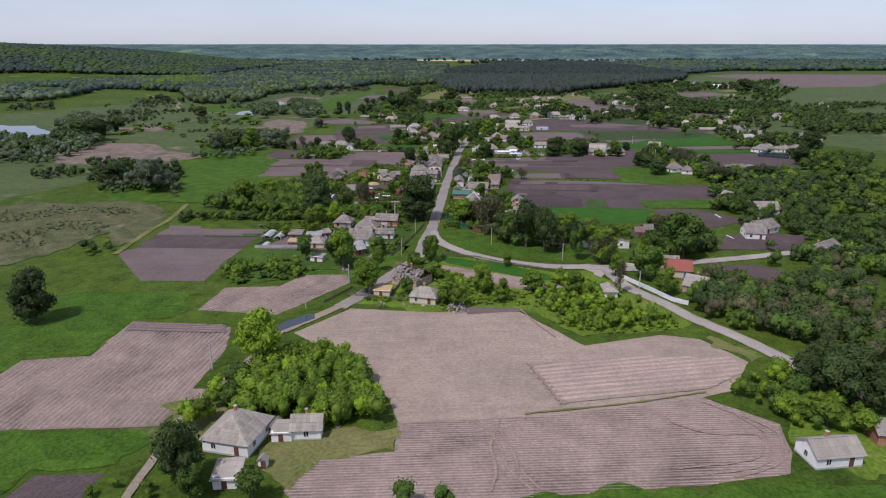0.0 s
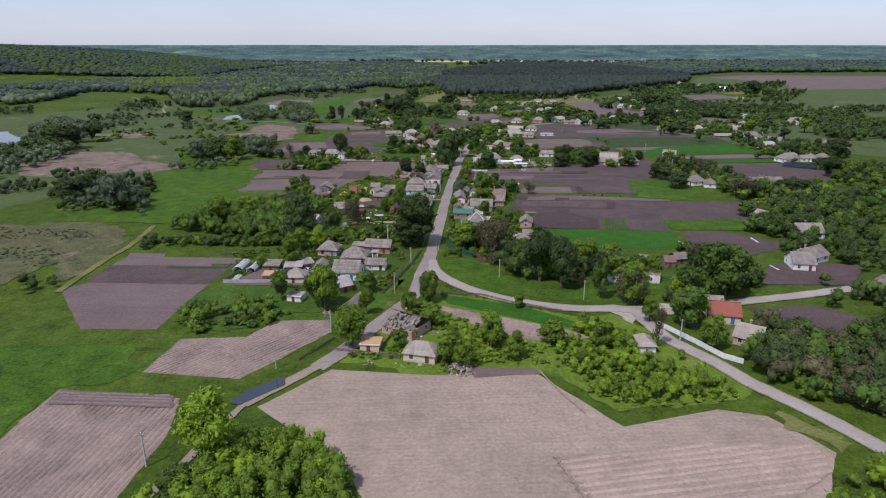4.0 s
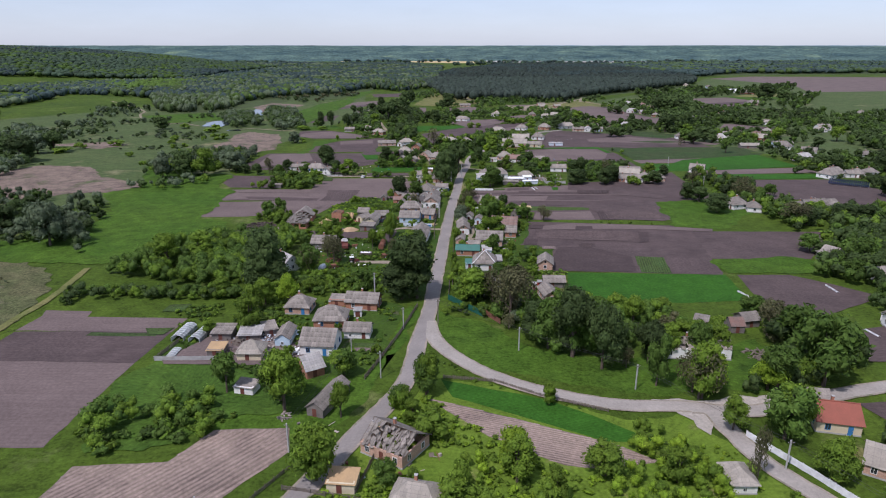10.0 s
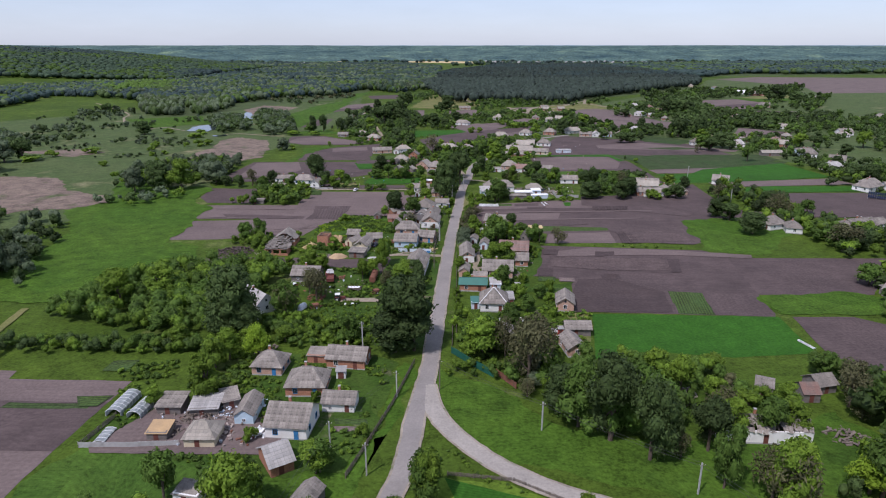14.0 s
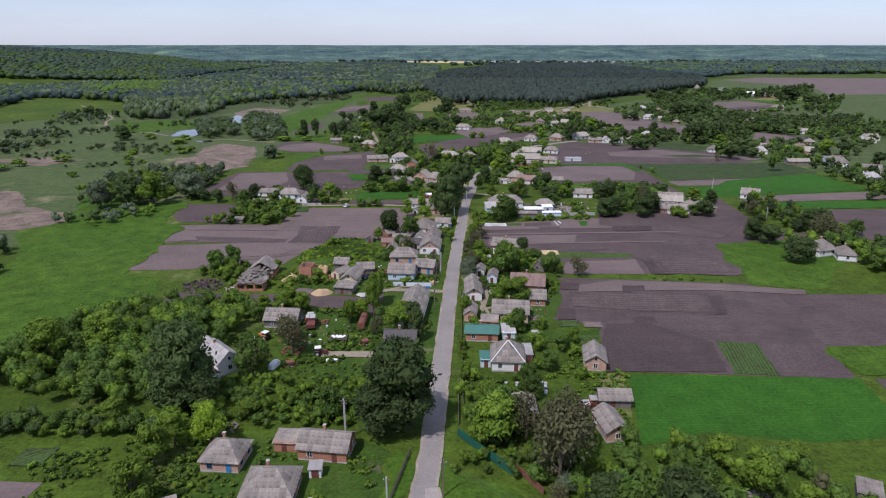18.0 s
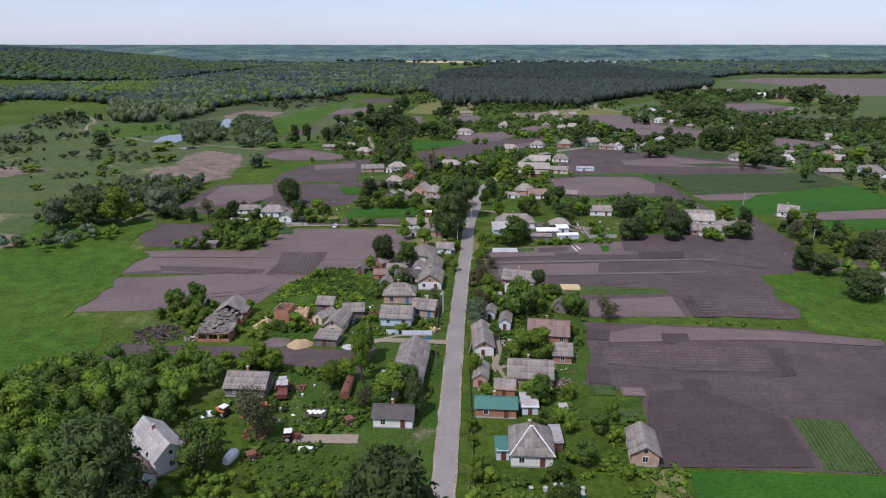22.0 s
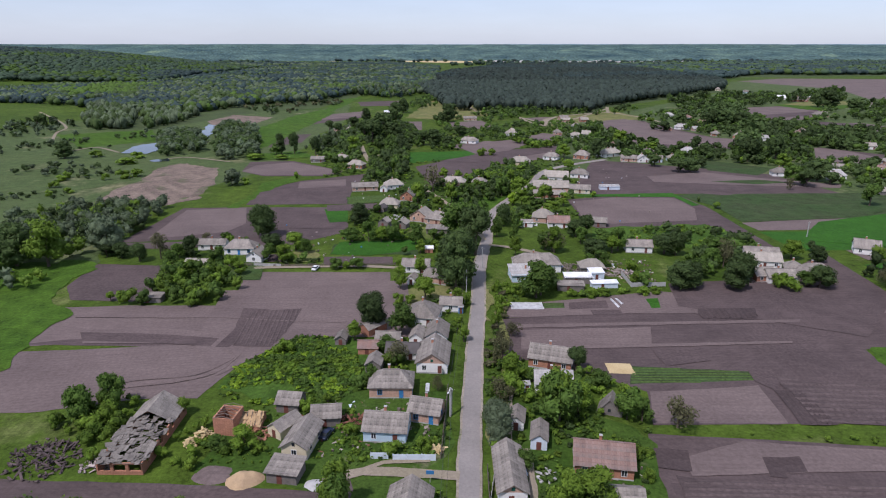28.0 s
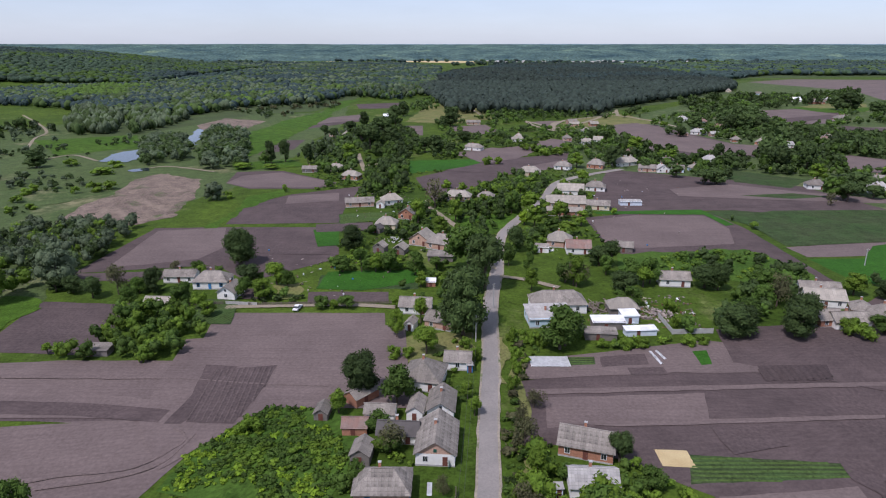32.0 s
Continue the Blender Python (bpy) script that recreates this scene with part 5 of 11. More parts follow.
field('soil_mid', 0, [(153.5, 496.3), (229.6, 508.7), (235.7, 492.8), (183.6, 486.9), (154.8, 484.9)])
field('crop', 0, [(149.4, 479.4), (183.6, 486.9), (232.6, 487.1), (227.5, 474.4), (159.2, 468.9)])
field('soil_dark', 0, [(179.3, 469.0), (225.6, 470.9), (243.9, 439.3), (224.1, 408.4), (199.4, 395.3), (196.2, 419.7), (166.8, 419.5)])
field('meadow', 0, [(323.2, 698.5), (336.0, 651.4), (357.4, 610.9), (373.2, 581.3), (340.4, 535.4), (314.6, 544.7), (267.7, 544.6), (289.5, 627.0)])
field('soil_dark', 0, [(143.2, 492.4), (115.9, 470.4), (94.1, 463.5), (73.5, 460.1), (70.3, 441.3), (114.2, 420.5), (140.5, 449.3)])
field('grass_light', 0, [(104.7, 323.1), (129.5, 328.2), (143.1, 321.4), (142.1, 308.5), (121.5, 307.1), (102.5, 309.4)])
field('soil_dark', 0, [(120.4, 263.8), (136.0, 268.9), (154.3, 264.1), (140.0, 245.2), (110.5, 244.9)])
field('grass_light', 0, [(-178.8, 341.0), (-143.5, 353.9), (-119.1, 378.0), (-91.4, 358.8), (-101.0, 333.8), (-119.1, 315.9), (-163.6, 318.9)])
field('grass_light', 0, [(-153.8, 412.4), (-153.0, 469.1), (-123.4, 472.8), (-124.0, 419.1), (-122.5, 400.2), (-120.1, 368.0), (-131.0, 358.5)])
field('soil_mid', 0, [(-71.0, 452.9), (-12.7, 463.0), (-9.0, 419.8), (-40.3, 419.6), (-54.3, 398.3), (-66.3, 415.5)])
field('weeds', 0, [(-62.3, 205.2), (-67.1, 217.1), (-60.3, 234.5), (-55.5, 240.6), (-37.8, 234.7), (-23.7, 221.2), (-40.6, 217.4), (-48.8, 206.3)])
field('rank', 0, [(-218.5, 297.1), (-200.4, 313.0), (-171.9, 311.2), (-141.8, 305.3), (-131.2, 291.5), (-134.9, 259.4), (-140.9, 233.5), (-155.7, 215.1)])
field('soil_mid', 0, [(45.4, 367.5), (59.3, 373.0), (92.3, 369.5), (118.4, 364.3), (116.9, 360.3), (86.8, 364.2), (45.6, 362.4)])
field('soil_wet', 0, [(48.7, 338.0), (60.4, 338.5), (73.7, 326.6), (71.3, 310.5), (42.4, 310.4), (43.5, 322.8)])
field('soil_wet', 0, [(60.7, 367.6), (67.9, 368.3), (67.2, 363.5), (60.5, 363.1)])
field('soil_wet', 0, [(85.0, 358.9), (89.7, 359.6), (85.8, 345.1), (82.0, 344.3)])
field('soil_wet', 0, [(57.2, 342.1), (63.4, 342.9), (63.3, 338.5), (56.9, 337.7)])
field('soil_mid', 0, [(18.3, 428.0), (101.9, 432.0), (100.5, 429.9), (51.8, 427.7), (19.3, 425.5)])
field('soil_mid', 0, [(21.3, 414.4), (92.7, 418.0), (91.7, 416.5), (35.2, 413.2)])
field('soil_dark', 0, [(53.8, 413.1), (64.4, 413.6), (66.8, 406.8), (54.5, 404.1), (53.7, 408.6)])
field('soil_dark', 0, [(73.4, 403.0), (79.5, 402.5), (78.8, 396.7), (75.8, 392.2), (72.8, 396.7)])
field('soil_mid', 0, [(-101.1, 423.6), (-78.9, 424.9), (-59.6, 421.5), (-59.3, 414.9), (-73.9, 415.5), (-95.5, 415.3)])
field('soil_dark', 0, [(-100.0, 422.0), (-80.8, 421.4), (-60.9, 418.6), (-61.2, 413.9), (-80.4, 416.3), (-96.5, 416.8)])
field('soil_dark', 0, [(-60.3, 438.8), (-52.4, 438.2), (-50.8, 425.1), (-56.4, 413.5), (-59.9, 413.5), (-58.5, 425.1)])
field('crop_dark', 35, [(-78.7, 273.7), (-78.1, 278.8), (-71.8, 279.3), (-72.5, 273.3)], rows=0.9)
field('crop_dark', 5, [(-78.0, 262.1), (-69.9, 262.5), (-71.2, 258.1), (-75.1, 257.8)], rows=0.8)
field('grass_light', 0, [(-196.5, 522.4), (-110.4, 435.1), (-107.1, 370.4), (-125.7, 322.7), (-149.5, 350.5), (-160.7, 434.6)])
field('dry', 0, [(-51.5, 131.9), (-44.8, 133.8), (-28.2, 123.8), (-29.9, 118.1), (-43.1, 120.6)])

field('soil', 11, [(28.0, 152.6), (58.2, 157.2), (80.5, 157.0), (79.0, 149.2), (68.0, 141.5), (33.6, 134.6)], rows=1.9)
field('soil_mid', -2, [(-80, 175.0), (-53.4, 173.0), (-51.3, 168.0), (-80, 169.0)], rows=1.3)
field('soil_dark', -2, [(42.5, 362.6), (44.7, 361.9), (84.0, 359.0), (83.0, 346.1), (62.0, 347.0), (41.4, 350.5)], rows=1.5)
field('soil_dark', -3, [(78.1, 398.1), (100.7, 395.9), (104.4, 378.8), (101.6, 377.2), (77.4, 380.2)], rows=2.2)
field('soil_mid', 0, [(154.3, 914.8), (188.2, 945.6), (198.7, 891.6), (204.5, 865.5), (220.7, 819.2), (232.8, 779.2), (220.2, 749.8), (189.9, 749.6), (172.3, 766.7), (151.7, 766.6), (144.8, 791.4), (146.5, 826.0)])
field('soil_mid', 0, [(359.4, 1064.8), (390.8, 1079.8), (426.6, 1087.6), (435.2, 1044.1), (437.6, 1023.9), (410.3, 986.4), (376.1, 968.7), (329.8, 936.0), (326.7, 968.4)])
field('soil_dark', 0, [(344.4, 980.1), (427.6, 1023.9), (416.8, 992.4), (346.7, 946.6)])
field('grass_light', 0, [(425.8, 1065.2), (467.4, 1103.5), (523.4, 1111.9), (487.9, 1058.4), (442.1, 1044.1)])
field('dry', 0, [(442.7, 1119.5), (512.5, 1172.5), (554.4, 1163.5), (523.4, 1111.9), (455.9, 1095.6)])
field('soil_dark', 0, [(358.8, 892.6), (380.2, 921.1), (408.7, 902.1), (417.9, 875.3), (401.5, 850.4), (368.8, 854.2)])
field('soil_mid', 0, [(280.6, 750.2), (296.8, 734.2), (299.8, 709.5), (273.4, 682.8), (250.1, 691.2)])
field('dry', 0, [(149.0, 973.0), (173.0, 996.9), (192.3, 997.1), (204.7, 951.1), (157.7, 929.8)])
field('soil_mid', 0, [(8.2, 899.6), (34.9, 929.0), (46.1, 881.7), (26.0, 856.1)])
field('soil_mid', 0, [(68.9, 800.8), (85.4, 833.0), (100.5, 818.4), (90.0, 784.6), (71.6, 784.5)])
field('soil_mid', 0, [(4.3, 748.5), (32.3, 784.3), (58.7, 772.0), (56.1, 748.8), (37.2, 727.4)])
field('soil_mid', 0, [(78.1, 950.3), (103.8, 961.4), (119.1, 961.5), (99.8, 909.7)])
field('soil_dark', 0, [(-3.8, 691.8), (28.7, 722.3), (69.1, 748.9), (92.7, 760.4), (81.5, 732.8), (60.5, 715.2), (30.0, 681.3)])

field('soil_mid', -3, [(42.5, 339.5), (47.5, 339.1), (47.3, 335.4), (41.9, 335.7)], rows=0.8)
field('crop_dark', -2, [(36.3, 340.1), (41.4, 339.9), (40.5, 335.9), (35.4, 336.0)], rows=0.7)
field('yard', 0, [(34.5, 335.3), (46.6, 334.8), (44.6, 326.0), (32.7, 325.9)])
field('crop_dark', 4, [(40.0, 329.7), (44.5, 329.7), (44.1, 327.1), (39.7, 327.0)], rows=0.8)
field('yard', 0, [(-21.8, 262.1), (-11.0, 261.0), (-9.2, 248.2), (-18.0, 247.7)])
field('crop_dark', 10, [(-20.5, 259.1), (-13.5, 258.7), (-13.2, 256.2), (-19.9, 256.6)], rows=0.6)
field('crop_dark', 10, [(-18.8, 253.8), (-11.9, 253.4), (-11.5, 251.4), (-18.4, 251.7)], rows=0.6)
field('soil_mid', 8, [(-18.6, 250.9), (-12.7, 250.7), (-12.5, 249.0), (-18.0, 248.9)], rows=0.7)
field('crop_dark', 62, [(-77.5, 481.2), (-64.8, 480.3), (-62.2, 462.7), (-74.7, 463.0)], rows=1.1)
field('soil_wet', 62, [(-67.4, 490.0), (-57.9, 490.1), (-57.4, 481.3), (-66.2, 481.3)], rows=1.2)
field('soil_wet', -4, [(60.9, 367.9), (63.9, 367.9), (62.4, 361.7), (59.5, 362.1)])
field('soil_wet', -4, [(40.7, 370.8), (47.4, 370.0), (46.0, 363.6), (40.0, 364.8)])
field('soil_wet', 0, [(36.8, 349.4), (42.0, 348.7), (40.7, 340.7), (35.5, 340.7)])
field('soil_wet', -4, [(58.7, 343.4), (62.9, 342.8), (61.4, 337.1), (57.6, 337.7)], rows=0.8)
field('dry', 88, [(13.7, 456.5), (16.3, 456.5), (14.0, 431.4), (11.9, 431.3)])

field('soil_dark', 94, [(-55.5, 414.1), (-57.2, 436.6), (-42.6, 438.7), (-43.5, 424.7), (-45.3, 413.2)], rows=1.3)
field('soil_wet', 84, [(75.1, 439.5), (92.7, 440.1), (90.1, 432.6), (73.7, 432.0)], rows=1.6)
field('soil_wet', -95, [(75.3, 392.5), (81.1, 392.5), (81.8, 378.8), (74.0, 378.7)], rows=1.1)
field('apron', 0, [(50.5, 225.7), (55.2, 226.4), (61.3, 225.9), (67.3, 226.6), (72.7, 227.0), (77.9, 227.3), (83.5, 227.2), (92.4, 228.9), (87.3, 221.2), (79.4, 220.1), (71.9, 221.9), (66.5, 220.9), (62.3, 217.1), (60.4, 212.4), (58.8, 214.4), (58.6, 218.0), (56.1, 219.4), (52.8, 221.7), (50.4, 223.7)])
field('soil_mid', 0, [(-65.1, 243.1), (-58.4, 256.9), (-42.2, 258.9), (-28.2, 248.1), (-29.0, 241.2), (-63.9, 241.3)])

# ---- roads ----
road('road_shoulder', 4.75, [(-24.3, 186.4), (-20.3, 193.1), (-11.9, 213.1), (-3.9, 232.9), (-1.8, 255.8), (0.4, 275.2), (1.6, 300.9), (3.1, 330.1), (4.1, 352.0), (5.6, 380.0), (6.7, 396.3), (7.8, 414.3), (8.7, 425.5), (9.8, 438.6), (10.7, 454.2), (11.9, 473.2), (13.6, 489.0), (16.5, 507.7)], SHOULDER, 'sandy shoulder of the village road with grass tufts')
road('road_shoulder', 4.70, [(0.1, 267.7), (3.0, 254.6), (10.8, 242.5), (20.3, 234.0), (31.1, 228.1), (44.4, 224.2), (61.2, 223.2), (63.4, 215.9), (66.2, 203.5), (73.8, 190.4), (77.8, 181.2), (87.3, 166.0), (98.1, 144.2), (104.5, 136.5), (113.1, 123.5)], SHOULDER, 'sandy shoulder of the village road with grass tufts')
road('road_shoulder', 4.60, [(58.5, 223.3), (71.6, 222.2), (86.8, 227.0), (102.8, 231.8), (113.9, 234.7), (137.5, 241.9)], SHOULDER, 'sandy shoulder of the village road with grass tufts')
road('road_shoulder', 4.60, [(16.4, 506.5), (20.3, 544.5), (28.6, 570.0), (47.1, 612.7), (60.9, 653.7), (83.7, 678.2), (108.9, 696.5)], SHOULDER, 'sandy shoulder of the village road with grass tufts')
road('wheel_track', 0.45, [(55.1, 130.5), (55.8, 127.4), (62.0, 123.9), (70.9, 123.7), (70.5, 120.0), (66.2, 115.5), (51.6, 112.7)], FRONT_TRACK, 'dark wheel track pressed into the ploughed soil')
road('wheel_track', 0.45, [(64.7, 135.8), (74.5, 126.7), (74.2, 120.0), (70.1, 113.9), (61.0, 110.5)], FRONT_TRACK, 'dark wheel track pressed into the ploughed soil')
road('wheel_track', 0.45, [(69.0, 133.0), (72.5, 124.7), (71.5, 119.1), (67.5, 113.8), (56.2, 111.2)], FRONT_TRACK, 'dark wheel track pressed into the ploughed soil')
road('wheel_track', 0.45, [(15.6, 127.7), (19.2, 119.0), (20.3, 112.1), (24.3, 106.0)], FRONT_TRACK, 'dark wheel track pressed into the ploughed soil')
road('wheel_track', 0.45, [(18.0, 127.7), (21.4, 119.0), (22.4, 112.2), (25.8, 106.0)], FRONT_TRACK, 'dark wheel track pressed into the ploughed soil')
road('wheel_track', 0.45, [(19.8, 127.8), (17.5, 119.0), (18.2, 112.1), (16.9, 105.8)], FRONT_TRACK, 'dark wheel track pressed into the ploughed soil')
road('wheel_track', 0.45, [(-79.1, 394.2), (-70.3, 396.6), (-59.0, 399.1), (-53.0, 408.0), (-56.9, 411.9)], TRACK, 'dark wheel track pressed into the ploughed soil')
road('wheel_track', 0.45, [(-74.1, 392.7), (-61.6, 395.9), (-54.5, 400.8), (-52.0, 409.9)], TRACK, 'dark wheel track pressed into the ploughed soil')
road('wheel_track', 0.6, [(-107.0, 432.4), (-85.3, 432.0), (-63.9, 432.1), (-47.2, 430.1), (-28.5, 428.9)], TRACK, 'dark wheel track pressed into the ploughed soil')
road('road', 3.75, [(-24.3, 186.4), (-20.3, 193.1), (-11.9, 213.1), (-3.9, 232.9), (-1.8, 255.8), (0.4, 275.2), (1.6, 300.9), (3.1, 330.1), (4.1, 352.0), (5.6, 380.0), (6.7, 396.3), (7.8, 414.3), (8.7, 425.5), (9.8, 438.6), (10.7, 454.2), (11.9, 473.2), (13.6, 489.0), (16.5, 507.7)], ASPHALT, 'worn grey asphalt village road with crumbling edges')
road('road', 3.7, [(0.1, 267.7), (3.0, 254.6), (10.8, 242.5), (20.3, 234.0), (31.1, 228.1), (44.4, 224.2), (61.2, 223.2), (63.4, 215.9), (66.2, 203.5), (73.8, 190.4), (77.8, 181.2), (87.3, 166.0), (98.1, 144.2), (104.5, 136.5), (113.1, 123.5)], PALE_ROAD, 'worn pale asphalt village road with crumbling edges')
road('road', 3.6, [(58.5, 223.3), (71.6, 222.2), (86.8, 227.0), (102.8, 231.8), (113.9, 234.7), (137.5, 241.9)], PALE_ROAD, 'worn pale asphalt village road with crumbling edges')
road('track', 3.0, [(-22.3, 189.5), (-29.6, 179.4), (-36.8, 169.5)], DIRT, 'pale dirt track through the grass')
road('track', 1.7, [(-36.8, 169.5), (-40.8, 152.6), (-44.2, 139.1), (-46.4, 128.7), (-46.3, 110.9), (-46.2, 102.9), (-44.3, 92.8)], DIRT, 'pale dirt track through the grass')
road('track', 2.4, [(-116.7, 233.9), (-117.7, 252.0), (-118.3, 267.8), (-117.6, 284.1), (-121.3, 311.3)], SOIL['dry'], 'pale dirt track through the grass')
road('road', 3.6, [(16.4, 506.5), (20.3, 544.5), (28.6, 570.0), (47.1, 612.7), (60.9, 653.7), (83.7, 678.2), (108.9, 696.5)], ASPHALT, 'worn grey asphalt village road with crumbling edges')
road('track', 2.6, [(16.2, 508.8), (7.9, 548.4), (2.3, 565.4), (-6.8, 589.8), (-12.7, 604.2)], DIRT, 'pale dirt track through the grass')
road('track', 2.6, [(2.9, 362.0), (-5.0, 362.7), (-15.2, 363.1), (-22.2, 359.6)], DIRT, 'pale dirt track through the grass')
road('track', 2.4, [(-67.5, 474.9), (-33.8, 476.8), (-16.5, 475.2)], DIRT, 'pale dirt track through the grass')
road('track', 3.0, [(-15.2, 318.8), (-28.1, 318.7)], DIRT, 'pale dirt track through the grass')
road('track', 4.0, [(195.6, 1054.7), (111.0, 911.5), (78.7, 958.0)], DIRT, 'pale dirt track through the grass')
road('track', 2.5, [(-320.0, 777.5), (-347.8, 831.7), (-359.8, 867.2), (-401.6, 925.2), (-474.8, 1013.1)], DIRT, 'pale dirt track through the grass')
road('track', 2.2, [(-238.4, 724.2), (-267.4, 746.9), (-277.1, 733.0)], DIRT, 'pale dirt track through the grass')
road('track', 2.2, [(-193.5, 695.8), (-180.6, 703.6), (-145.3, 686.6)], DIRT, 'pale dirt track through the grass')
road('lane', 3.0, [(-65.8, 757.0), (-58.9, 720.2), (-52.3, 688.6)], DIRT, 'pale dirt track through the grass')
road('lane', 2.6, [(9.2, 1240.9), (22.9, 1142.1), (35.3, 1017.9)], DIRT, 'pale dirt track through the grass')
road('lane', 4.0, [(96.9, 907.2), (105.3, 943.3), (120.1, 963.0)], DIRT, 'pale dirt track through the grass')
road('lane', 2.6, [(17.0, 502.0), (24.4, 499.3), (35.4, 491.6)], DIRT, 'pale dirt track through the grass')
road('lane', 2.4, [(-55.4, 696.1), (-50.0, 711.9), (-35.5, 716.0)], DIRT, 'pale dirt track through the grass')
road('lane', 1.4, [(16.1, 370.2), (15.7, 355.6), (13.9, 347.9), (18.7, 350.7)], DIRT, 'pale dirt track through the grass')
road('lane', 0.9, [(13.6, 356.5), (16.8, 340.9), (21.4, 328.6)], DIRT, 'pale dirt track through the grass')
road('lane', 1.2, [(-16.1, 363.0), (-11.4, 365.8), (-2.6, 366.5)], DIRT, 'pale dirt track through the grass')
road('lane', 0.8, [(9.8, 337.1), (12.1, 363.1), (15.6, 396.5)], DIRT, 'pale dirt track through the grass')


road('wheel_track', 0.28, [(27.8, 152.3), (29.2, 151.2), (28.4, 150.0), (29.8, 148.9), (29.1, 147.8), (30.5, 146.6), (29.7, 145.5), (31.2, 144.3), (30.4, 143.2), (31.8, 142.1), (31.1, 140.9), (32.5, 139.8), (31.7, 138.7), (33.2, 137.5), (32.4, 136.4), (33.8, 135.2), (33.1, 134.1)], FRONT_TRACK, 'dark turning marks pressed into the ploughed soil')
road('wheel_track', 0.28, [(28.6, 152.3), (30.1, 151.2), (29.3, 150.0), (30.7, 148.9), (30.0, 147.8), (31.4, 146.6), (30.6, 145.5), (32.1, 144.3), (31.3, 143.2), (32.7, 142.1), (32.0, 140.9), (33.4, 139.8), (32.6, 138.7), (34.1, 137.5), (33.3, 136.4), (34.7, 135.2), (34.0, 134.1)], FRONT_TRACK, 'dark turning marks pressed into the ploughed soil')
road('wheel_track', 0.4, [(29.6, 186.0), (32.8, 176.8), (37.0, 167.6)], FRONT_TRACK, 'dark wheel track pressed into the ploughed soil')
road('track', 0.5, [(25.2, 130.2), (36.2, 132.5), (48.1, 134.8), (66.8, 139.9)], SOIL["dry"], 'pale strip of dry grass between two fields')
road('lane', 4.0, [(78.1, 961.3), (83.4, 919.3), (96.8, 882.0)], DIRT, 'pale dirt track through the grass')
road('lane', 4.0, [(120.0, 967.1), (103.9, 929.5), (96.5, 891.0)], DIRT, 'pale dirt track through the grass')
road('lane', 4.0, [(131.3, 978.7), (182.4, 1009.5), (204.9, 973.4), (219.1, 910.4)], DIRT, 'pale dirt track through the grass')
road('lane', 4.0, [(201.6, 1078.6), (186.3, 1009.5)], DIRT, 'pale dirt track through the grass')
road('lane', 3.5, [(20.1, 1100.7), (33.7, 1041.6)], DIRT, 'pale dirt track through the grass')

# ---- yard things and vehicles ----
def heap(x, y, r, h, material, name, label):
    """A rounded heap with an uneven outline."""
    bm = bmesh.new()
    rings, n = 6, 18
    grid = []
    for j in range(rings + 1):
        t = j / rings
        row = []
        for i in range(n):
            a = 6.2832 * i / n
            k = 1 + 0.28 * noise.noise((math.cos(a) * 1.3 + x, math.sin(a) * 1.3 + y, 0.5))
            z = h * (1 - t * t) * (1 + 0.4 * noise.noise((math.cos(a) * t * 2 + x, math.sin(a) * t * 2, y)))
            row.append(bm.verts.new((math.cos(a) * r * t * k * 1.25, math.sin(a) * r * t * k, max(0, z) - (0.05 if j == rings else 0))))
            if j == 0:
                row = row * n
                break
        grid.append(row)
    for j in range(rings):
        for i in range(n):
            a, b, c, d = grid[j][i], grid[j][(i + 1) % n], grid[j + 1][(i + 1) % n], grid[j + 1][i]
            bm.faces.new((a, d, c) if j == 0 else (a, d, c, b))
    ob = mesh_ob(name, bm, material)
    ob.location = (x, y, 0)
    return tagged(ob, label, "heap", kind="stuff")


def rubble(x, y, r, h, name, label, n=80, material=None):
    """A heap of broken pieces and boards."""
    rng = random.Random(int(x * 11 + y))
    bm = bmesh.new()
    for _ in range(n):
        d = r * math.sqrt(rng.random())
        a = rng.uniform(0, 6.283)
        z = h * (1 - (d / r) ** 1.5) * rng.uniform(0.2, 1)
        s = rng.uniform(0.15, 0.5)
        L = s * rng.choice((1, 1, 1.4, 3.0, 5.0))
        m = pose(d * math.cos(a), d * math.sin(a), z + 0.12, rng.uniform(-35, 35), rng.uniform(-35, 35), rng.uniform(0, 180))
        bmesh.ops.create_cube(bm, size=1, matrix=m @ Matrix.Diagonal((L, s, s * rng.uniform(.25, .8), 1)))
    ob = mesh_ob(name, bm, material or RUBBLE)
    ob.location = (x, y, 0)
    return tagged(ob, label, "heap", kind="stuff")


def frame_of(ax, ay, bx, by, cx, cy):
    """Width, depth and pose of a footprint from its front corners and a back corner."""
    w, d = math.hypot(bx - ax, by - ay), math.hypot(cx - bx, cy - by)
    return w, d, pose(ax, ay, 0, 0, 0, math.degrees(math.atan2(by - ay, bx - ax)))


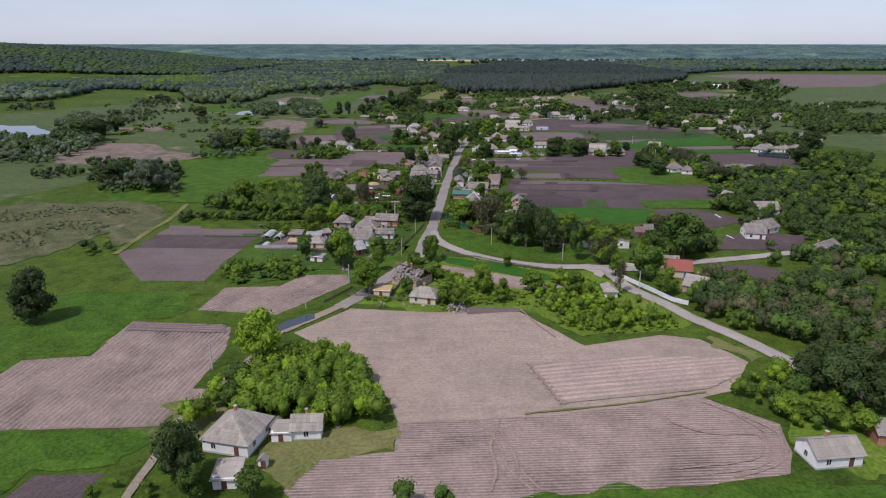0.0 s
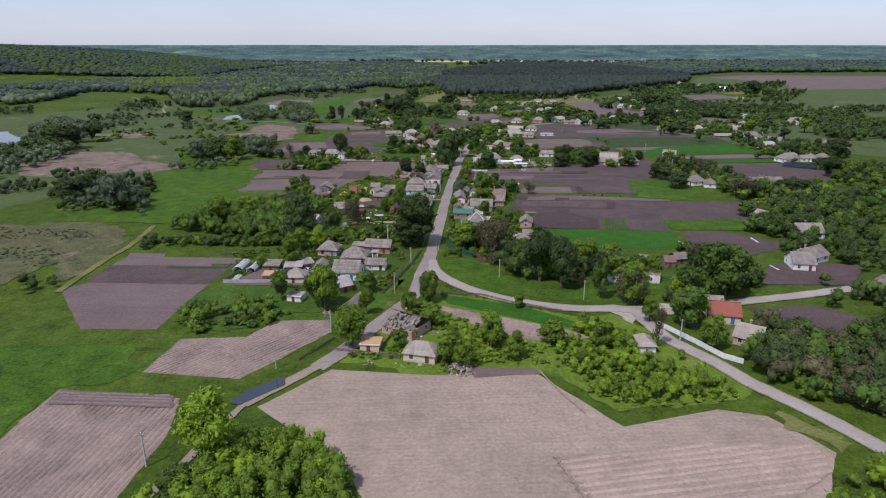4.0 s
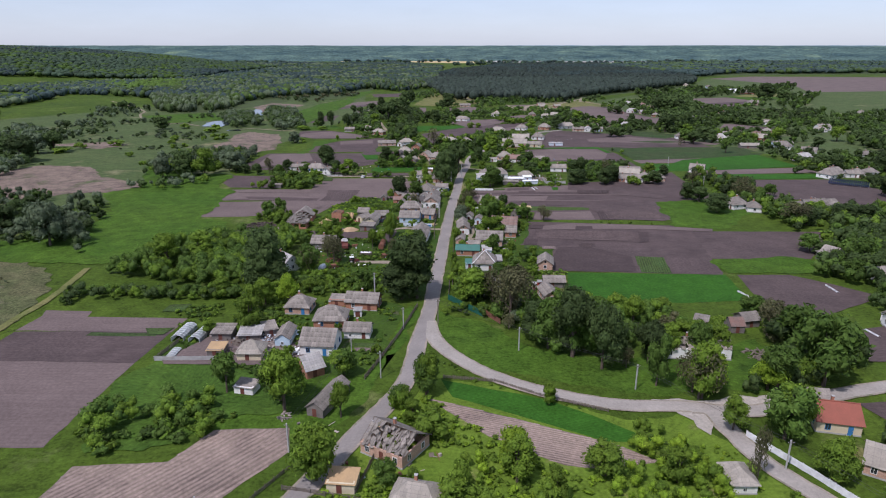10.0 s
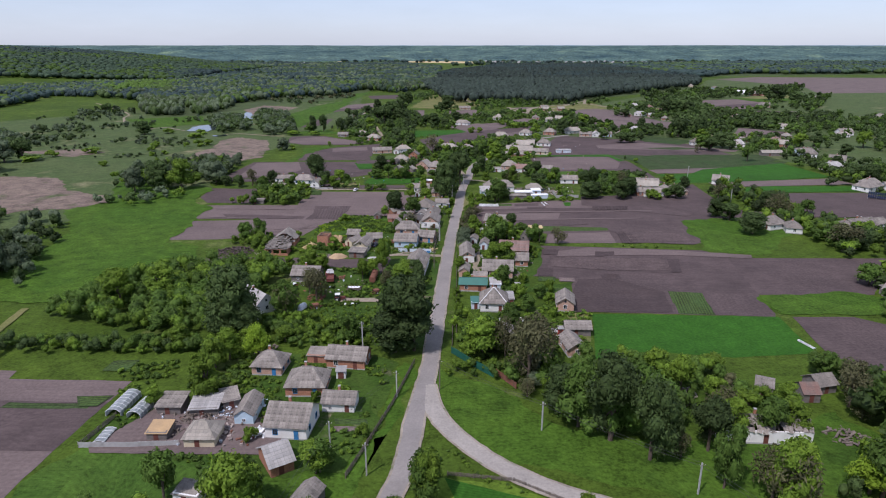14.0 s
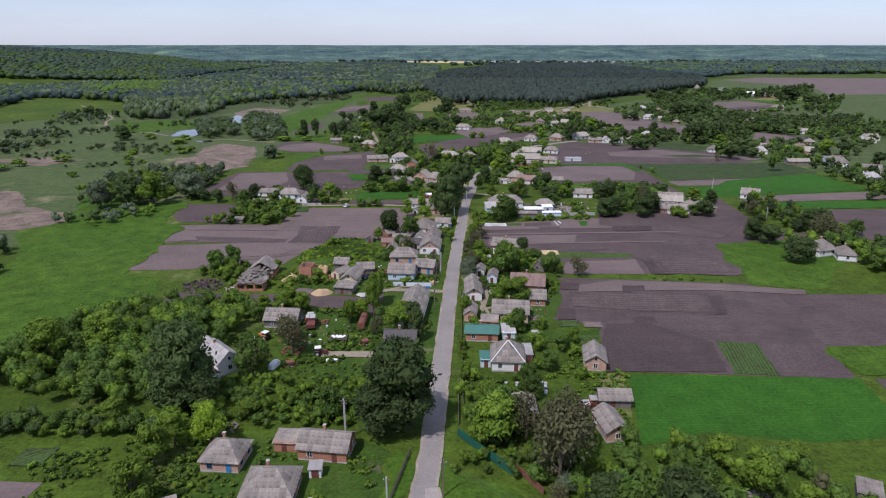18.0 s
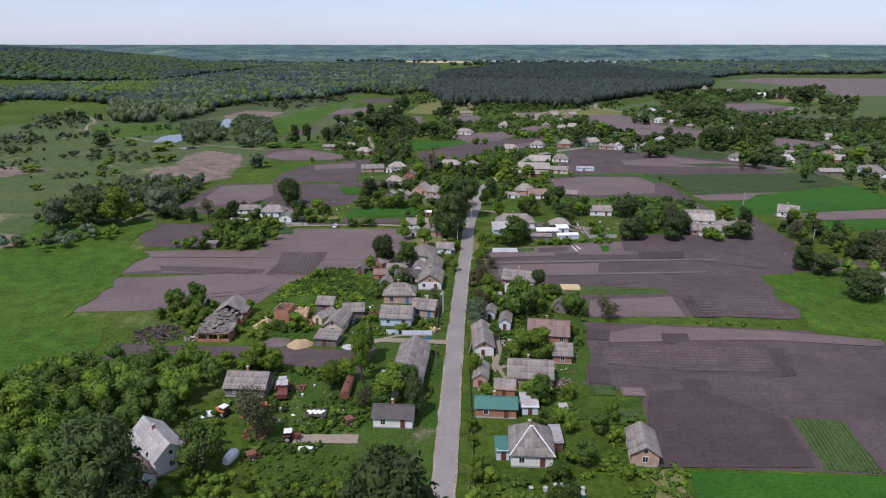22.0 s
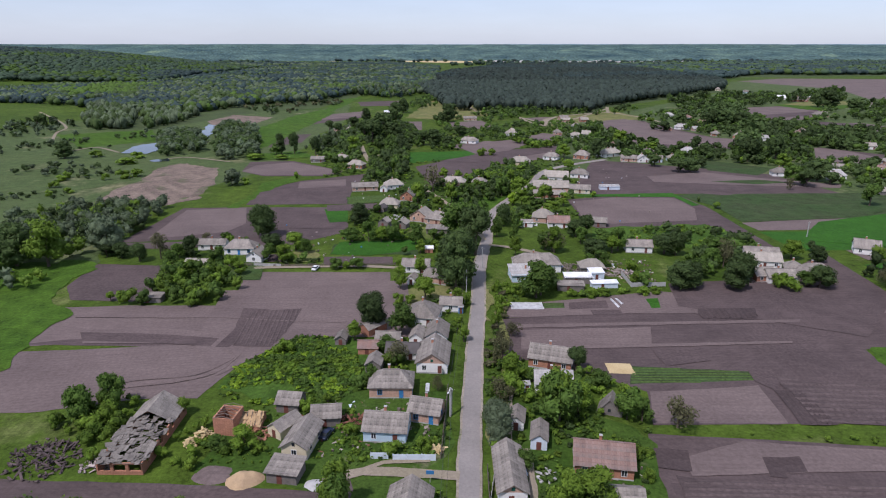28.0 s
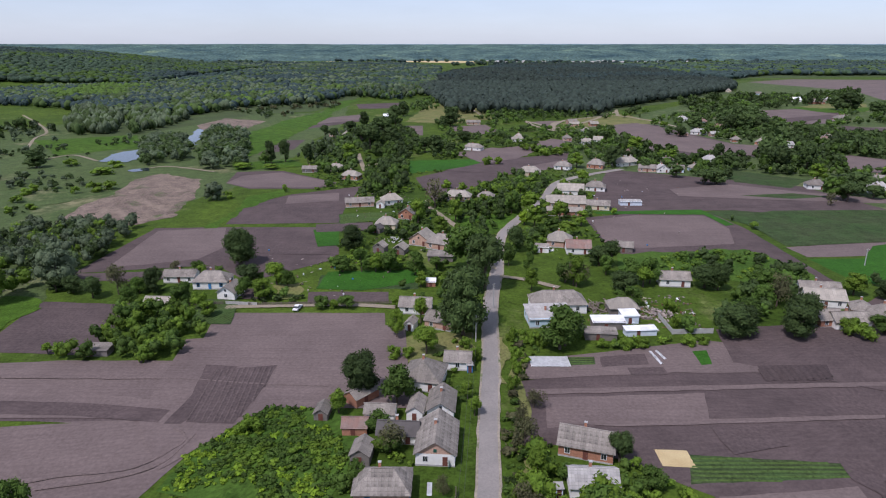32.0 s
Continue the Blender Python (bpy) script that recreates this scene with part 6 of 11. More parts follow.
def greenhouse(ax, ay, bx, by, cx, cy, h=1.9, name="greenhouse"):
    w, d, m = frame_of(ax, ay, bx, by, cx, cy)
    top = empty(name, m, "low glazed cold frame with white bars" if h < 1 else "small glass greenhouse with white frame and arched roof", "greenhouse")
    n = max(3, round(d / 1.2))
    prof = [(0, 0), (0, h * 0.62), (w * 0.22, h * 0.92), (w / 2, h), (w * 0.78, h * 0.92), (w, h * 0.62), (w, 0)]
    for i in range(n + 1):
        bm = bmesh.new()
        for p, q in zip(prof, prof[1:]):
            tube(bm, (p[0], d * i / n, p[1]), (q[0], d * i / n, q[1]), 0.06, 0.06, 4)
        part("rib", bm, WOODW, top)
    for k, (p, q) in enumerate(zip(prof, prof[1:])):
        bm = bmesh.new()
        f = bm.faces.new([bm.verts.new(v) for v in ((p[0], 0, p[1]), (q[0], 0, q[1]), (q[0], d, q[1]), (p[0], d, p[1]))])
        bmesh.ops.solidify(bm, geom=[f], thickness=0.02)
        part("pane", bm, GLAZE, top)
    return top


NAVY = mat("navy_paint", (0.015, 0.022, 0.05), 0.35, 0.05, 1.0, 0.0, spec=0.5)
GLAZE = mat("misty_film", (0.34, 0.38, 0.38), 0.25, 0.15, 0.8, 0.05, (0.45, 0.48, 0.47), spec=0.5)


def wheel(parent, x, y, r, w):
    bm = bmesh.new()
    tube(bm, (x, y - w / 2, r), (x, y + w / 2, r), r, r, 14)
    wh = part("wheel", bm, TYRE, parent)
    bm = bmesh.new()
    tube(bm, (x, y - w / 2 - 0.01, r), (x, y + w / 2 + 0.01, r), r * 0.55, r * 0.55, 10)
    part("rim", bm, CONCRETE, wh)


def prism(points, y0, y1):
    """A side outline in x and z, drawn across y."""
    bm = bmesh.new()
    a = [bm.verts.new((x, y0, z)) for x, z in points]
    b = [bm.verts.new((x, y1, z)) for x, z in points]
    bm.faces.new(a)
    bm.faces.new(b[::-1])
    for i in range(len(a)):
        bm.faces.new((a[i], b[i], b[(i + 1) % len(a)], a[(i + 1) % len(a)]))
    bmesh.ops.recalc_face_normals(bm, faces=bm.faces[:])
    return bm


def car(x, y, turn, paint, label):
    top = empty("car", pose(x, y, 0, 0, 0, turn), label, "car")
    bm = prism([(-2.0, .3), (-2.05, .75), (-1.9, .9), (-1.0, .95), (1.1, .95), (1.95, .85), (2.05, .6), (2.0, .3)], -.8, .8)
    bmesh.ops.bevel(bm, geom=bm.edges[:], offset=0.06, segments=1, affect="EDGES")
    part("body", bm, paint, top)
    part("cabin", prism([(-1.5, .95), (-1.05, 1.4), (.35, 1.4), (.95, .95)], -.68, .68), GLASS, top)
    part("roof", boxes((-1.02, -.66, 1.4, .33, .66, 1.44)), paint, top)
    for u in (-1.25, 1.25):
        for v in (-.75, .75):
            wheel(top, u, v, 0.31, 0.2)
    for v in (-.55, .55):
        part("headlight", boxes((2.0, v - .15, .6, 2.07, v + .15, .75)), WOODW, top)
    return top


def tractor(x, y, turn, paint):
    top = empty("tractor", pose(x, y, 0, 0, 0, turn), "old red farm tractor with a white cab roof" if paint is REDP else "small orange farm tractor in the grass", "tractor")
    part("hood", prism([(.2, .7), (.2, 1.5), (1.9, 1.4), (2.0, .7)], -.38, .38), paint, top)
    part("cab", boxes((-1.1, -.65, .8, .2, .65, 2.2)), GLASS, top)
    part("cab_roof", boxes((-1.25, -.8, 2.2, .35, .8, 2.36)), WOODW, top)
    part("chassis", boxes((-1.2, -.35, .5, 1.9, .35, .75)), RUSTM, top)
    for v in (-.8, .8):
        wheel(top, -.7, v, .75, .4)
        wheel(top, 1.5, v, .45, .25)
        part("fender", boxes((-1.35, v - .22, 1.5, -.1, v + .22, 1.58)), paint, top)
    return top


def trailer(x, y, turn, label):
    top = empty("trailer", pose(x, y, 0, 0, 0, turn), label, "trailer")
    part("bed", boxes((-2.2, -1, .75, 2.2, 1, .9)), TIMBER, top)
    for r in ((-2.2, -1, .9, 2.2, -.94, 1.4), (-2.2, .94, .9, 2.2, 1, 1.4), (-2.2, -.94, .9, -2.14, .94, 1.4), (2.14, -.94, .9, 2.2, .94, 1.4)):
        part("side_board", boxes(r), TIMBER, top)
    part("drawbar", boxes((2.2, -.06, .7, 3.6, .06, .8)), RUSTM, top)
    for u in (-1.3, 1.3):
        for v in (-.9, .9):
            wheel(top, u, v, .4, .22)
    for i in range(7):
        bm = bmesh.new()
        bmesh.ops.create_icosphere(bm, subdivisions=2, radius=0.45, matrix=pose(-1.6 + i * .5, .3 * (-1) ** i, 1.25, 0, 0, i * 40) @ Matrix.Diagonal((1.2, 1, .6, 1)))
        part("sack", bm, PLASTIC, top)
    return top


def combine(x, y, turn):
    """An old combine harvester: body, grain tank, cab, header and wheels."""
    top = empty("combine_harvester", pose(x, y, 0, 0, 0, turn), "old dark red combine harvester with a white dented top", "harvester")
    part("body", prism([(-3.2, .9), (2.0, .9), (2.0, 2.3), (-1.6, 2.5), (-3.2, 1.9)], -1.2, 1.2), FADED, top)
    tank_ = part("grain_tank", boxes((-1.4, -1.25, 2.5, 1.1, 1.25, 3.2)), FADED, top)
    part("lid", boxes((-1.5, -1.3, 3.2, 1.2, .2, 3.27), (-1.2, .3, 3.22, 1.1, 1.25, 3.3)), CONCRETE, tank_, "white dented sheet lid")
    cab = part("cab", boxes((1.15, -.9, 2.0, 2.5, .9, 3.4)), CONCRETE, top)
    part("windscreen", boxes((2.5, -.8, 2.4, 2.52, .8, 3.2)), GLASS, cab)
    part("header", prism([(2.4, .35), (3.9, .15), (3.9, .45), (3.0, 1.1), (2.4, 1.1)], -1.9, 1.9), RUSTM, top)
    part("unloading_pipe", boxes((-2.6, 1.25, 2.9, 1.2, 1.5, 3.15)), FADED, top)
    for v in (-1.25, 1.25):
        wheel(top, 1.3, v, .8, .45)
        wheel(top, -2.3, v, .5, .3)
    return top


def clutter(pts, n, seed, label):
    """Boards, sheets, buckets and blocks lying about a yard, as one thing too small to count."""
    rng = random.Random(seed)
    xs, ys = [p[0] for p in pts], [p[1] for p in pts]
    bm = bmesh.new()
    done = tries = 0
    while done < n and tries < n * 12:
        tries += 1
        x, y = rng.uniform(min(xs), max(xs)), rng.uniform(min(ys), max(ys))
        if not inside(x, y, pts) or any((x - a) ** 2 + (y - c) ** 2 < 4.4 for a, c, r in HOMES):
            continue
        done += 1
        kind = rng.random()
        m = pose(x, y, 0, rng.uniform(-8, 8), rng.uniform(-8, 8), rng.uniform(0, 180))
        if kind < 0.4:
            size, z = (rng.uniform(.8, 2.6), rng.uniform(.12, .3), .05), .06
        elif kind < 0.7:
            size, z = (rng.uniform(.5, 1.5), rng.uniform(.4, 1.0), .04), .07
        else:
            size, z = (rng.uniform(.25, .7), rng.uniform(.25, .6), rng.uniform(.25, .8)), .3
        if kind > 0.86:
            got = bmesh.ops.create_cone(bm, cap_ends=True, segments=9, radius1=.26, radius2=.3, depth=.6, matrix=m @ Matrix.Translation((0, 0, .3)))
        else:
            got = bmesh.ops.create_cube(bm, size=1, matrix=m @ Matrix.Translation((0, 0, z)) @ Matrix.Diagonal((*size, 1)))
        k = rng.choice((0, 0, 0, 0, 0, 1, 2, 2, 4, 4, 4, 4, 3 if kind > 0.6 else 0, 5 if kind > 0.8 else 4))
        for f in {f for v in got["verts"] for f in v.link_faces}:
            f.material_index = k
    ob = mesh_ob("yard_clutter", bm, TIMBER)
    for m in (WALLS["metal"], RUSTM, WOODW, RUBBLE, BLUEP):
        ob.data.materials.append(m)
    return tagged(ob, label, "clutter", kind="stuff")


def scrap_machine(x, y, turn, paint, label):
    top = empty("farm_machine", pose(x, y, 0, 0, 0, turn), label, "machine")
    part("frame", boxes((-1.5, -.9, .5, 1.5, -.78, .62), (-1.5, .78, .5, 1.5, .9, .62), (-1.5, -.78, .5, -1.38, .78, .62), (1.38, -.78, .5, 1.5, .78, .62)), paint, top)
    part("hopper", prism([(-.9, 1.5), (-.5, .7), (.5, .7), (.9, 1.5)], -.85, .85), paint, top)
    part("drawbar", boxes((1.5, -.06, .5, 2.6, .06, .62)), RUSTM, top)
    for v in (-1.0, 1.0):
        wheel(top, 0, v, .5, .14)
    return top


def tarp(x, y, l, w, h, turn, label):
    """Something long under a loose cover."""
    bm = bmesh.new()
    bmesh.ops.create_uvsphere(bm, u_segments=16, v_segments=9, radius=1)
    for v in bm.verts:
        k = 1 + 0.14 * noise.noise(v.co * 2.2 + Vector((x, y, 0)))
        sx = abs(v.co.x) ** 0.6 * (1 if v.co.x > 0 else -1)
        sy = abs(v.co.y) ** 0.6 * (1 if v.co.y > 0 else -1)
        v.co = Vector((sx * l / 2 * k, sy * w / 2 * k, max(0.0, v.co.z * h * k)))
    ob = mesh_ob("covered_load" if h > 0.6 else "boat", bm, PLASTIC)
    ob.matrix_world = pose(x, y, 0, 0, 0, turn)
    return tagged(ob, label, "tarpaulin" if h > 0.6 else "boat")


def tank(ax, ay, bx, by, r):
    L = math.hypot(bx - ax, by - ay)
    top = empty("fuel_tank", pose(ax, ay, 0, 0, 0, math.degrees(math.atan2(by - ay, bx - ax))), "rusty cylindrical steel tank lying on supports", "tank")
    bm = bmesh.new()
    tube(bm, (0, 0, r + .2), (L, 0, r + .2), r, r, 18)
    bmesh.ops.bevel(bm, geom=[e for e in bm.edges if len(e.link_faces) == 2 and max(len(f.verts) for f in e.link_faces) > 4], offset=.15, segments=2, affect="EDGES")
    part("shell", bm, RUSTM, top)
    for u in (.2, .75):
        part("support", boxes((L * u, -r * .8, 0, L * u + .3, r * .8, .55)), CONCRETE, top)
    bm = bmesh.new()
    tube(bm, (L * .5, 0, 2 * r), (L * .5, 0, 2 * r + .55), .3, .3, 10)
    part("hatch", bm, RUSTM, top)
    return top


def sheet(ax, ay, bx, by, label):
    """A white cover that lies over a bed, with small folds."""
    bm = bmesh.new()
    w, d = bx - ax, by - ay
    nx, ny = max(4, int(abs(w) / .8)), max(3, int(abs(d) / .8))
    g = [[bm.verts.new((w * i / nx + .15 * noise.noise((i, j, 4)), d * j / ny + .15 * noise.noise((i, j, 9)), .12 + .1 * noise.noise((i * .7, j * .7, 2)))) for i in range(nx + 1)] for j in range(ny + 1)]
    for j in range(ny):
        for i in range(nx):
            bm.faces.new((g[j][i], g[j][i + 1], g[j + 1][i + 1], g[j + 1][i]))
    bmesh.ops.solidify(bm, geom=bm.faces[:], thickness=.04)
    ob = mesh_ob("garden_fleece", bm, PLASTIC)
    ob.location = (ax, ay, 0.12)
    return tagged(ob, label, "cover")


def tunnel(ax, ay, bx, by):
    L = math.hypot(bx - ax, by - ay)
    bm = bmesh.new()
    n, k = max(3, int(L / 1.2)), 8
    g = [[bm.verts.new((L * i / n, .4 * math.cos(math.pi * j / k), .4 * math.sin(math.pi * j / k) * (1 + .08 * (i % 2)))) for j in range(k + 1)] for i in range(n + 1)]
    for i in range(n):
        for j in range(k):
            bm.faces.new((g[i][j], g[i + 1][j], g[i + 1][j + 1], g[i][j + 1]))
    bmesh.ops.solidify(bm, geom=bm.faces[:], thickness=.02)
    ob = mesh_ob("grow_tunnel", bm, PLASTIC)
    ob.matrix_world = pose(ax, ay, 0.02, 0, 0, math.degrees(math.atan2(by - ay, bx - ax)))
    return tagged(ob, "low white plastic grow tunnel on a vegetable plot", "grow tunnel", group="grow tunnels")


def solar(ax, ay, bx, by):
    L = math.hypot(bx - ax, by - ay)
    top = empty("solar_array", pose(ax, ay, 0, 0, 0, math.degrees(math.atan2(by - ay, bx - ax))), "long tilted array of dark blue solar panels on a frame", "solar array")
    n = 20
    for i in range(n):
        for j in range(2):
            x0, y0 = L * i / n, 2.6 * j
            bm = bmesh.new()
            z = lambda q: .7 + .45 * q
            v = [bm.verts.new(p) for p in ((x0 + .05, y0, z(y0)), (x0 + L / n - .12, y0, z(y0)), (x0 + L / n - .12, y0 + 2.4, z(y0 + 2.4)), (x0 + .05, y0 + 2.4, z(y0 + 2.4)))]
            f = bm.faces.new(v)
            bmesh.ops.solidify(bm, geom=[f], thickness=.06)
            part("panel", bm, PANEL, top)
    for i in range(0, n + 1, 4):
        part("strut", boxes((L * i / n, 4.6, 0, L * i / n + .1, 4.7, 2.7), (L * i / n, .3, 0, L * i / n + .1, .4, .75)), CONCRETE, top)
    return top


def sign(x, y):
    top = empty("bus_stop_sign", pose(x, y, 0, 0, 0, 0), "small blue road sign on a grey post", "sign")
    part("post", boxes((-.04, -.04, 0, .04, .04, 2.6)), CONCRETE, top)
    part("plate", boxes((-.7, -.07, 1.9, .7, -.045, 2.7)), BLUEP, top)
    return top


def kiosk(x, y, material, label, s=1.3):
    top = empty("outhouse", pose(x - s / 2, y, 0, 0, 0, 3), label, "outhouse")
    part("wall", boxes((0, 0, 0, s, .08, 2), (0, s - .08, 0, s, s, 2), (0, .08, 0, .08, s - .08, 2), (s - .08, .08, 0, s, s - .08, 2)), material, top)
    part("roof", slab([((-.2, -.25, 2.05), (s + .2, -.25, 2.05), (s + .2, s + .2, 2.35), (-.2, s + .2, 2.35))], .06), ROOFS["pale"], top)
    d = part("door", boxes((s * .2, -.04, .05, s * .8, -.004, 1.8)), BROWNP, top)
    part("handle", boxes((s * .7, -.08, .95, s * .74, -.04, 1.1)), CONCRETE, d)
    return top


HIVE = [mat("hive_teal", (.06, .30, .32), .6, .1, 1, .05), mat("hive_white", (.66, .68, .68), .6, .1, 1, .05), mat("hive_blue", (.10, .22, .48), .6, .1, 1, .05)]


def hive(x, y, c):
    top = empty("beehive", pose(x, y, 0, 0, 0, 4), ("teal", "white", "blue")[c] + " painted wooden beehive on short legs", "beehive", group="beehives")
    part("body", boxes((-.3, -.3, .25, .3, .3, .95)), HIVE[c], top)
    part("lid", boxes((-.36, -.36, .95, .36, .36, 1.08)), CONCRETE, top)
    for u in (-.25, .2):
        for v in (-.25, .2):
            part("leg", boxes((u, v, 0, u + .06, v + .06, .25)), TIMBER, top)
    return top


def pond(pts):
    layer[0] += 0.001
    bm = bmesh.new()
    f = bm.faces.new([bm.verts.new((p.x, p.y, 0)) for p in rough_edge(pts, 4.0, 2.5)])
    f.normal_update()
    if f.normal.z < 0:
        f.normal_flip()
    bmesh.ops.triangulate(bm, faces=[f])
    ob = mesh_ob("water", bm, WATER)
    ob.location.z = layer[0] + .05
    return tagged(ob, "still pond water reflecting the pale sky", "pond", kind="structure")


def ruin_barn(ax, ay, bx, by, cx, cy):
    """A long brick barn: its far third still roofed, the rest fallen in."""
    w, d, m = frame_of(ax, ay, bx, by, cx, cy)
    top = empty("ruined_barn", m, "long red brick barn with a half collapsed slate roof", "outbuilding", group="village buildings")
    h, rise, t, cut = 2.5, 3.0, .35, d * .62
    for i in range(4):
        u = w * i / 3
        part("pier", boxes((max(0, u - .3), 0, .8, min(w, u + .3), t, h - .3)), WALLS["brick"], top)
    part("wall", boxes((0, 0, 0, w, t, .8)), WALLS["brick"], top)
    part("lintel", boxes((0, 0, h - .3, w, t, h)), WALLS["brick"], top)
    part("wall", boxes((0, d - t, 0, w, d, h)), WALLS["brick"], top)
    n = 7
    for x0 in (0, w - t):
        for i in range(n):
            y0, y1 = t + (d - 2 * t) * i / n, t + (d - 2 * t) * (i + 1) / n
            part("pier", boxes((x0, y0, 0, x0 + t, y0 + (y1 - y0) * .6, h)), WALLS["brick"], top)
            part("sill_wall", boxes((x0, y0 + (y1 - y0) * .6, 0, x0 + t, y1, 1.0)), WALLS["brick"], top)
    p, q = (w / 2, cut, h + rise), (w / 2, d + .3, h + rise)
    part("roof", slab([((-.4, cut, h - .1), p, q, (-.4, d + .3, h - .1)), ((w + .4, cut + .8, h - .1), (w + .4, d + .3, h - .1), q, p)], .1), ROOFS["slate"], top)
    bm = bmesh.new()
    rng = random.Random(5)
    for i in range(150):
        x, y = rng.uniform(-.2, w + .2), rng.uniform(0, cut + 1)
        z = h + .25 + 1.3 * (y / cut) ** 2 * (1 - abs(x / w - .5) * 1.6) + rng.uniform(-.1, .15)
        mm = pose(x, y, z, rng.uniform(-14, 14), rng.uniform(-16, 16), rng.gauss(0, 12))
        bmesh.ops.create_cube(bm, size=1, matrix=mm @ Matrix.Diagonal((rng.uniform(.8, 1.3), rng.uniform(1.0, 1.8), .05, 1)))
    tagged(part("fallen_roofing", bm, ROOFS["slate"], top, "fallen and slipped slate sheets"), kind="stuff")
    for i in range(16):
        bm = bmesh.new()
        y = cut * i / 15
        tube(bm, (-.2, y, h), (w / 2 + rng.uniform(-1, 1), y + rng.uniform(-.6, .6), h + .2 + 1.4 * (i / 15) ** 2), .07, .06, 4)
        tube(bm, (w + .2, y, h), (w / 2 + rng.uniform(-1, 1), y + rng.uniform(-.6, .6), h + .2 + 1.4 * (i / 15) ** 2), .07, .06, 4)
        part("rafter", bm, TIMBER, top, "bare grey rafter")
    return top


def wires(x0, y0, z0, x1, y1, z1):
    """Two sagging wires between the crossarms of neighbouring poles."""
    L = math.hypot(x1 - x0, y1 - y0)
    nx, ny = -(y1 - y0) / L * .48, (x1 - x0) / L * .48
    top = empty("overhead_wires", pose((x0 + x1) / 2, (y0 + y1) / 2, 0), "pair of thin dark overhead wires between poles", "wires")
    mx, my = (x0 + x1) / 2, (y0 + y1) / 2
    for s in (-1, 1):
        bm = bmesh.new()
        pts = [Vector((x0 + (x1 - x0) * i / 8 + nx * s - mx, y0 + (y1 - y0) * i / 8 + ny * s - my, z0 - .3 + (z1 - z0) * i / 8 - L * .02 * (1 - (i / 4 - 1) ** 2))) for i in range(9)]
        rings = [[bm.verts.new(p + o) for o in (Vector((.022, 0, 0)), Vector((0, .016, .016)), Vector((-.022, 0, 0)), Vector((0, -.016, -.016)))] for p in pts]
        for a, b in zip(rings, rings[1:]):
            for i in range(4):
                bm.faces.new((a[i], a[i - 1], b[i - 1], b[i]))
        part("wire", bm, WIRE, top)
    return top


WIRE = mat("dark_cable", (0.05, 0.05, 0.05), 0.6, 0.2, 1.0, 0.0)


# ---- buildings ----
house(-38.0, 116.1, -11.6, 9.6, 10.0, 2.9, 'hip', 'white', 'beige', 'house')
house(-21.8, 119.9, 4.8, 5.8, 5.5, 2.4, 'gable_x', 'white', 'beige', 'summer_kitchen')
house(-25.6, 119.3, 3.8, 3.9, 4.0, 2.1, 'shed', 'white', 'beige', 'shed', wins=0)
house(-27.4, 121.9, -16.3, 1.9, 3.0, 1.9, 'gable_y', 'white', 'slate', 'shed', wins=0)
house(-32.0, 105.2, 5.1, 4.3, 5.0, 2.2, 'shed', 'white', 'beige', 'shed', wins=0)
house(-25.7, 111.1, -5.6, 1.4, 1.4, 2.0, 'gable_y', 'white', 'slate', 'outhouse', wins=0)
house(76.9, 113.0, 8.0, 9.2, 6.2, 2.6, 'gable_x', 'white', 'beige', 'house')
house(92.9, 120.9, -4.2, 5.9, 6.0, 2.5, 'gable_x', 'brick', 'slate', 'shed', wins=0)
house(-10.6, 206.7, -31.8, 9.9, 9.0, 2.6, 'gable_x', 'pale_brick', 'slate', 'ruined_house', broken=(0,), state='collapsed')
house(-15.0, 195.1, -5.0, 5.0, 4.0, 2.2, 'shed', 'cream', 'tan', 'shed', wins=0)
house(-3.5, 190.4, -12.7, 8.0, 6.0, 2.4, 'hip', 'cream', 'beige', 'house')
house(80.9, 214.8, -12.4, 8.3, 8.0, 2.7, 'gable_x', 'cream', 'red', 'house', trim=BLUEP)
house(82.8, 222.1, -7.4, 4.9, 6.0, 2.5, 'gable_x', 'cream', 'slate', 'shed', wins=0)
house(82.2, 201.5, -34.1, 6.4, 8.0, 2.4, 'gable_x', 'pale_brick', 'beige', 'house')
house(55.9, 195.5, 0.7, 4.4, 6.0, 2.2, 'hip', 'white', 'beige', 'ruined_house')
house(-31.5, 246.8, -5.1, 8.5, 9.0, 2.9, 'gable_x', 'white', 'slate', 'house', trim=BLUEP)
house(-31.3, 262.5, 0.4, 8.7, 8.0, 2.6, 'hip', 'brick', 'slate', 'house', trim=BLUEP)
house(-21.9, 256.4, -3.7, 6.9, 5.0, 2.3, 'gable_x', 'white', 'slate', 'shed')
house(-24.6, 276.0, -7.2, 9.5, 6.5, 2.6, 'gable_x', 'brick', 'slate', 'barn')
house(-29.8, 278.5, -3.6, 4.6, 4.0, 2.2, 'shed', 'brick', 'slate', 'shed', wins=0)
house(-41.8, 272.4, -4.4, 7.2, 7.0, 2.4, 'hip', 'pale_brick', 'slate', 'house', trim=BLUEP)
house(-39.1, 251.4, 0.4, 3.9, 8.0, 2.3, 'gable_y', 'blue', 'slate', 'house', gable='blue')
house(-27.0, 234.5, 33.6, 4.4, 7.0, 2.3, 'gable_x', 'brick', 'pale', 'shed', wins=0)
house(-23.8, 219.5, -18.4, 3.9, 12.1, 2.2, 'gable_y', 'wood', 'slate', 'barn', wins=0)
house(-42.1, 228.0, -11.7, 4.6, 3.5, 2.0, 'shed', 'white', 'slate', 'shed', wins=0)
house(-56.8, 254.9, 0.4, 5.0, 5.0, 2.2, 'shed', 'wood', 'slate', 'shed', wins=0)
house(-49.5, 254.2, 5.3, 5.7, 5.0, 2.0, 'shed', 'wood', 'pale', 'shed', wins=0)
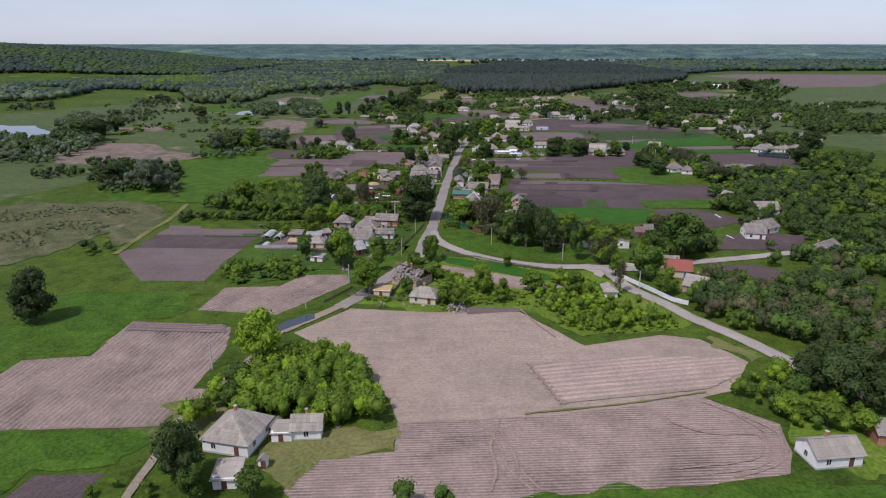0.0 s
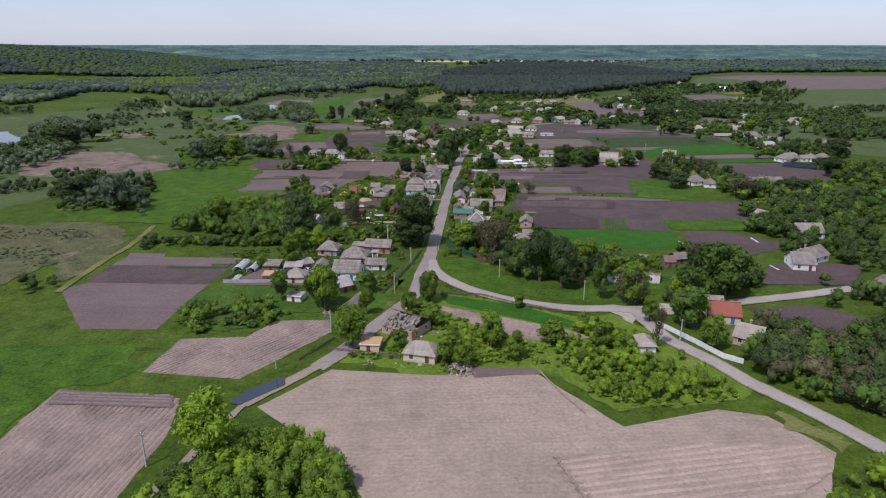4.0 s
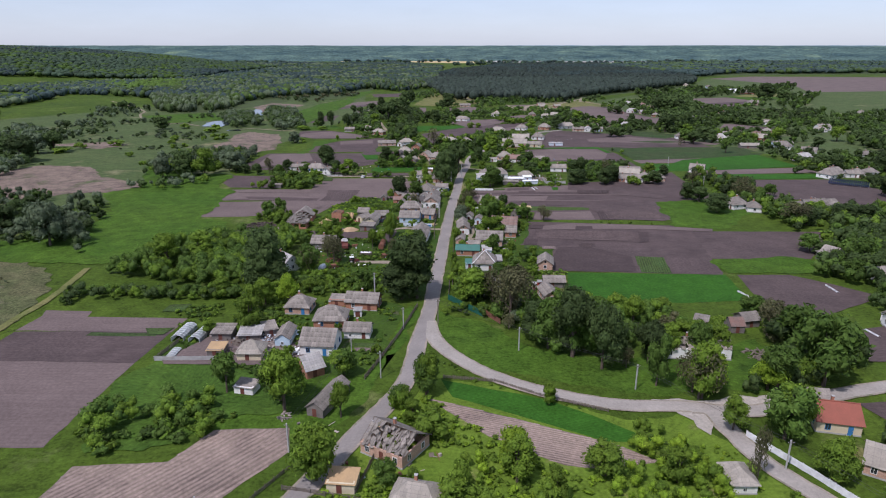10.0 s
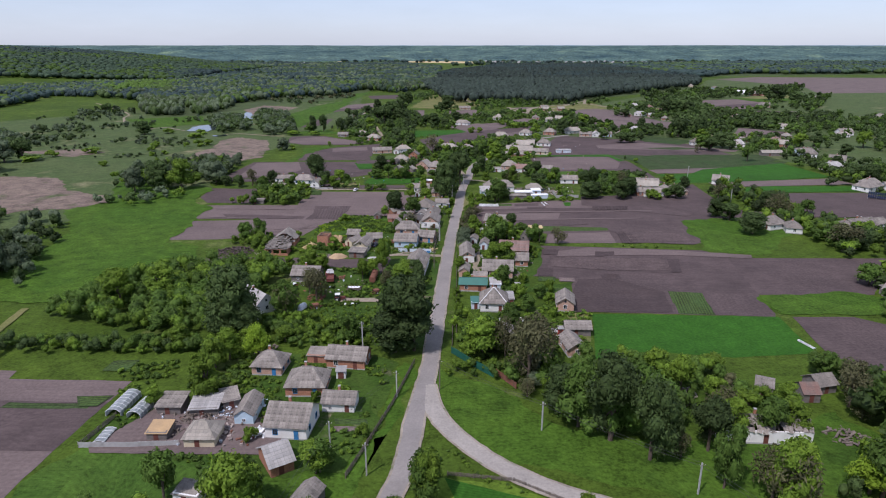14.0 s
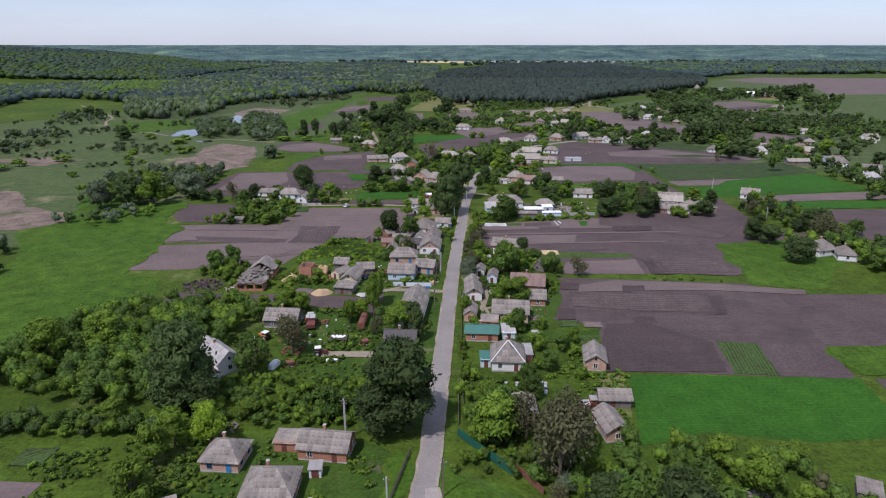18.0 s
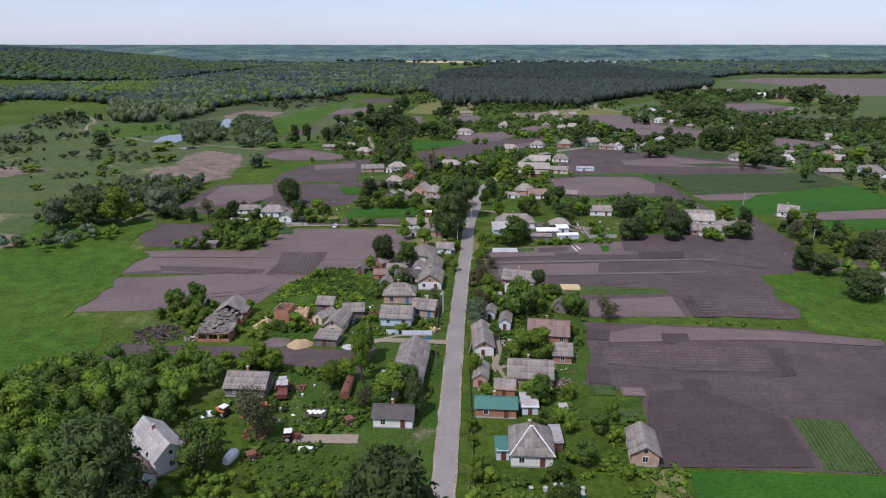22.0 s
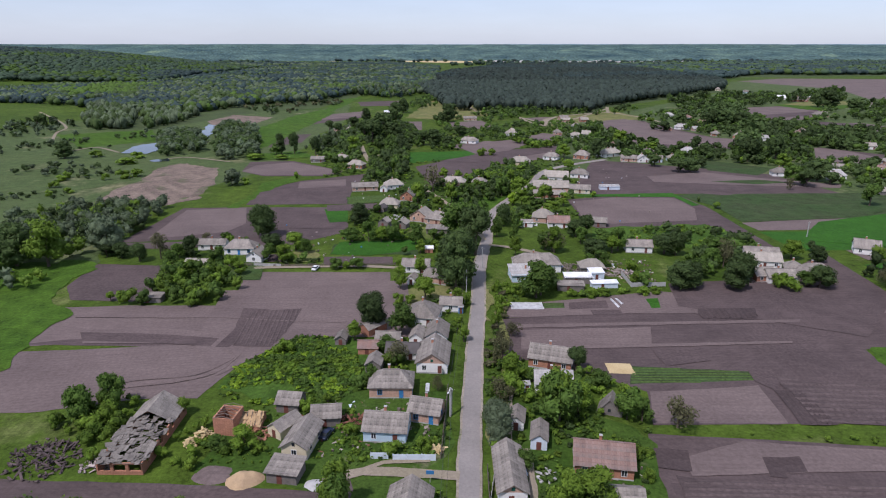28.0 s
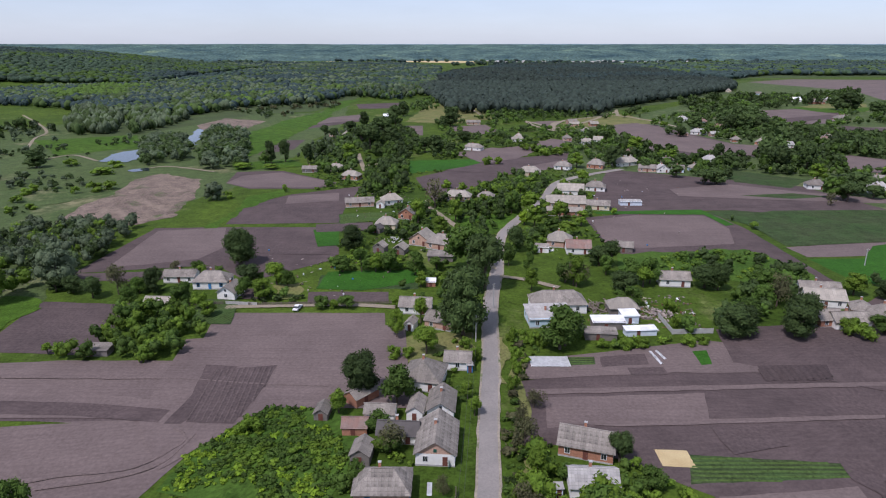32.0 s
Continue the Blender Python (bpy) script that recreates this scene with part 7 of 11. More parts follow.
house(-43.2, 256.7, 25.8, 3.5, 5.0, 2.2, 'shed', 'wood', 'slate', 'shed', wins=0)
house(-54.8, 245.7, 0.4, 4.0, 4.0, 1.9, 'shed', 'wood', 'tan', 'shed', wins=0)
house(-46.5, 243.5, 0.4, 6.0, 6.0, 2.2, 'hip', 'cream', 'beige', 'shed', wins=0)
house(58.7, 246.3, -3, 17.9, 6.0, 2.9, 'gable_x', 'white', 'slate', 'ruined_house', broken=(0,), state='roofless')
house(74.2, 264.9, -26.8, 3.6, 4.0, 2.4, 'shed', 'wood', 'slate', 'shed', wins=0)
house(83.2, 261.2, 0.4, 3.7, 5.0, 2.2, 'gable_x', 'wood', 'rust', 'shed', wins=0)
house(88.3, 264.5, 13.7, 4.8, 5.0, 2.2, 'gable_x', 'wood', 'slate', 'shed', wins=0)
house(14.5, 310.6, -3.4, 7.7, 9.0, 2.8, 'hip', 'white', 'slate', 'house', rise=3.2, white_hips=True)
house(8.6, 327.0, -3.8, 8.5, 4.5, 2.5, 'gable_x', 'brick', 'green', 'house')
house(16.6, 339.5, -5.6, 10.0, 8.0, 2.7, 'gable_x', 'pale_brick', 'slate', 'house')
house(9.4, 354.6, 0.2, 4.9, 13.0, 2.6, 'gable_y', 'white', 'slate', 'barn', gable='pale_brick', wins=0)
house(8.5, 339.4, -5.7, 3.3, 7.0, 2.4, 'gable_y', 'pale_brick', 'slate', 'shed', wins=0)
house(23.9, 362.5, -8.8, 10.5, 8.0, 2.6, 'gable_x', 'brick', 'rust', 'house')
house(28.8, 350.9, -5.1, 4.4, 6.0, 2.4, 'gable_x', 'brick', 'slate', 'shed')
house(16.8, 370.3, -9.4, 3.2, 6.0, 2.4, 'gable_y', 'metal', 'slate', 'shed', wins=0)
house(13.0, 376.9, -10.1, 3.2, 5.0, 2.2, 'gable_y', 'white', 'slate', 'shed', wins=0)
house(13.1, 335.3, -5.7, 4.6, 4.0, 2.1, 'shed', 'brick', 'slate', 'shed', wins=0)
house(18.5, 327.9, 0.2, 3.4, 5.0, 2.1, 'shed', 'metal', 'pale', 'shed', wins=0)
house(37.0, 311.2, -8.3, 5.0, 8.0, 2.6, 'gable_y', 'pale_brick', 'slate', 'house')
house(36.8, 294.3, -1.4, 6.7, 4.5, 2.2, 'gable_x', 'wood', 'slate', 'shed', wins=0)
house(35.3, 281.8, 8.4, 4.6, 8.0, 2.4, 'gable_y', 'pale_brick', 'slate', 'shed')
house(16.8, 286.4, 0.3, 5.5, 9.0, 2.7, 'hip', 'white', 'slate', 'house')
house(-50.3, 306.9, 45, 6.0, 12.0, 3.4, 'gable_y', 'white', 'pale', 'house', rise=2.7)
house(-51.9, 302.3, 45, 3.6, 7.5, 2.6, 'gable_y', 'white', 'rust', 'annex', wins=0)
house(11.9, 312.5, 0.2, 2.4, 4.0, 2.2, 'shed', 'metal', 'green', 'shed', wins=0)
house(22.9, 315.0, 0.2, 1.9, 5.0, 2.4, 'shed', 'wood', 'pale', 'shed', wins=0)
house(-47.3, 335.1, -3.8, 9.1, 7.0, 2.3, 'gable_x', 'wood', 'slate', 'ruined_house')
house(-10.7, 335.2, -5.0, 7.0, 20.6, 2.9, 'gable_y', 'white', 'slate', 'barn', wins=0)
house(-12.7, 323.1, -3.5, 8.1, 5.0, 2.5, 'gable_x', 'white', 'dark', 'shed')
house(-32.0, 360.2, -9.0, 5.7, 4.5, 2.4, 'shed', 'wood', 'slate', 'shed', wins=0)
house(-31.0, 367.3, -8.5, 5.0, 9.0, 2.6, 'gable_y', 'cream', 'slate', 'house')
house(-35.6, 374.7, -32.6, 3.6, 6.0, 2.2, 'gable_y', 'cream', 'slate', 'shed', wins=0)
house(-36.0, 383.0, -7.2, 4.8, 5.0, 2.3, 'gable_x', 'wood', 'slate', 'shed', wins=0)
house(-27.2, 377.3, 6.1, 5.7, 5.0, 2.3, 'gable_x', 'wood', 'slate', 'shed', wins=0)
house(-46.5, 374.7, -7.3, 4.3, 5.0, 4.0, 'shed', 'brick', 'dark', 'ruined_house', broken=(0,), state='roofless', wins=0, door=False)
house(-42.5, 376.1, 0.2, 4.8, 5.0, 1.4, 'gable_x', 'brick', 'tan', 'ruined_house', broken=(0,), state='collapsed', wins=0, door=False)
house(-16.1, 372.6, -5.3, 8.5, 7.0, 2.7, 'gable_x', 'blue', 'slate', 'house')
house(-16.8, 388.8, 0.2, 9.5, 7.0, 2.9, 'hip', 'pale_brick', 'slate', 'house', trim=BLUEP)
house(-7.5, 379.7, -13.1, 6.4, 6.0, 2.5, 'gable_x', 'pale_brick', 'slate', 'house', trim=BLUEP)
house(-6.8, 400.4, -3.5, 7.4, 11.0, 2.7, 'gable_y', 'white', 'slate', 'house', gable='pale_brick')
house(-5.0, 415.2, -4.0, 5.5, 8.0, 2.6, 'gable_y', 'white', 'slate', 'house')
house(-9.4, 415.2, -6.8, 3.4, 6.0, 2.3, 'gable_y', 'white', 'slate', 'shed', wins=0)
house(-11.2, 427.8, -11.1, 8.7, 9.0, 2.7, 'hip', 'white', 'slate', 'house')
house(-1.5, 437.1, -4.9, 6.2, 5.0, 2.4, 'gable_x', 'white', 'slate', 'shed')
house(-22.1, 409.7, 0.3, 5.0, 4.0, 1.9, 'gable_x', 'brick', 'rust', 'shed', wins=0)
house(-19.1, 400.3, -4.9, 3.7, 5.0, 2.3, 'gable_y', 'wood', 'slate', 'shed', wins=0)
house(-20.5, 419.7, 49.4, 6.7, 4.0, 2.2, 'gable_x', 'brick', 'slate', 'shed', wins=0)
house(-18.2, 414.5, -3.4, 6.3, 4.0, 2.2, 'gable_x', 'white', 'slate', 'shed', wins=0)
house(-14.7, 407.3, -3.7, 7.9, 5.0, 2.1, 'gable_x', 'white', 'dark', 'shed')
house(-28.9, 415.1, -3.8, 2.9, 4.0, 1.8, 'gable_y', 'wood', 'slate', 'shed', wins=0)
house(20.5, 403.7, -17.2, 10.2, 7.0, 2.6, 'gable_x', 'brick', 'slate', 'barn')
house(20.6, 391.3, -3.6, 8.2, 6.0, 2.5, 'gable_x', 'white', 'pale', 'house')
house(22.2, 460.9, 5.0, 12.0, 8.5, 2.8, 'shed', 'blue', 'pale', 'annex')
house(24.0, 470.6, 2.0, 16.0, 8.0, 3.0, 'hip', 'white', 'slate', 'house')
house(39.5, 460.0, 0.3, 8.9, 4.0, 2.4, 'shed', 'wood', 'white', 'shed', wins=0)
house(48.7, 463.8, 5.1, 4.6, 4.0, 2.6, 'shed', 'metal', 'white', 'shed', wins=0)
house(47.5, 455.8, 5.0, 8.5, 2.5, 1.9, 'shed', 'metal', 'white', 'shed', wins=0)
house(46.5, 469.3, 0.3, 8.2, 6.0, 2.5, 'hip', 'wood', 'beige', 'shed', wins=0)
house(36.0, 453.7, -4.4, 8.3, 3.5, 2.2, 'shed', 'wood', 'slate', 'shed', wins=0)
house(68.5, 493.3, -5.7, 9.6, 6.0, 2.6, 'gable_x', 'white', 'slate', 'house')
house(107.1, 477.1, -10.8, 11.2, 7.0, 2.7, 'gable_x', 'white', 'beige', 'house')
house(103.2, 461.8, 6.6, 6.8, 6.0, 2.4, 'gable_x', 'brick', 'slate', 'shed')
house(116.4, 469.6, -20.9, 5.5, 6.0, 2.4, 'hip', 'brick', 'slate', 'house')
house(-83.0, 489.5, 0.3, 11.0, 7.0, 2.7, 'hip', 'white', 'slate', 'house', trim=BLUEP)
house(-72.2, 481.1, -8.7, 5.8, 7.0, 2.5, 'gable_y', 'white', 'slate', 'house')
house(-90.8, 471.8, -2.9, 7.4, 5.0, 2.3, 'gable_x', 'wood', 'beige', 'shed', wins=0)
house(-94.9, 495.1, 0.3, 10.3, 5.0, 2.4, 'gable_x', 'white', 'slate', 'shed')
house(-94.2, 443.3, 0.3, 7.2, 3.5, 1.9, 'shed', 'wood', 'slate', 'ruined_shed', wins=0)
house(-50.2, 597.2, 9.7, 13.6, 6.0, 2.4, 'gable_x', 'pale_brick', 'slate', 'house')
house(-31.9, 600.7, 21.3, 9.5, 7.0, 2.7, 'hip', 'white', 'beige', 'house')
house(-31.8, 559.0, -5.4, 8.8, 7.0, 2.6, 'hip', 'cream', 'beige', 'house')
house(-23.2, 576.5, -15.2, 7.3, 6.0, 2.6, 'gable_y', 'brick', 'slate', 'shed')
house(-16.1, 537.6, -20.6, 8.2, 8.0, 2.7, 'gable_y', 'pale_brick', 'beige', 'house')
house(-9.2, 533.2, -25.8, 11.2, 8.0, 2.7, 'hip', 'pale_brick', 'slate', 'house')
house(-8.1, 517.8, -3.7, 9.1, 5.0, 2.3, 'shed', 'wood', 'slate', 'shed', wins=0)
house(-29.3, 528.2, -16.9, 4.6, 4.0, 2.4, 'gable_y', 'wood', 'slate', 'shed', wins=0)
house(-2.7, 611.3, -10.5, 13.0, 7.0, 2.7, 'hip', 'pale_brick', 'beige', 'house')
house(14.1, 610.2, -8.5, 8.0, 6.0, 2.6, 'hip', 'brick', 'slate', 'house')
house(56.4, 624.1, -11.0, 13.3, 9.0, 2.9, 'gable_x', 'white', 'beige', 'house')
house(46.4, 596.5, -6.5, 18.7, 9.0, 2.9, 'gable_x', 'pale_brick', 'beige', 'house')
house(44.9, 582.7, -7.1, 15.9, 5.0, 2.4, 'gable_x', 'brick', 'beige', 'shed')
house(65.6, 594.3, -11.7, 10.5, 6.0, 2.4, 'gable_x', 'cream', 'slate', 'shed')
house(73.4, 634.8, -15.6, 10.1, 7.0, 2.6, 'hip', 'white', 'slate', 'house')
house(83.8, 602.2, 0.2, 10.5, 4.0, 2.0, 'shed', 'metal', 'pale', 'shed', wins=0)
house(41.7, 674.7, -7.5, 12.7, 8.0, 2.7, 'hip', 'cream', 'beige', 'house')
house(37.9, 535.6, -13.4, 9.1, 8.0, 2.7, 'hip', 'pale_brick', 'beige', 'house')
house(44.0, 526.5, -4.0, 9.0, 7.0, 2.6, 'gable_x', 'white', 'rust', 'house')
house(32.4, 528.5, -7.5, 5.1, 4.0, 2.2, 'shed', 'white', 'slate', 'shed', wins=0)
house(63.5, 529.3, -13.4, 5.8, 5.0, 2.2, 'gable_x', 'wood', 'slate', 'shed', wins=0)
house(87.6, 700.2, -22.5, 9.9, 8.0, 2.9, 'hip', 'brick', 'slate', 'house')
house(66.1, 696.4, -21.9, 10.0, 7.0, 2.6, 'hip', 'white', 'slate', 'house')
house(110.2, 704.2, 30.0, 16.1, 8.0, 2.7, 'hip', 'white', 'beige', 'house')
house(117.5, 689.0, -10.3, 10.1, 6.0, 2.5, 'gable_x', 'pale_brick', 'slate', 'house')
house(127.9, 685.4, 0.1, 7.6, 6.0, 2.5, 'gable_y', 'white', 'pale', 'house')
house(137.2, 687.2, -14.3, 7.2, 6.0, 2.5, 'gable_x', 'blue', 'slate', 'house')
house(168.6, 718.5, -13.7, 8.8, 7.0, 2.8, 'hip', 'white', 'pale', 'house')
house(10.7, 772.5, -22.9, 13.5, 7.0, 2.6, 'hip', 'white', 'slate', 'house')
house(50.4, 812.6, 0.0, 10.5, 6.0, 2.5, 'hip', 'white', 'beige', 'house')
house(104.0, 800.6, 0.0, 9.8, 6.0, 2.5, 'hip', 'white', 'beige', 'house')
house(234.1, 962.8, -28.6, 10.5, 7.0, 2.6, 'hip', 'white', 'pale', 'house')
house(211.7, 859.7, -16.3, 12.9, 7.0, 2.6, 'hip', 'white', 'pale', 'house')
house(240.3, 800.7, -38.2, 9.4, 8.0, 2.7, 'hip', 'brick', 'beige', 'house')
house(255.2, 783.6, 0.1, 7.3, 7.0, 2.6, 'gable_x', 'white', 'pale', 'house')
house(465.9, 1191.3, -0.3, 17.7, 10.0, 3, 'gable_x', 'white', 'white', 'house')
house(474.2, 1156.7, -0.2, 22.2, 10.0, 3, 'hip', 'brick', 'slate', 'house')
house(398.6, 962.6, -0.1, 14.4, 9.0, 2.7, 'hip', 'pale_brick', 'slate', 'house')
house(294.5, 806.7, -15.5, 11.2, 8.0, 2.7, 'hip', 'cream', 'rust', 'house')
house(195.4, 639.4, -8.7, 9.1, 7.0, 2.6, 'hip', 'white', 'slate', 'house')
house(224.8, 632.5, -17.0, 9.1, 8.0, 2.6, 'hip', 'white', 'pale', 'house')
house(-90.7, 838.5, 0.0, 7.2, 6.0, 2.5, 'hip', 'pale_brick', 'beige', 'house')
house(-68.9, 973.6, -0.1, 8.3, 8.0, 3, 'gable_x', 'cream', 'white', 'house')
house(-90.6, 684.9, 0.1, 8.7, 5.0, 2.3, 'gable_x', 'wood', 'slate', 'shed')
house(-75.9, 690.4, -22.7, 9.5, 6.0, 2.5, 'hip', 'white', 'beige', 'house')
house(-63.5, 664.4, -17.7, 10.5, 7.0, 2.6, 'hip', 'brick', 'beige', 'house')
house(138.6, 405.1, -69.4, 8.0, 9.0, 2.6, 'hip', 'white', 'slate', 'house')
house(146.3, 394.0, -16.5, 6.2, 8.0, 2.5, 'hip', 'white', 'slate', 'house')
house(175.0, 394.1, 17.1, 12.5, 8.0, 2.6, 'gable_x', 'white', 'slate', 'house')
house(169.3, 395.9, -18.5, 5.6, 7.0, 2.5, 'hip', 'brick', 'slate', 'house')
house(153.9, 492.5, -26.7, 8.4, 8.0, 2.6, 'gable_x', 'white', 'slate', 'house')
house(119.4, 463.6, 0.3, 10.6, 7.0, 2.5, 'hip', 'pale_brick', 'slate', 'house')
house(108.8, 482.9, -8.6, 11.8, 7.0, 2.7, 'gable_x', 'white', 'slate', 'house')
house(143.1, 321.4, 20.5, 8.0, 5.0, 2.4, 'shed', 'wood', 'slate', 'shed', wins=0)
house(148.0, 297.0, 0.5, 10.5, 9.0, 2.7, 'gable_x', 'white', 'slate', 'house')
house(126.9, 259.2, -8.5, 7.3, 9.0, 2.7, 'gable_x', 'white', 'slate', 'house')
house(229.0, 471.0, 29.6, 14.3, 9.0, 2.7, 'hip', 'white', 'slate', 'house')
house(244.1, 478.0, -30.0, 7.0, 9.0, 2.7, 'hip', 'white', 'slate', 'house')
house(257.4, 559.5, -31.2, 9.8, 9.0, 2.7, 'gable_x', 'white', 'slate', 'house')
house(251.8, 586.7, -29.0, 11.6, 9.0, 2.7, 'hip', 'white', 'slate', 'house')
house(255.1, 633.7, -37.7, 11.0, 9.0, 2.7, 'gable_x', 'brick', 'beige', 'house')
house(346.8, 698.5, -0.0, 11.6, 9.0, 2.7, 'gable_x', 'white', 'slate', 'house')
house(456.9, 826.1, -27.0, 13.5, 9.0, 2.7, 'hip', 'white', 'slate', 'house')
house(133.1, 263.0, 29.5, 13.6, 8.0, 2.6, 'gable_x', 'white', 'slate', 'house')
house(140.4, 230.1, 37.9, 18.2, 8.0, 2.6, 'gable_x', 'white', 'slate', 'house')
house(-15.0, 470.6, -4.8, 9.2, 6.0, 2.4, 'gable_x', 'white', 'slate', 'house')
house(-7.2, 461.3, -21.7, 7.8, 6.0, 2.4, 'gable_x', 'pale_brick', 'slate', 'house')
house(-12.7, 459.4, -15.6, 2.6, 4.0, 2.2, 'gable_y', 'white', 'slate', 'shed', wins=0)
house(-7.9, 492.4, 0.3, 3.1, 3.0, 1.8, 'shed', 'brick', 'white', 'shed', wins=0)
house(-21.6, 526.2, -16.9, 4.6, 5.0, 2.2, 'gable_y', 'wood', 'beige', 'shed', wins=0)
house(-33.0, 554.8, -23.8, 4.1, 4.0, 2.0, 'gable_y', 'wood', 'dark', 'shed', wins=0)
house(-35.3, 596.2, 0.2, 3.8, 4.0, 2.2, 'gable_y', 'white', 'beige', 'shed', wins=0)
house(116.2, 915.8, -0.0, 9.2, 6.0, 2.5, 'gable_x', 'pale_brick', 'beige', 'house')
house(118.3, 867.1, -0.0, 7.5, 6.0, 2.5, 'hip', 'white', 'beige', 'house')
house(93.4, 818.9, 0.0, 6.9, 7.0, 2.6, 'hip', 'pale_brick', 'slate', 'house')
house(228.6, 812.7, 0.0, 6.3, 6.0, 2.5, 'hip', 'brick', 'slate', 'house')
house(249.2, 938.4, -0.1, 7.8, 6.0, 2.5, 'hip', 'blue', 'rust', 'house')
house(122.2, 747.5, -50.3, 12.1, 7.0, 2.6, 'hip', 'white', 'rust', 'house')
house(137.5, 710.2, 0.1, 10.3, 7.0, 2.6, 'hip', 'white', 'slate', 'house')
house(149.7, 689.1, 0.1, 6.3, 6.0, 2.5, 'hip', 'blue', 'beige', 'house')
house(332.6, 794.9, 0.0, 8.7, 7.0, 2.6, 'hip', 'cream', 'pale', 'house')
house(242.4, 658.9, -13.5, 6.6, 5.0, 2.4, 'gable_x', 'white', 'slate', 'shed')
house(270.2, 819.0, 0.0, 6.4, 7.0, 2.6, 'hip', 'white', 'slate', 'house')
house(223.8, 845.5, 0.0, 6.7, 6.0, 2.5, 'gable_x', 'pale_brick', 'pale', 'house')
house(17.7, 929.4, -0.1, 13.3, 6.0, 2.4, 'gable_x', 'pale_brick', 'slate', 'house')
house(-102.3, 842.0, 0.0, 7.7, 6.0, 2.5, 'hip', 'pale_brick', 'slate', 'house')
house(174.2, 395.2, 17.4, 19.7, 6.0, 2.6, 'gable_x', 'white', 'slate', 'house')
house(143.6, 320.0, 30.8, 8.1, 5.0, 2.4, 'gable_y', 'wood', 'slate', 'shed', wins=0)
house(235.8, 485.3, 0.3, 9.1, 6.0, 2.5, 'hip', 'white', 'slate', 'house')
house(241.7, 476.3, 0.3, 10.2, 6.0, 2.5, 'gable_x', 'white', 'slate', 'house')
house(255.9, 481.7, 0.3, 7.6, 6.0, 2.5, 'hip', 'white', 'slate', 'house')
house(242.6, 532.7, 20.4, 13.4, 7.0, 2.6, 'hip', 'cream', 'pale', 'house')
house(260.3, 647.7, -18.7, 11.1, 7.0, 2.6, 'hip', 'pale_brick', 'rust', 'house')
house(287.3, 677.9, 0.0, 6.6, 6.0, 2.5, 'hip', 'pale_brick', 'beige', 'house')
house(227.8, 589.5, 0.1, 14.4, 5.0, 2.3, 'gable_x', 'wood', 'beige', 'shed', wins=0)
house(222.0, 630.2, -26.6, 7.5, 6.0, 2.5, 'hip', 'white', 'beige', 'house')
house(255.9, 595.5, 10.4, 16.8, 6.0, 2.5, 'gable_x', 'blue', 'slate', 'house')
house(338.0, 686.0, -0.0, 9.8, 6.0, 2.5, 'hip', 'white', 'beige', 'house')
house(293.8, 547.1, 0.2, 9.2, 6.0, 2.5, 'hip', 'white', 'slate', 'house')
house(293.5, 523.9, 0.2, 7.6, 6.0, 2.5, 'hip', 'pale_brick', 'beige', 'house')
house(106.5, 460.3, 0.3, 9.9, 6.0, 2.5, 'gable_x', 'white', 'slate', 'house')
house(32.8, 383.2, -20.9, 4.8, 4.0, 0.5, 'gable_y', 'wood', 'slate', 'shed', rise=3.4, wins=0, door=False)
house(118.0, 929.5, 14, 9.3, 8.0, 2.7, 'gable_x', 'pale_brick', 'slate', 'house')
house(136.0, 914.7, 8, 8.0, 7.0, 2.7, 'gable_x', 'brick', 'beige', 'house')
house(53.6, 825.4, -10, 7.0, 7.0, 2.7, 'hip', 'pale_brick', 'beige', 'house')
house(115.0, 808.0, -18, 7.0, 8.0, 2.7, 'gable_x', 'white', 'beige', 'house')
house(304.6, 819.7, -10, 8.8, 8.0, 2.7, 'hip', 'cream', 'beige', 'house')
house(524.3, 1201.2, 11, 8.1, 7.0, 2.7, 'hip', 'pale_brick', 'pale', 'house')
house(476.0, 1310.7, -12, 8.1, 8.0, 2.7, 'gable_x', 'blue', 'slate', 'house')
house(456.8, 1375.5, -14, 8.6, 8.0, 2.7, 'hip', 'cream', 'beige', 'house')
house(410.1, 974.7, -21, 7.0, 7.0, 2.7, 'gable_x', 'white', 'slate', 'house')
house(533.5, 1088.3, -17, 8.7, 7.0, 2.7, 'hip', 'white', 'slate', 'house')
house(351.4, 792.7, -25, 7.5, 7.0, 2.7, 'hip', 'white', 'rust', 'house')
house(315.2, 742.2, -15, 7.0, 7.0, 2.7, 'gable_x', 'white', 'beige', 'house')
house(198.6, 849.2, -5, 7.0, 7.0, 2.7, 'hip', 'pale_brick', 'beige', 'house')
house(245.0, 891.9, -14, 7.0, 7.0, 2.7, 'gable_x', 'pale_brick', 'rust', 'house')

# ---- trees ----
tree('lime', -36.8, 150.5, 15.0, 6.2)
tree('oak', -108.2, 174.2, 15.9, 6.2)
tree('oak', -38.0, 105.6, 13.5, 4.7)
tree('orchard', -34.3, 102.7, 7.5, 3.2)
tree('orchard', -24.1, 102.2, 6.9, 3.4)
tree('oak', -6.0, 286.1, 21.1, 8.3)
tree('oak', -53.1, 295.1, 19.8, 7.6)
tree('acacia', -17.7, 198.4, 11.6, 5.2)
tree('orchard', 1.2, 228.2, 8.8, 3.3)
# next three: brighter leaf kinds picked to pass for sunlit crowns
tree('lime', 18.8, 201.8, 8.6, 3.9)
tree('acacia', 24.8, 192.6, 7.4, 2.5)
tree('acacia', 7.4, 190.1, 8.4, 3.9)
tree('orchard', -5.1, 197.2, 5.8, 2.6)
tree('bush', -4.5, 222.0, 5.3, 2.7)
tree('bush', 3.0, 212.0, 5.7, 4.7)
tree('orchard', 73.3, 212.2, 12.4, 5.7)
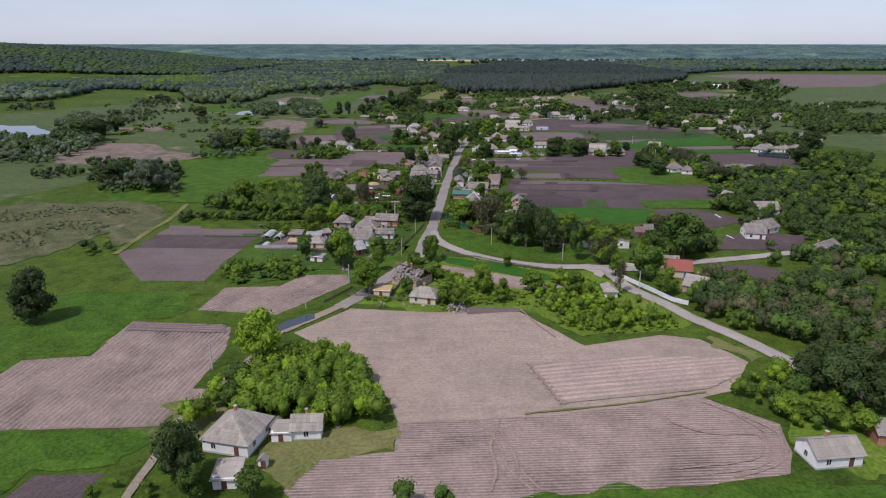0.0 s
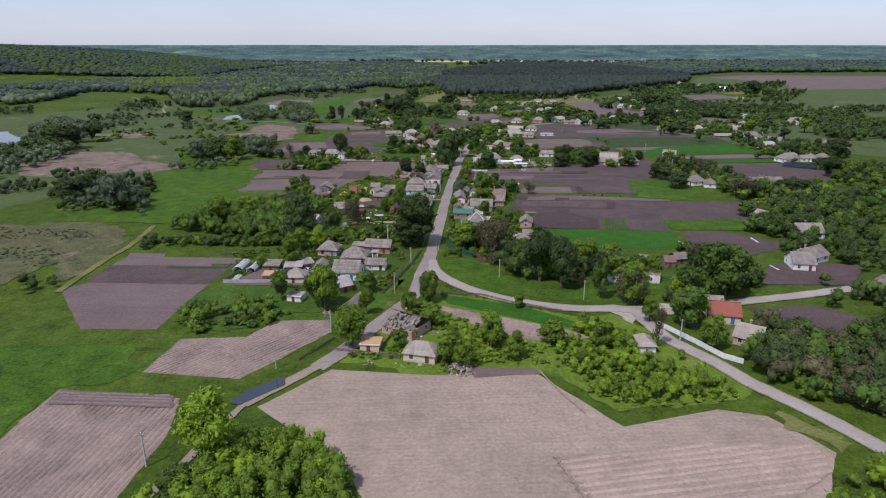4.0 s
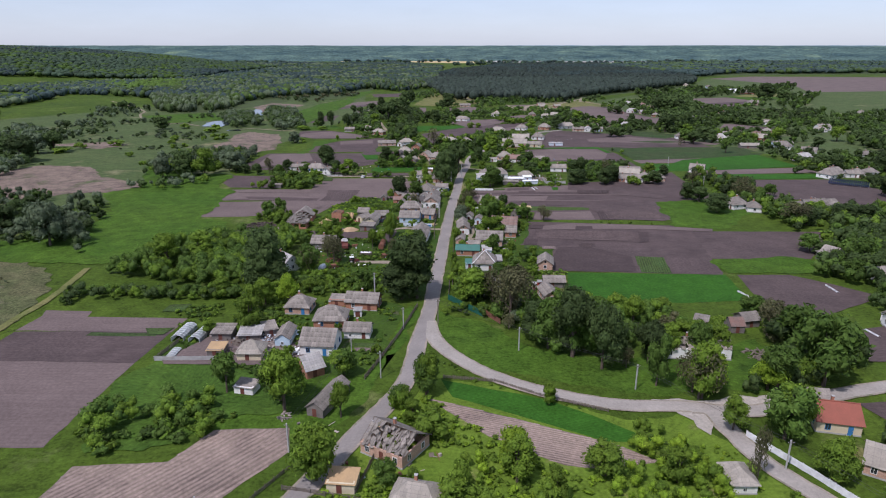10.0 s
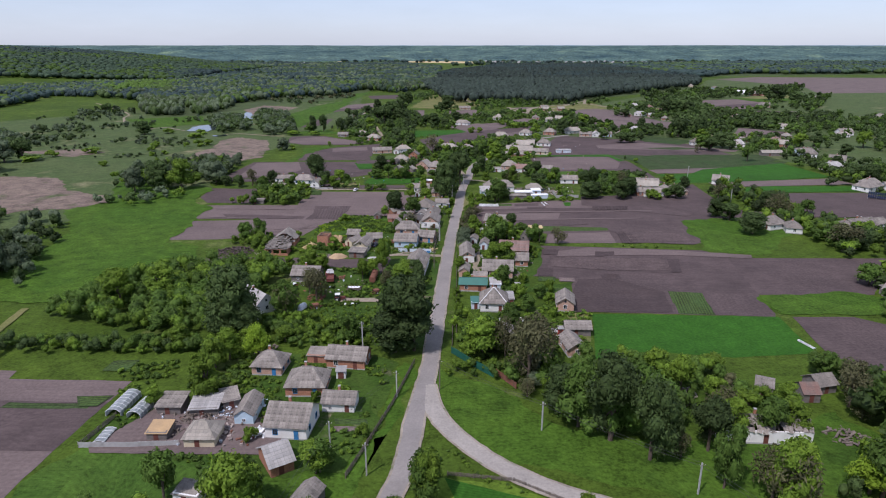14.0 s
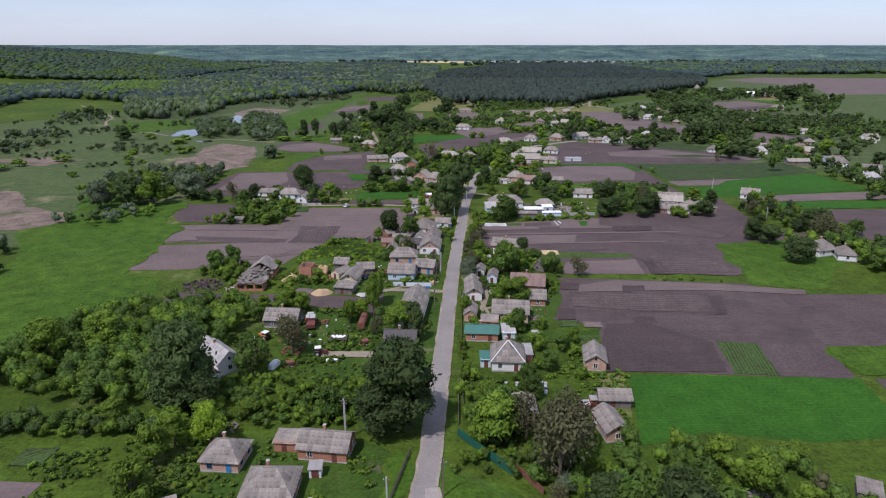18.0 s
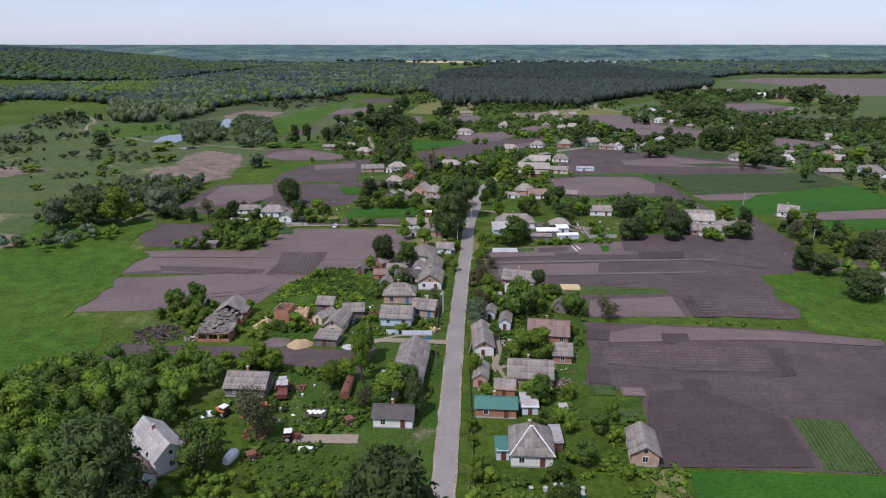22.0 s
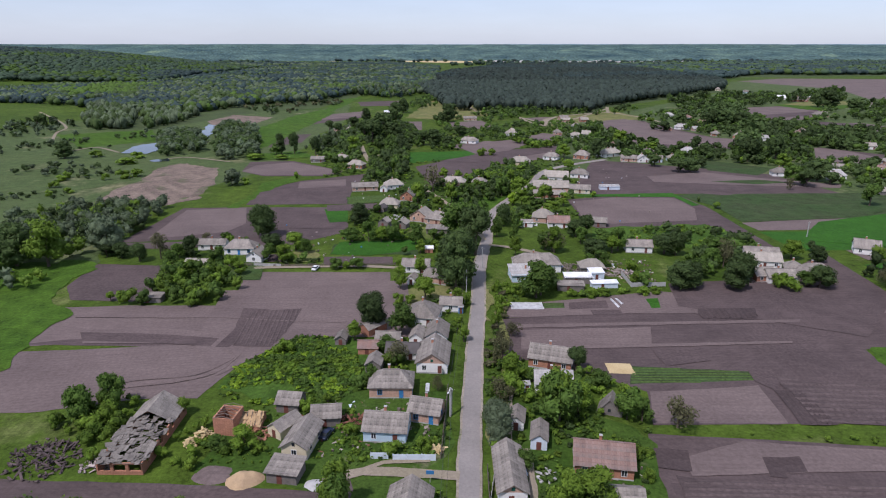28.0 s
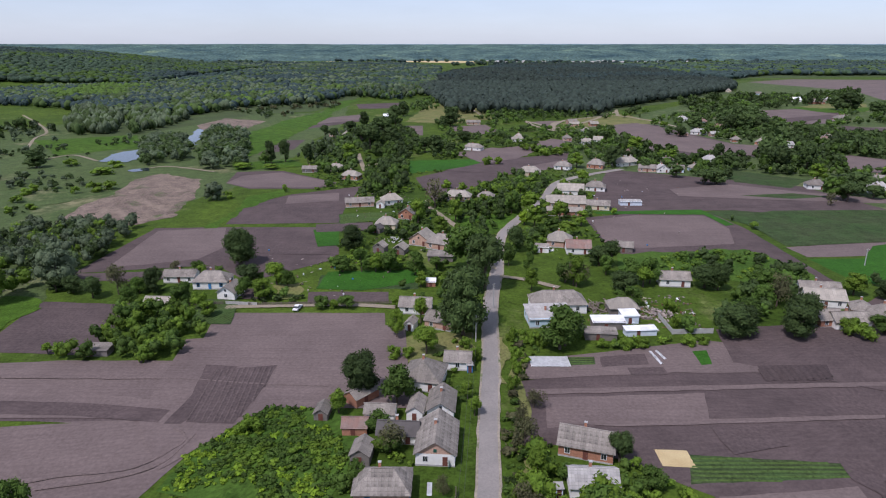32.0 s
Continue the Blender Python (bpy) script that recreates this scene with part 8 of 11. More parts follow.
tree('acacia', 75.9, 199.6, 8.3, 4.3)
tree('brown', 23.5, 267.9, 15.7, 6.2)
tree('oak', 37.4, 246.9, 19.1, 6.3)
tree('oak', 43.4, 240.7, 17.8, 4.9)
tree('oak', 30.0, 257.3, 11.4, 5.2)
tree('brown', 61.8, 227.2, 12.7, 4.9)
tree('acacia', 68.3, 255.1, 6.4, 4.4)
tree('orchard', 15.1, 285.2, 9.1, 5.5)
tree('orchard', 1.0, 230.3, 9.2, 3.8)
tree('orchard', -30.8, 225.2, 12.4, 6.1)
tree('orchard', -43.8, 228.3, 10.3, 3.9)
tree('orchard', -18.5, 236.4, 7.7, 3.5)
tree('orchard', -3.9, 222.3, 5.9, 2.7)
tree('bush', 28.5, 225.2, 4.6, 1.9)
tree('lime', -42.6, 280.0, 9.9, 3.5)
tree('orchard', 12.8, 284.3, 10.4, 5.6)
tree('brown', 25.8, 279.5, 12.9, 6.1)
tree('orchard', -42.6, 308.4, 10.6, 4.5)
tree('brown', -35.6, 318.7, 10.5, 4.8)
tree('oak', 3.0, 460.8, 18.4, 8.0)
tree('oak', 11.2, 490.2, 19.2, 7.1)
tree('oak', -75.0, 514.3, 13.6, 5.9)
tree('oak', -20.5, 424.2, 11.0, 4.3)
tree('orchard', -11.9, 421.9, 8.8, 4.6)
tree('orchard', 24.5, 353.1, 6.7, 4.7)
tree('orchard', 22.6, 332.3, 6.8, 3.5)
tree('orchard', 23.9, 379.3, 11.5, 5.3)
tree('willow', 10.9, 373.5, 8.2, 3.4)
tree('bush', 15.0, 392.0, 5.0, 3.8)
tree('brown', 48.1, 377.9, 7.2, 4.0)
tree('orchard', -17.8, 349.9, 9.2, 3.2)
tree('orchard', -23.8, 342.3, 5.1, 2.7)
tree('orchard', 28.3, 448.3, 11.5, 6.6)
tree('orchard', 6.6, 507.6, 16.4, 8.9)
tree('oak', 3.4, 455.9, 20.0, 6.4)
tree('orchard', 30.0, 450.3, 10.8, 5.6)
tree('oak', -20.2, 425.3, 11.0, 4.1)
tree('oak', -75.2, 513.2, 13.7, 6.1)
tree('oak', 55.2, 486.8, 7.6, 4.9)
tree('oak', 32.9, 457.8, 5.1, 4.6)
tree('oak', 77.0, 456.3, 9.1, 5.7)
tree('oak', 100.2, 466.0, 7.5, 4.6)
tree('orchard', 100.0, 487.1, 8.6, 6.3)
tree('orchard', 85.8, 491.9, 7.8, 4.1)
tree('brown', 40.5, 494.2, 8.8, 5.1)
tree('oak', 53.3, 513.8, 7.4, 5.0)
tree('orchard', 38.2, 496.8, 7.9, 4.2)
tree('oak', 3.4, 958.1, 15.3, 9.3)
tree('oak', -82.4, 924.9, 13.6, 6.1)
tree('oak', -50.6, 907.3, 21.6, 9.1)
tree('oak', -49.7, 1006.4, 17.0, 7.5)
tree('oak', -57.1, 838.5, 18.4, 11.0)
tree('oak', -59.6, 777.8, 19.4, 9.0)
tree('oak', -44.3, 783.3, 16.2, 9.1)
tree('oak', -68.2, 794.6, 15.7, 6.6)
tree('oak', -25.4, 777.8, 9.3, 6.0)
tree('oak', -17.6, 762.1, 11.5, 5.4)
tree('oak', -9.3, 762.1, 13.1, 7.0)
tree('oak', 11.7, 812.6, 9.5, 6.8)
tree('oak', 1.5, 915.9, 19.2, 8.2)
tree('oak', -4.9, 907.3, 11.1, 4.8)
tree('oak', 1.0, 757.1, 8.2, 5.3)
tree('bush', 24.9, 712.0, 6.0, 4.1)
tree('bush', 32.5, 714.1, 5.2, 3.7)
tree('bush', 56.3, 772.6, 5.0, 5.1)
tree('bush', 62.8, 767.3, 5.8, 5.0)
tree('bush', 68.2, 747.4, 6.0, 5.2)
tree('bush', 76.6, 749.9, 6.0, 5.2)
tree('bush', 85.6, 759.7, 5.3, 4.9)
tree('acacia', -66.1, 720.2, 13.2, 6.8)
tree('oak', -96.2, 828.5, 9.8, 4.7)
tree('oak', -88.8, 874.8, 10.1, 6.6)
tree('oak', -106.4, 845.4, 10.1, 4.4)
tree('brown', -7.0, 597.4, 14.4, 5.5)
tree('bush', -1.6, 641.7, 4.7, 3.4)
tree('orchard', 9.6, 586.7, 7.0, 3.4)
tree('orchard', 20.5, 590.9, 6.0, 3.5)
tree('acacia', 2.6, 570.9, 11.3, 3.8)
tree('acacia', -13.9, 568.0, 11.5, 4.2)
tree('acacia', -3.7, 550.8, 8.5, 4.0)
tree('bush', 27.2, 631.9, 4.9, 3.3)
tree('bush', 30.6, 626.6, 4.9, 3.3)
tree('bush', 23.8, 640.3, 3.8, 2.8)
tree('orchard', 28.9, 586.8, 11.3, 4.5)
tree('acacia', 37.6, 586.8, 10.8, 5.3)
tree('acacia', 36.1, 616.3, 8.8, 4.0)
tree('acacia', 36.7, 563.7, 10.1, 4.4)
tree('lime', 32.8, 567.3, 6.6, 3.0)
tree('acacia', 44.6, 643.2, 6.3, 3.7)
tree('oak', 52.1, 643.3, 6.3, 2.5)
tree('oak', -37.3, 531.7, 10.0, 5.0)
tree('orchard', -37.6, 506.3, 6.2, 3.9)
tree('orchard', -30.7, 506.3, 8.7, 3.5)
tree('acacia', -25.8, 506.3, 6.6, 2.9)
tree('orchard', -20.9, 506.3, 8.7, 3.9)
tree('orchard', -11.9, 503.6, 8.4, 3.9)
tree('orchard', -4.8, 507.6, 5.2, 3.4)
tree('acacia', -9.5, 492.4, 5.5, 2.4)
tree('acacia', -14.6, 455.1, 8.1, 2.8)
tree('acacia', -8.4, 464.3, 8.0, 2.6)
tree('bush', -16.1, 475.2, 3.7, 2.0)
tree('acacia', -6.2, 445.3, 8.1, 3.8)
tree('bush', -14.2, 443.1, 3.5, 2.1)
tree('bush', -10.9, 443.8, 2.8, 1.9)
tree('bush', 3.6, 448.9, 2.9, 2.1)
tree('bush', 6.2, 441.5, 4.4, 2.0)
tree('orchard', -38.5, 474.6, 4.0, 2.9)
tree('orchard', -30.9, 474.7, 4.0, 3.1)
tree('bush', -34.8, 474.6, 2.9, 2.0)
tree('acacia', -24.1, 417.9, 5.8, 2.3)
tree('brown', -12.0, 404.5, 6.1, 3.3)
tree('orchard', -17.0, 394.3, 5.6, 2.0)
tree('acacia', 3.7, 424.2, 4.4, 2.0)
tree('acacia', 5.0, 417.2, 4.7, 1.9)
tree('brown', -1.5, 392.3, 4.0, 1.7)
tree('brown', 18.0, 420.4, 4.7, 2.7)
tree('brown', 14.1, 404.7, 7.3, 3.1)
tree('acacia', 15.4, 396.0, 7.4, 2.4)
tree('orchard', 20.5, 396.4, 3.4, 1.8)
tree('bush', 13.3, 391.5, 4.7, 3.0)
tree('brown', 14.4, 410.3, 7.2, 2.3)
tree('bush', 16.2, 452.9, 4.0, 1.8)
tree('bush', 16.0, 440.9, 4.0, 1.8)
tree('bush', 15.9, 434.4, 3.8, 1.6)
tree('bush', 14.0, 427.4, 4.1, 1.7)
tree('bush', 19.9, 452.2, 3.9, 2.0)
tree('oak', 105.5, 704.2, 14.5, 5.4)
tree('oak', 105.1, 716.3, 9.7, 4.5)
tree('acacia', 135.1, 762.3, 12.3, 7.0)
tree('oak', 130.7, 767.4, 9.1, 5.0)
tree('acacia', 81.5, 702.2, 10.5, 5.4)
tree('acacia', 76.3, 658.4, 7.2, 4.5)
tree('oak', 122.1, 692.7, 7.8, 3.9)
tree('acacia', 141.5, 720.6, 9.1, 4.9)
tree('acacia', 151.2, 729.2, 7.7, 4.2)
tree('oak', 150.4, 708.2, 8.8, 5.1)
tree('oak', 134.6, 671.5, 8.1, 4.7)
tree('oak', 143.6, 652.4, 9.0, 6.4)
tree('oak', 151.0, 652.4, 8.4, 5.1)
tree('oak', 179.0, 702.4, 10.5, 6.5)
tree('oak', 180.0, 722.8, 13.2, 4.5)
tree('orchard', 172.8, 733.7, 7.8, 4.3)
tree('oak', 202.1, 689.2, 16.8, 7.7)
tree('oak', 220.9, 689.3, 18.8, 7.0)
tree('oak', 225.9, 716.5, 9.7, 5.6)
tree('oak', 252.5, 874.7, 17.0, 8.6)
tree('oak', 261.3, 867.1, 19.7, 10.0)
tree('oak', 274.3, 867.1, 15.8, 8.5)
tree('oak', 258.7, 907.1, 11.6, 6.9)
tree('oak', 231.6, 902.9, 11.5, 7.4)
tree('oak', 196.9, 845.5, 9.5, 6.7)
tree('oak', 192.9, 859.7, 7.8, 4.9)
tree('orchard', 200.2, 924.7, 7.6, 4.9)
tree('bush', 206.6, 915.8, 5.4, 4.9)
tree('oak', 464.7, 1054.0, 24.3, 14.4)
tree('oak', 467.2, 1080.8, 17.2, 10.2)
tree('oak', 460.4, 994.2, 19.0, 10.9)
tree('orchard', 194.2, 616.9, 11.7, 5.8)
tree('orchard', 199.7, 614.4, 11.0, 5.4)
tree('acacia', 210.7, 658.8, 11.1, 6.5)
tree('brown', 186.6, 602.6, 6.8, 3.0)
tree('oak', 216.4, 616.9, 7.6, 4.9)
tree('oak', 303.0, 852.5, 11.6, 6.3)
tree('oak', 309.4, 845.5, 10.5, 6.2)
tree('oak', 321.9, 845.5, 8.6, 5.3)
tree('orchard', 321.8, 924.6, 8.6, 6.0)
tree('acacia', 49.0, 572.9, 9.6, 4.5)
tree('acacia', 57.2, 565.6, 7.1, 3.4)
tree('acacia', 49.2, 552.6, 6.1, 4.7)
tree('orchard', 43.0, 558.5, 5.7, 4.1)
tree('orchard', 58.9, 495.8, 8.3, 5.2)
tree('orchard', 66.0, 495.9, 9.1, 4.3)
tree('acacia', 62.9, 492.8, 7.0, 3.7)
tree('oak', 57.0, 512.6, 10.1, 3.8)
tree('orchard', 53.5, 504.4, 7.0, 2.9)
tree('acacia', 41.1, 492.7, 10.9, 3.3)
tree('orchard', 27.2, 506.6, 7.4, 2.5)
tree('acacia', 25.9, 488.6, 8.1, 2.5)
tree('oak', 25.0, 529.9, 10.5, 3.9)
tree('orchard', 20.9, 513.6, 8.5, 3.0)
tree('oak', 85.9, 489.9, 9.6, 3.4)
tree('orchard', 93.5, 475.3, 8.0, 3.9)
tree('brown', 98.4, 477.0, 10.9, 3.9)
tree('orchard', 86.2, 468.7, 6.3, 3.8)
tree('oak', 78.9, 457.4, 6.7, 4.8)
tree('oak', 98.2, 461.8, 10.5, 5.2)
tree('orchard', 55.1, 476.8, 6.2, 3.6)
tree('bush', 65.1, 473.5, 4.0, 2.9)
tree('bush', 63.8, 462.4, 3.8, 2.8)
tree('orchard', 51.1, 477.7, 4.6, 2.9)
tree('bush', 45.1, 448.5, 3.2, 2.6)
tree('bush', 50.1, 449.1, 2.9, 2.4)
tree('bush', 39.8, 449.1, 2.6, 1.9)
tree('bush', 62.3, 450.5, 2.6, 2.5)
tree('bush', 66.8, 451.8, 2.3, 2.1)
tree('bush', 21.9, 450.3, 3.9, 2.5)
tree('bush', 25.2, 449.6, 3.6, 2.4)
tree('acacia', 127.1, 486.2, 7.6, 4.1)
tree('orchard', 117.9, 458.3, 5.0, 3.9)
tree('bush', 110.6, 454.1, 4.6, 3.3)
tree('bush', 108.6, 458.2, 5.0, 3.1)
tree('oak', 135.0, 482.6, 6.4, 3.5)
tree('brown', -104.9, 485.1, 9.9, 3.9)
tree('oak', -93.7, 486.1, 9.1, 3.1)
tree('orchard', -81.6, 477.0, 7.7, 4.0)
tree('orchard', -98.6, 486.1, 6.1, 3.1)
tree('oak', -111.5, 482.2, 7.1, 3.5)
tree('oak', -119.8, 486.0, 6.1, 3.6)
tree('oak', -125.8, 486.9, 5.4, 2.7)
tree('orchard', -97.4, 476.9, 6.4, 3.1)
tree('oak', -66.3, 493.7, 7.3, 4.3)
tree('acacia', -58.1, 481.6, 7.1, 4.0)
tree('orchard', -64.3, 482.5, 6.8, 3.2)
tree('acacia', -57.0, 493.7, 8.1, 4.1)
tree('orchard', -52.9, 492.2, 6.3, 2.8)
tree('acacia', -70.3, 468.6, 5.0, 3.0)
tree('bush', -75.1, 474.9, 5.5, 2.9)
tree('orchard', -88.2, 507.2, 3.8, 2.6)
tree('brown', -96.5, 508.3, 3.4, 2.4)
tree('oak', -264.2, 699.5, 11.9, 7.3)
tree('oak', -391.0, 882.7, 12.3, 4.7)
tree('oak', -396.3, 882.7, 10.2, 3.6)
tree('oak', -404.1, 882.7, 8.7, 3.1)
tree('willow', -119.7, 612.1, 9.6, 5.7)
tree('bush', -113.2, 615.9, 4.1, 2.9)
tree('bush', -245.8, 705.4, 4.8, 5.9)
tree('bush', -214.3, 701.5, 4.8, 5.5)
tree('bush', -210.9, 677.5, 4.2, 8.6)
tree('bush', -223.3, 631.2, 4.3, 3.0)
tree('bush', -198.3, 625.9, 4.3, 2.7)
tree('bush', -189.8, 631.3, 5.6, 5.2)
tree('bush', -185.0, 636.9, 5.0, 4.3)
tree('bush', -206.9, 585.9, 3.3, 2.4)
tree('bush', -215.9, 605.8, 4.0, 3.7)
tree('bush', -200.3, 592.3, 3.3, 3.0)
tree('bush', -88.0, 631.6, 4.3, 1.8)
tree('oak', -118.0, 715.9, 15.7, 4.1)
tree('oak', -109.7, 720.1, 16.2, 4.2)
tree('oak', -93.6, 715.9, 13.5, 4.5)
tree('oak', -88.4, 737.8, 11.8, 5.1)
tree('orchard', -121.8, 715.9, 8.3, 4.9)
tree('acacia', -130.6, 695.9, 4.3, 7.2)
tree('acacia', -112.7, 696.0, 3.6, 5.4)
tree('acacia', -102.9, 444.5, 3.2, 1.6)
tree('oak', 131.9, 393.8, 9.5, 6.8)
tree('brown', 155.6, 419.4, 11.4, 6.8)
tree('oak', 155.9, 433.1, 9.9, 4.6)
tree('oak', 170.3, 405.7, 5.5, 4.2)
tree('orchard', 172.3, 426.2, 7.0, 3.9)
tree('brown', 155.5, 369.9, 10.9, 7.3)
tree('oak', 162.3, 371.9, 8.4, 5.6)
tree('oak', 182.0, 378.0, 8.5, 6.5)
tree('oak', 186.9, 372.1, 9.4, 5.1)
tree('oak', 232.5, 425.2, 13.3, 6.0)
tree('orchard', 143.4, 334.2, 7.4, 5.1)
tree('orchard', 155.0, 320.1, 10.3, 5.9)
tree('oak', 153.1, 306.2, 9.2, 5.0)
tree('orchard', 181.1, 340.6, 8.5, 4.5)
tree('orchard', 142.8, 306.1, 6.7, 3.6)
tree('oak', 244.3, 508.8, 8.9, 5.5)
tree('oak', 246.8, 498.7, 11.2, 5.4)
tree('oak', 278.4, 498.8, 12.6, 9.0)
tree('oak', 284.9, 627.0, 10.2, 5.6)
tree('acacia', 273.2, 626.9, 12.1, 6.1)
tree('oak', 214.7, 626.9, 12.6, 8.4)
tree('oak', 199.5, 610.6, 10.9, 5.9)
tree('orchard', 207.1, 567.2, 11.3, 5.4)
tree('oak', 281.7, 581.1, 10.3, 5.1)
tree('acacia', 322.2, 627.0, 13.5, 7.5)
tree('oak', 127.5, 420.6, 9.0, 4.4)
tree('oak', 131.1, 414.1, 8.3, 4.9)
tree('brown', 143.3, 457.2, 7.9, 4.2)
tree('oak', 121.4, 457.1, 7.9, 4.9)
tree('oak', 93.5, 455.7, 10.0, 4.8)
tree('oak', 79.5, 457.9, 9.0, 4.2)
tree('oak', 82.5, 492.1, 7.9, 5.4)
tree('willow', -150.8, 338.0, 18.3, 8.5)
tree('willow', -143.3, 341.3, 11.5, 5.1)
tree('willow', -167.6, 349.4, 9.4, 4.8)
tree('oak', -183.1, 358.1, 11.4, 7.4)
tree('oak', -189.2, 377.6, 9.4, 5.3)
tree('oak', -191.2, 362.7, 7.7, 5.0)
tree('oak', -196.2, 397.4, 6.3, 4.2)
tree('willow', -163.3, 469.1, 14.4, 6.9)
tree('oak', -152.4, 476.2, 16.0, 8.0)
tree('acacia', -141.2, 476.3, 17.3, 8.0)
tree('willow', -127.5, 491.2, 13.7, 7.2)
tree('acacia', -48.3, 261.4, 10.8, 4.4)
tree('acacia', -17.4, 198.1, 11.8, 4.3)
tree('acacia', -58.7, 258.2, 5.2, 2.4)
tree('oak', -302.6, 533.2, 15.8, 10.0)
tree('oak', -281.3, 521.8, 18.8, 9.7)
tree('willow', -293.8, 558.0, 15.8, 8.4)
tree('oak', -284.3, 563.3, 16.7, 7.2)
tree('oak', -279.6, 725.6, 8.8, 5.6)
tree('bush', -274.3, 579.8, 5.2, 4.8)
tree('bush', -256.7, 597.4, 4.5, 8.2)
tree('bush', -280.1, 563.3, 4.2, 8.5)
tree('bush', -220.5, 545.5, 3.7, 3.7)
tree('bush', -221.9, 622.9, 3.8, 3.8)
tree('bush', -161.8, 491.1, 4.3, 7.2)
tree('acacia', 23.3, 191.7, 6.0, 2.6)
tree('acacia', 18.7, 198.5, 9.4, 3.6)
tree('acacia', 34.9, 200.5, 7.0, 4.4)
tree('acacia', 47.6, 198.8, 7.5, 3.3)
tree('acacia', 28.2, 224.3, 4.4, 1.6)
tree('acacia', 75.9, 199.1, 9.4, 4.1)
tree('orchard', 45.0, 248.2, 15.4, 6.0)
tree('orchard', 31.9, 251.6, 12.4, 5.4)
tree('orchard', 38.2, 248.2, 11.4, 3.8)
tree('acacia', 62.5, 227.3, 14.5, 4.7)
tree('orchard', 54.1, 232.7, 13.5, 3.4)
tree('acacia', 61.7, 248.4, 9.0, 3.8)
tree('acacia', 78.6, 259.5, 6.1, 3.2)
tree('orchard', 92.7, 233.1, 17.8, 8.2)
tree('orchard', 80.4, 230.2, 11.9, 5.4)
tree('orchard', 94.8, 248.7, 13.0, 6.0)
tree('brown', 92.2, 259.6, 10.3, 4.8)
tree('acacia', 76.0, 215.2, 10.9, 4.9)
tree('acacia', 64.3, 215.0, 8.3, 3.1)
tree('brown', 61.8, 198.9, 11.2, 2.2)
tree('orchard', -20.9, 290.1, 7.5, 3.8)
tree('bush', -19.0, 262.5, 3.5, 2.5)
tree('acacia', 11.2, 187.0, 8.2, 3.0)
tree('acacia', 8.3, 191.6, 9.6, 2.6)
tree('acacia', -28.9, 220.8, 14.9, 5.3)
tree('acacia', -19.2, 236.0, 7.0, 3.6)
tree('acacia', -16.4, 218.8, 8.5, 2.6)
tree('acacia', 1.5, 229.0, 10.0, 3.4)
tree('acacia', -3.7, 222.7, 5.5, 2.5)
tree('acacia', -1.1, 217.3, 5.4, 2.6)
tree('acacia', 3.1, 215.8, 4.8, 2.0)
tree('acacia', -51.3, 274.8, 8.7, 3.5)
tree('bush', -34.4, 245.9, 3.3, 1.7)
tree('bush', -24.4, 260.9, 2.6, 1.3)
tree('bush', -12.3, 248.0, 2.9, 1.6)
tree('brown', -39.0, 324.9, 9.1, 3.5)
tree('acacia', -51.0, 348.8, 4.3, 2.4)
tree('acacia', -46.0, 348.2, 4.6, 2.8)
tree('acacia', -40.3, 347.7, 4.6, 2.5)
tree('acacia', -23.8, 337.2, 7.7, 2.1)
tree('acacia', -17.5, 341.8, 12.2, 2.6)
tree('acacia', -10.2, 333.0, 7.6, 4.4)
tree('oak', -4.3, 327.2, 9.2, 2.4)
tree('brown', -15.4, 330.2, 6.1, 2.5)
tree('acacia', 25.3, 353.0, 8.9, 4.6)
tree('acacia', 20.6, 352.2, 8.8, 3.8)
tree('acacia', 22.4, 334.1, 5.8, 3.0)
tree('acacia', 23.8, 382.3, 11.1, 5.0)
tree('acacia', 28.4, 382.4, 8.4, 3.5)
tree('orchard', 35.5, 393.9, 4.3, 3.0)
tree('willow', 10.3, 379.4, 5.6, 2.9)
tree('willow', 10.3, 370.7, 5.5, 2.5)
tree('acacia', 8.9, 344.3, 6.2, 2.5)
tree('bush', 15.7, 397.2, 4.0, 3.0)
tree('brown', 12.5, 388.3, 5.6, 3.3)
tree('oak', 31.8, 401.8, 6.6, 2.5)
tree('orchard', 38.5, 380.9, 7.6, 3.5)
tree('orchard', 41.2, 379.5, 5.9, 2.7)
tree('bush', 36.8, 367.8, 2.9, 1.9)
tree('bush', 37.0, 360.9, 2.5, 1.5)
tree('bush', 27.6, 321.7, 4.0, 1.8)
tree('orchard', 33.3, 321.6, 5.0, 2.5)
tree('bush', 37.3, 325.9, 4.5, 2.1)
tree('orchard', 22.4, 305.5, 5.1, 2.5)
tree('bush', 7.6, 321.9, 3.2, 1.7)
tree('bush', 8.2, 309.3, 3.9, 1.8)
tree('bush', 7.7, 316.9, 2.3, 1.4)
tree('orchard', 15.2, 364.6, 4.1, 2.3)
tree('bush', 29.4, 334.7, 3.6, 2.1)
tree('bush', 19.3, 334.7, 3.6, 1.9)
tree('acacia', 11.1, 333.5, 4.2, 2.5)
tree('bush', 27.1, 324.7, 3.9, 2.8)
tree('orchard', 28.4, 311.1, 5.1, 2.8)
tree('orchard', 22.2, 298.5, 6.1, 3.0)
tree('brown', 19.5, 282.7, 10.9, 4.2)
tree('acacia', 12.4, 293.4, 7.2, 3.4)
tree('bush', 35.8, 319.0, 3.0, 2.0)
tree('bush', 35.4, 307.5, 2.8, 1.9)
tree('bush', 27.8, 275.4, 3.3, 2.3)
tree('willow', 26.5, 274.4, 4.6, 2.5)
tree('bush', 22.2, 276.4, 3.3, 2.1)
tree('orchard', -15.2, 411.3, 4.4, 3.3)
tree('acacia', -24.9, 383.6, 4.4, 1.7)
